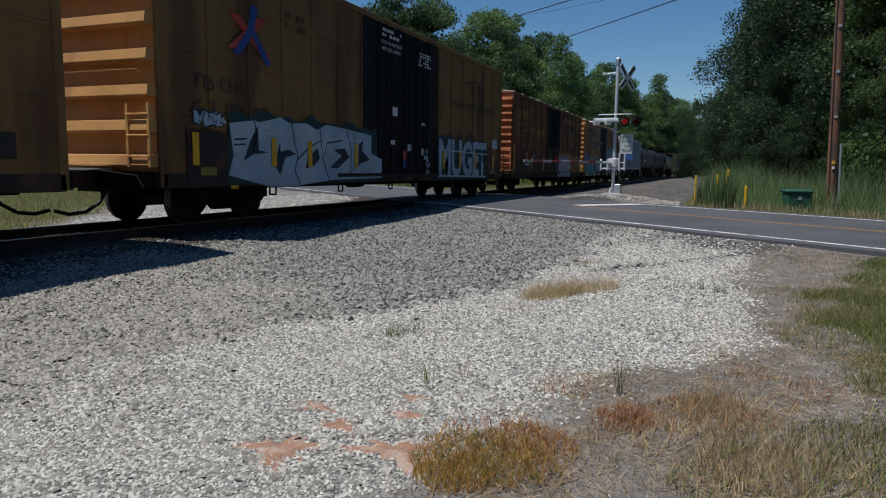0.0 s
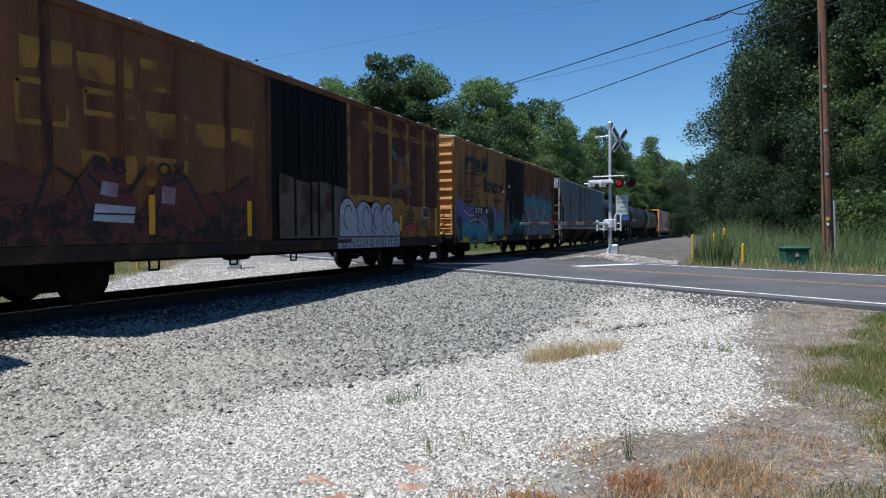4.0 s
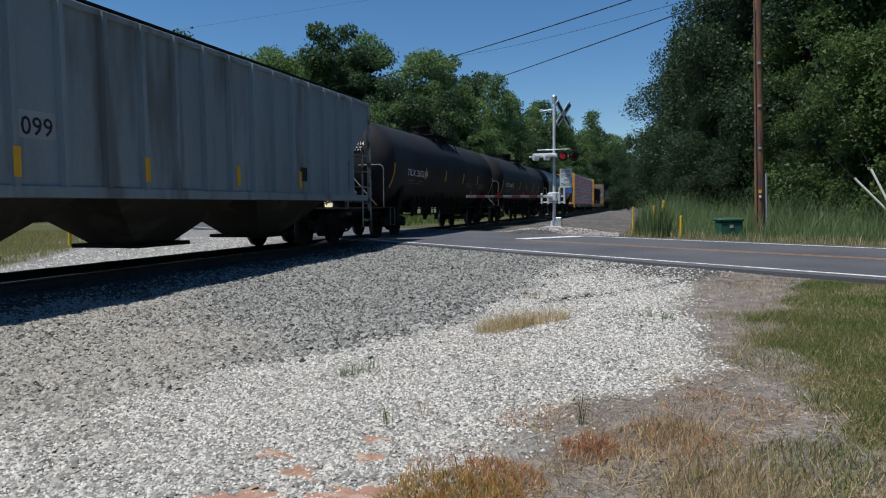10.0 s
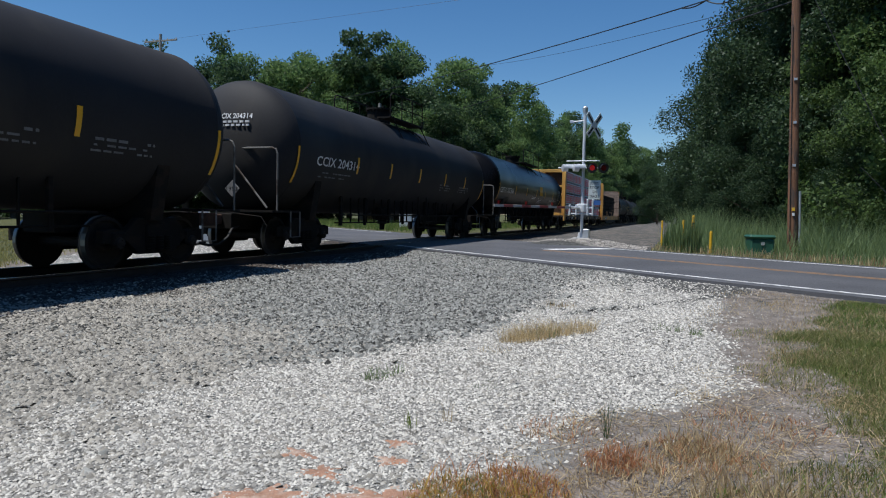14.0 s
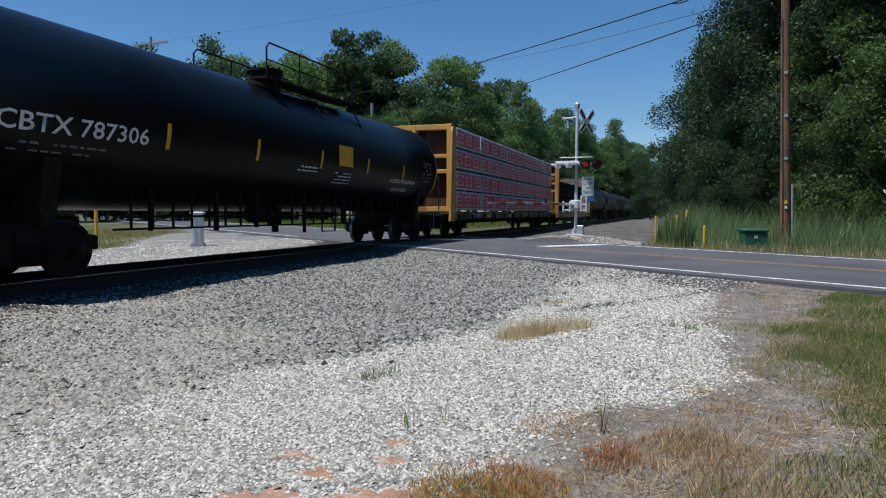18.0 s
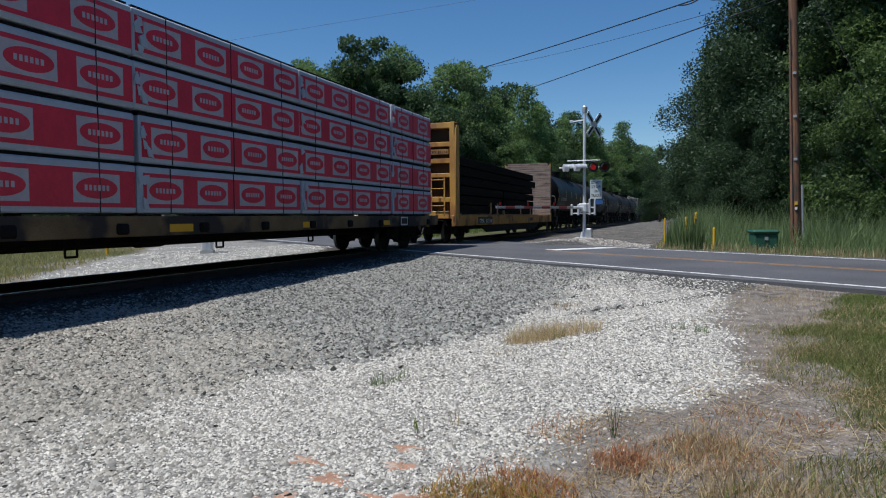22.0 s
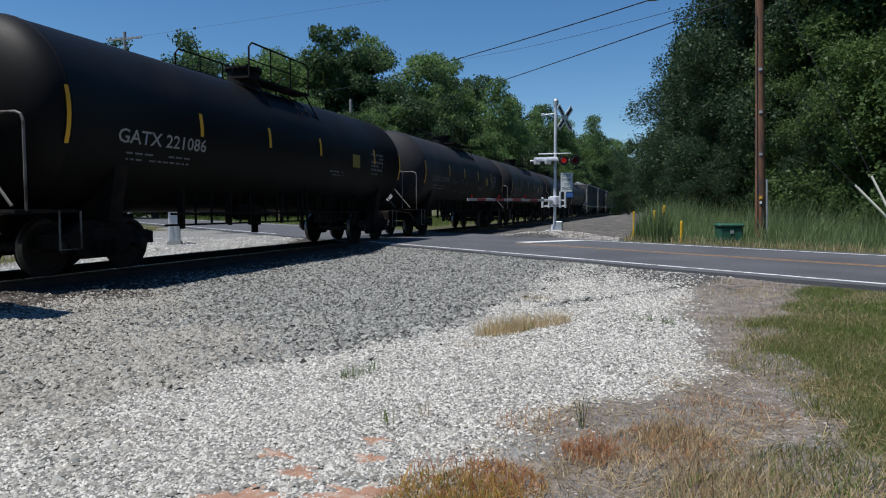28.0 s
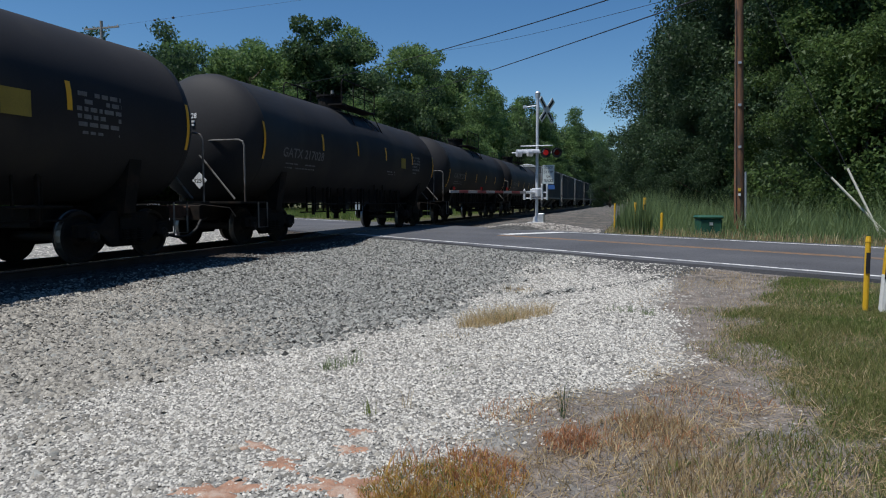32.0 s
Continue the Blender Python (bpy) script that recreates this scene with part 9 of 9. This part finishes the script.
def utility_box():
    x, y = 2.3, 23.6
    e = thing("utility_box", "dark green telecom pedestal in the grass", "utility box", at=pose(x, y, gz(x, y), 0, 0, 12))
    part("body", boxed(-0.36, 0.36, -0.3, 0.3, -0.02, 0.5, bevel=0.04), M_GREENB, e)
    part("lid", boxed(-0.4, 0.4, -0.34, 0.34, 0.5, 0.62, bevel=0.05), M_GREENB, e, "rounded green lid")
    part("latch", boxed(-0.05, 0.05, -0.33, -0.3, 0.3, 0.4), M_STEEL, e)


utility_box()


def marker_post(x, y, h, label, flat_face=True, lean=0.0, r=0.05, white=0.0):
    e = thing("marker_post", label, "marker post", "yellow line markers", at=pose(x, y, gz(x, y), lean, lean * 0.6, 0))
    part("post", rod(bmesh.new(), (0, 0, white - 0.05 if white else -0.1), (0, 0, h), r, 10), M_YELP, e, "yellow plastic tube")
    if white:
        part("base_tube", rod(bmesh.new(), (0, 0, -0.1), (0, 0, white), r * 1.05, 10), M_WHITE, e, "white lower tube")
    part("cap", rod(bmesh.new(), (0, 0, h), (0, 0, h + 0.06), r * 1.12, 10, r2=r * 0.8), M_YELP, e)
    if flat_face:
        part("notice", boxed(-r * 0.7, r * 0.7, -r - 0.006, -r + 0.004, h * 0.55, h * 0.85), M_LETK_SIGN, e)


marker_post(2.42, 8.25, 0.76, "yellow pipeline marker post at the verge", r=0.028, white=0.0)
marker_post(2.56, 8.15, 0.68, "yellow pipeline marker with a white base", r=0.045, lean=3, white=0.42)
marker_post(0.0, 23.9, 1.0, "yellow gas marker post in the reeds", r=0.045, flat_face=False)
marker_post(0.3, 24.1, 1.15, "yellow gas marker post in the reeds", r=0.05)
marker_post(0.85, 23.6, 0.65, "short yellow marker post in the grass", r=0.045, flat_face=False)
marker_post(-0.75, 26.4, 0.95, "thin yellow marker post by the lane", r=0.035, flat_face=False)
marker_post(-21.6, 20.6, 1.4, "yellow marker post in dry grass", r=0.06, flat_face=False)


def cabinet(x, y, w, d, h, label, turn):
    e = thing("signal_cabinet", label, "signal cabinet", at=pose(x, y, gz(x, y), 0, 0, turn))
    part("plinth", boxed(-w / 2 - 0.05, w / 2 + 0.05, -d / 2 - 0.05, d / 2 + 0.05, -0.1, 0.12), M_CONC, e)
    part("body", boxed(-w / 2, w / 2, -d / 2, d / 2, 0.12, h, bevel=0.02), M_ALU, e)
    for s in (-1, 1):
        dr = part("door", boxed(s * 0.02, s * (w / 2 - 0.05), -d / 2 - 0.02, -d / 2, 0.2, h - 0.1, bevel=0.008), M_ALU, e)
        part("handle", boxed(s * 0.08, s * 0.12, -d / 2 - 0.05, -d / 2 - 0.02, h * 0.5, h * 0.6), M_STEEL, dr)
    part("roof", boxed(-w / 2 - 0.06, w / 2 + 0.06, -d / 2 - 0.06, d / 2 + 0.06, h, h + 0.06, bevel=0.02), M_ALU, e)


cabinet(-17.5, 42.7, 1.6, 1.0, 1.9, "silver signal cabinet beyond the track", 20)
# A slim cabinet stands in for the foot of a far-side signal mast.
cabinet(-16.6, 20.4, 0.36, 0.36, 1.2, "small grey signal mast base beyond the track", 30)


# ---- what moves ----
def motions():
    for ob, at in moving:
        walk(ob, [(t, pose(TRACK_X, at - ROLLED[t], RAIL_Z)) for t in range(33)])
    steps = [k / 10 for k in range(321)]
    gone = np.interp(steps, range(33), ROLLED)
    turns = [math.degrees(d / WHEEL_R) for d in gone]
    for ob, y in rolling:
        walk(ob, [(t, pose(0, y, WHEEL_R, a)) for t, a in zip(steps, turns)])


motions()
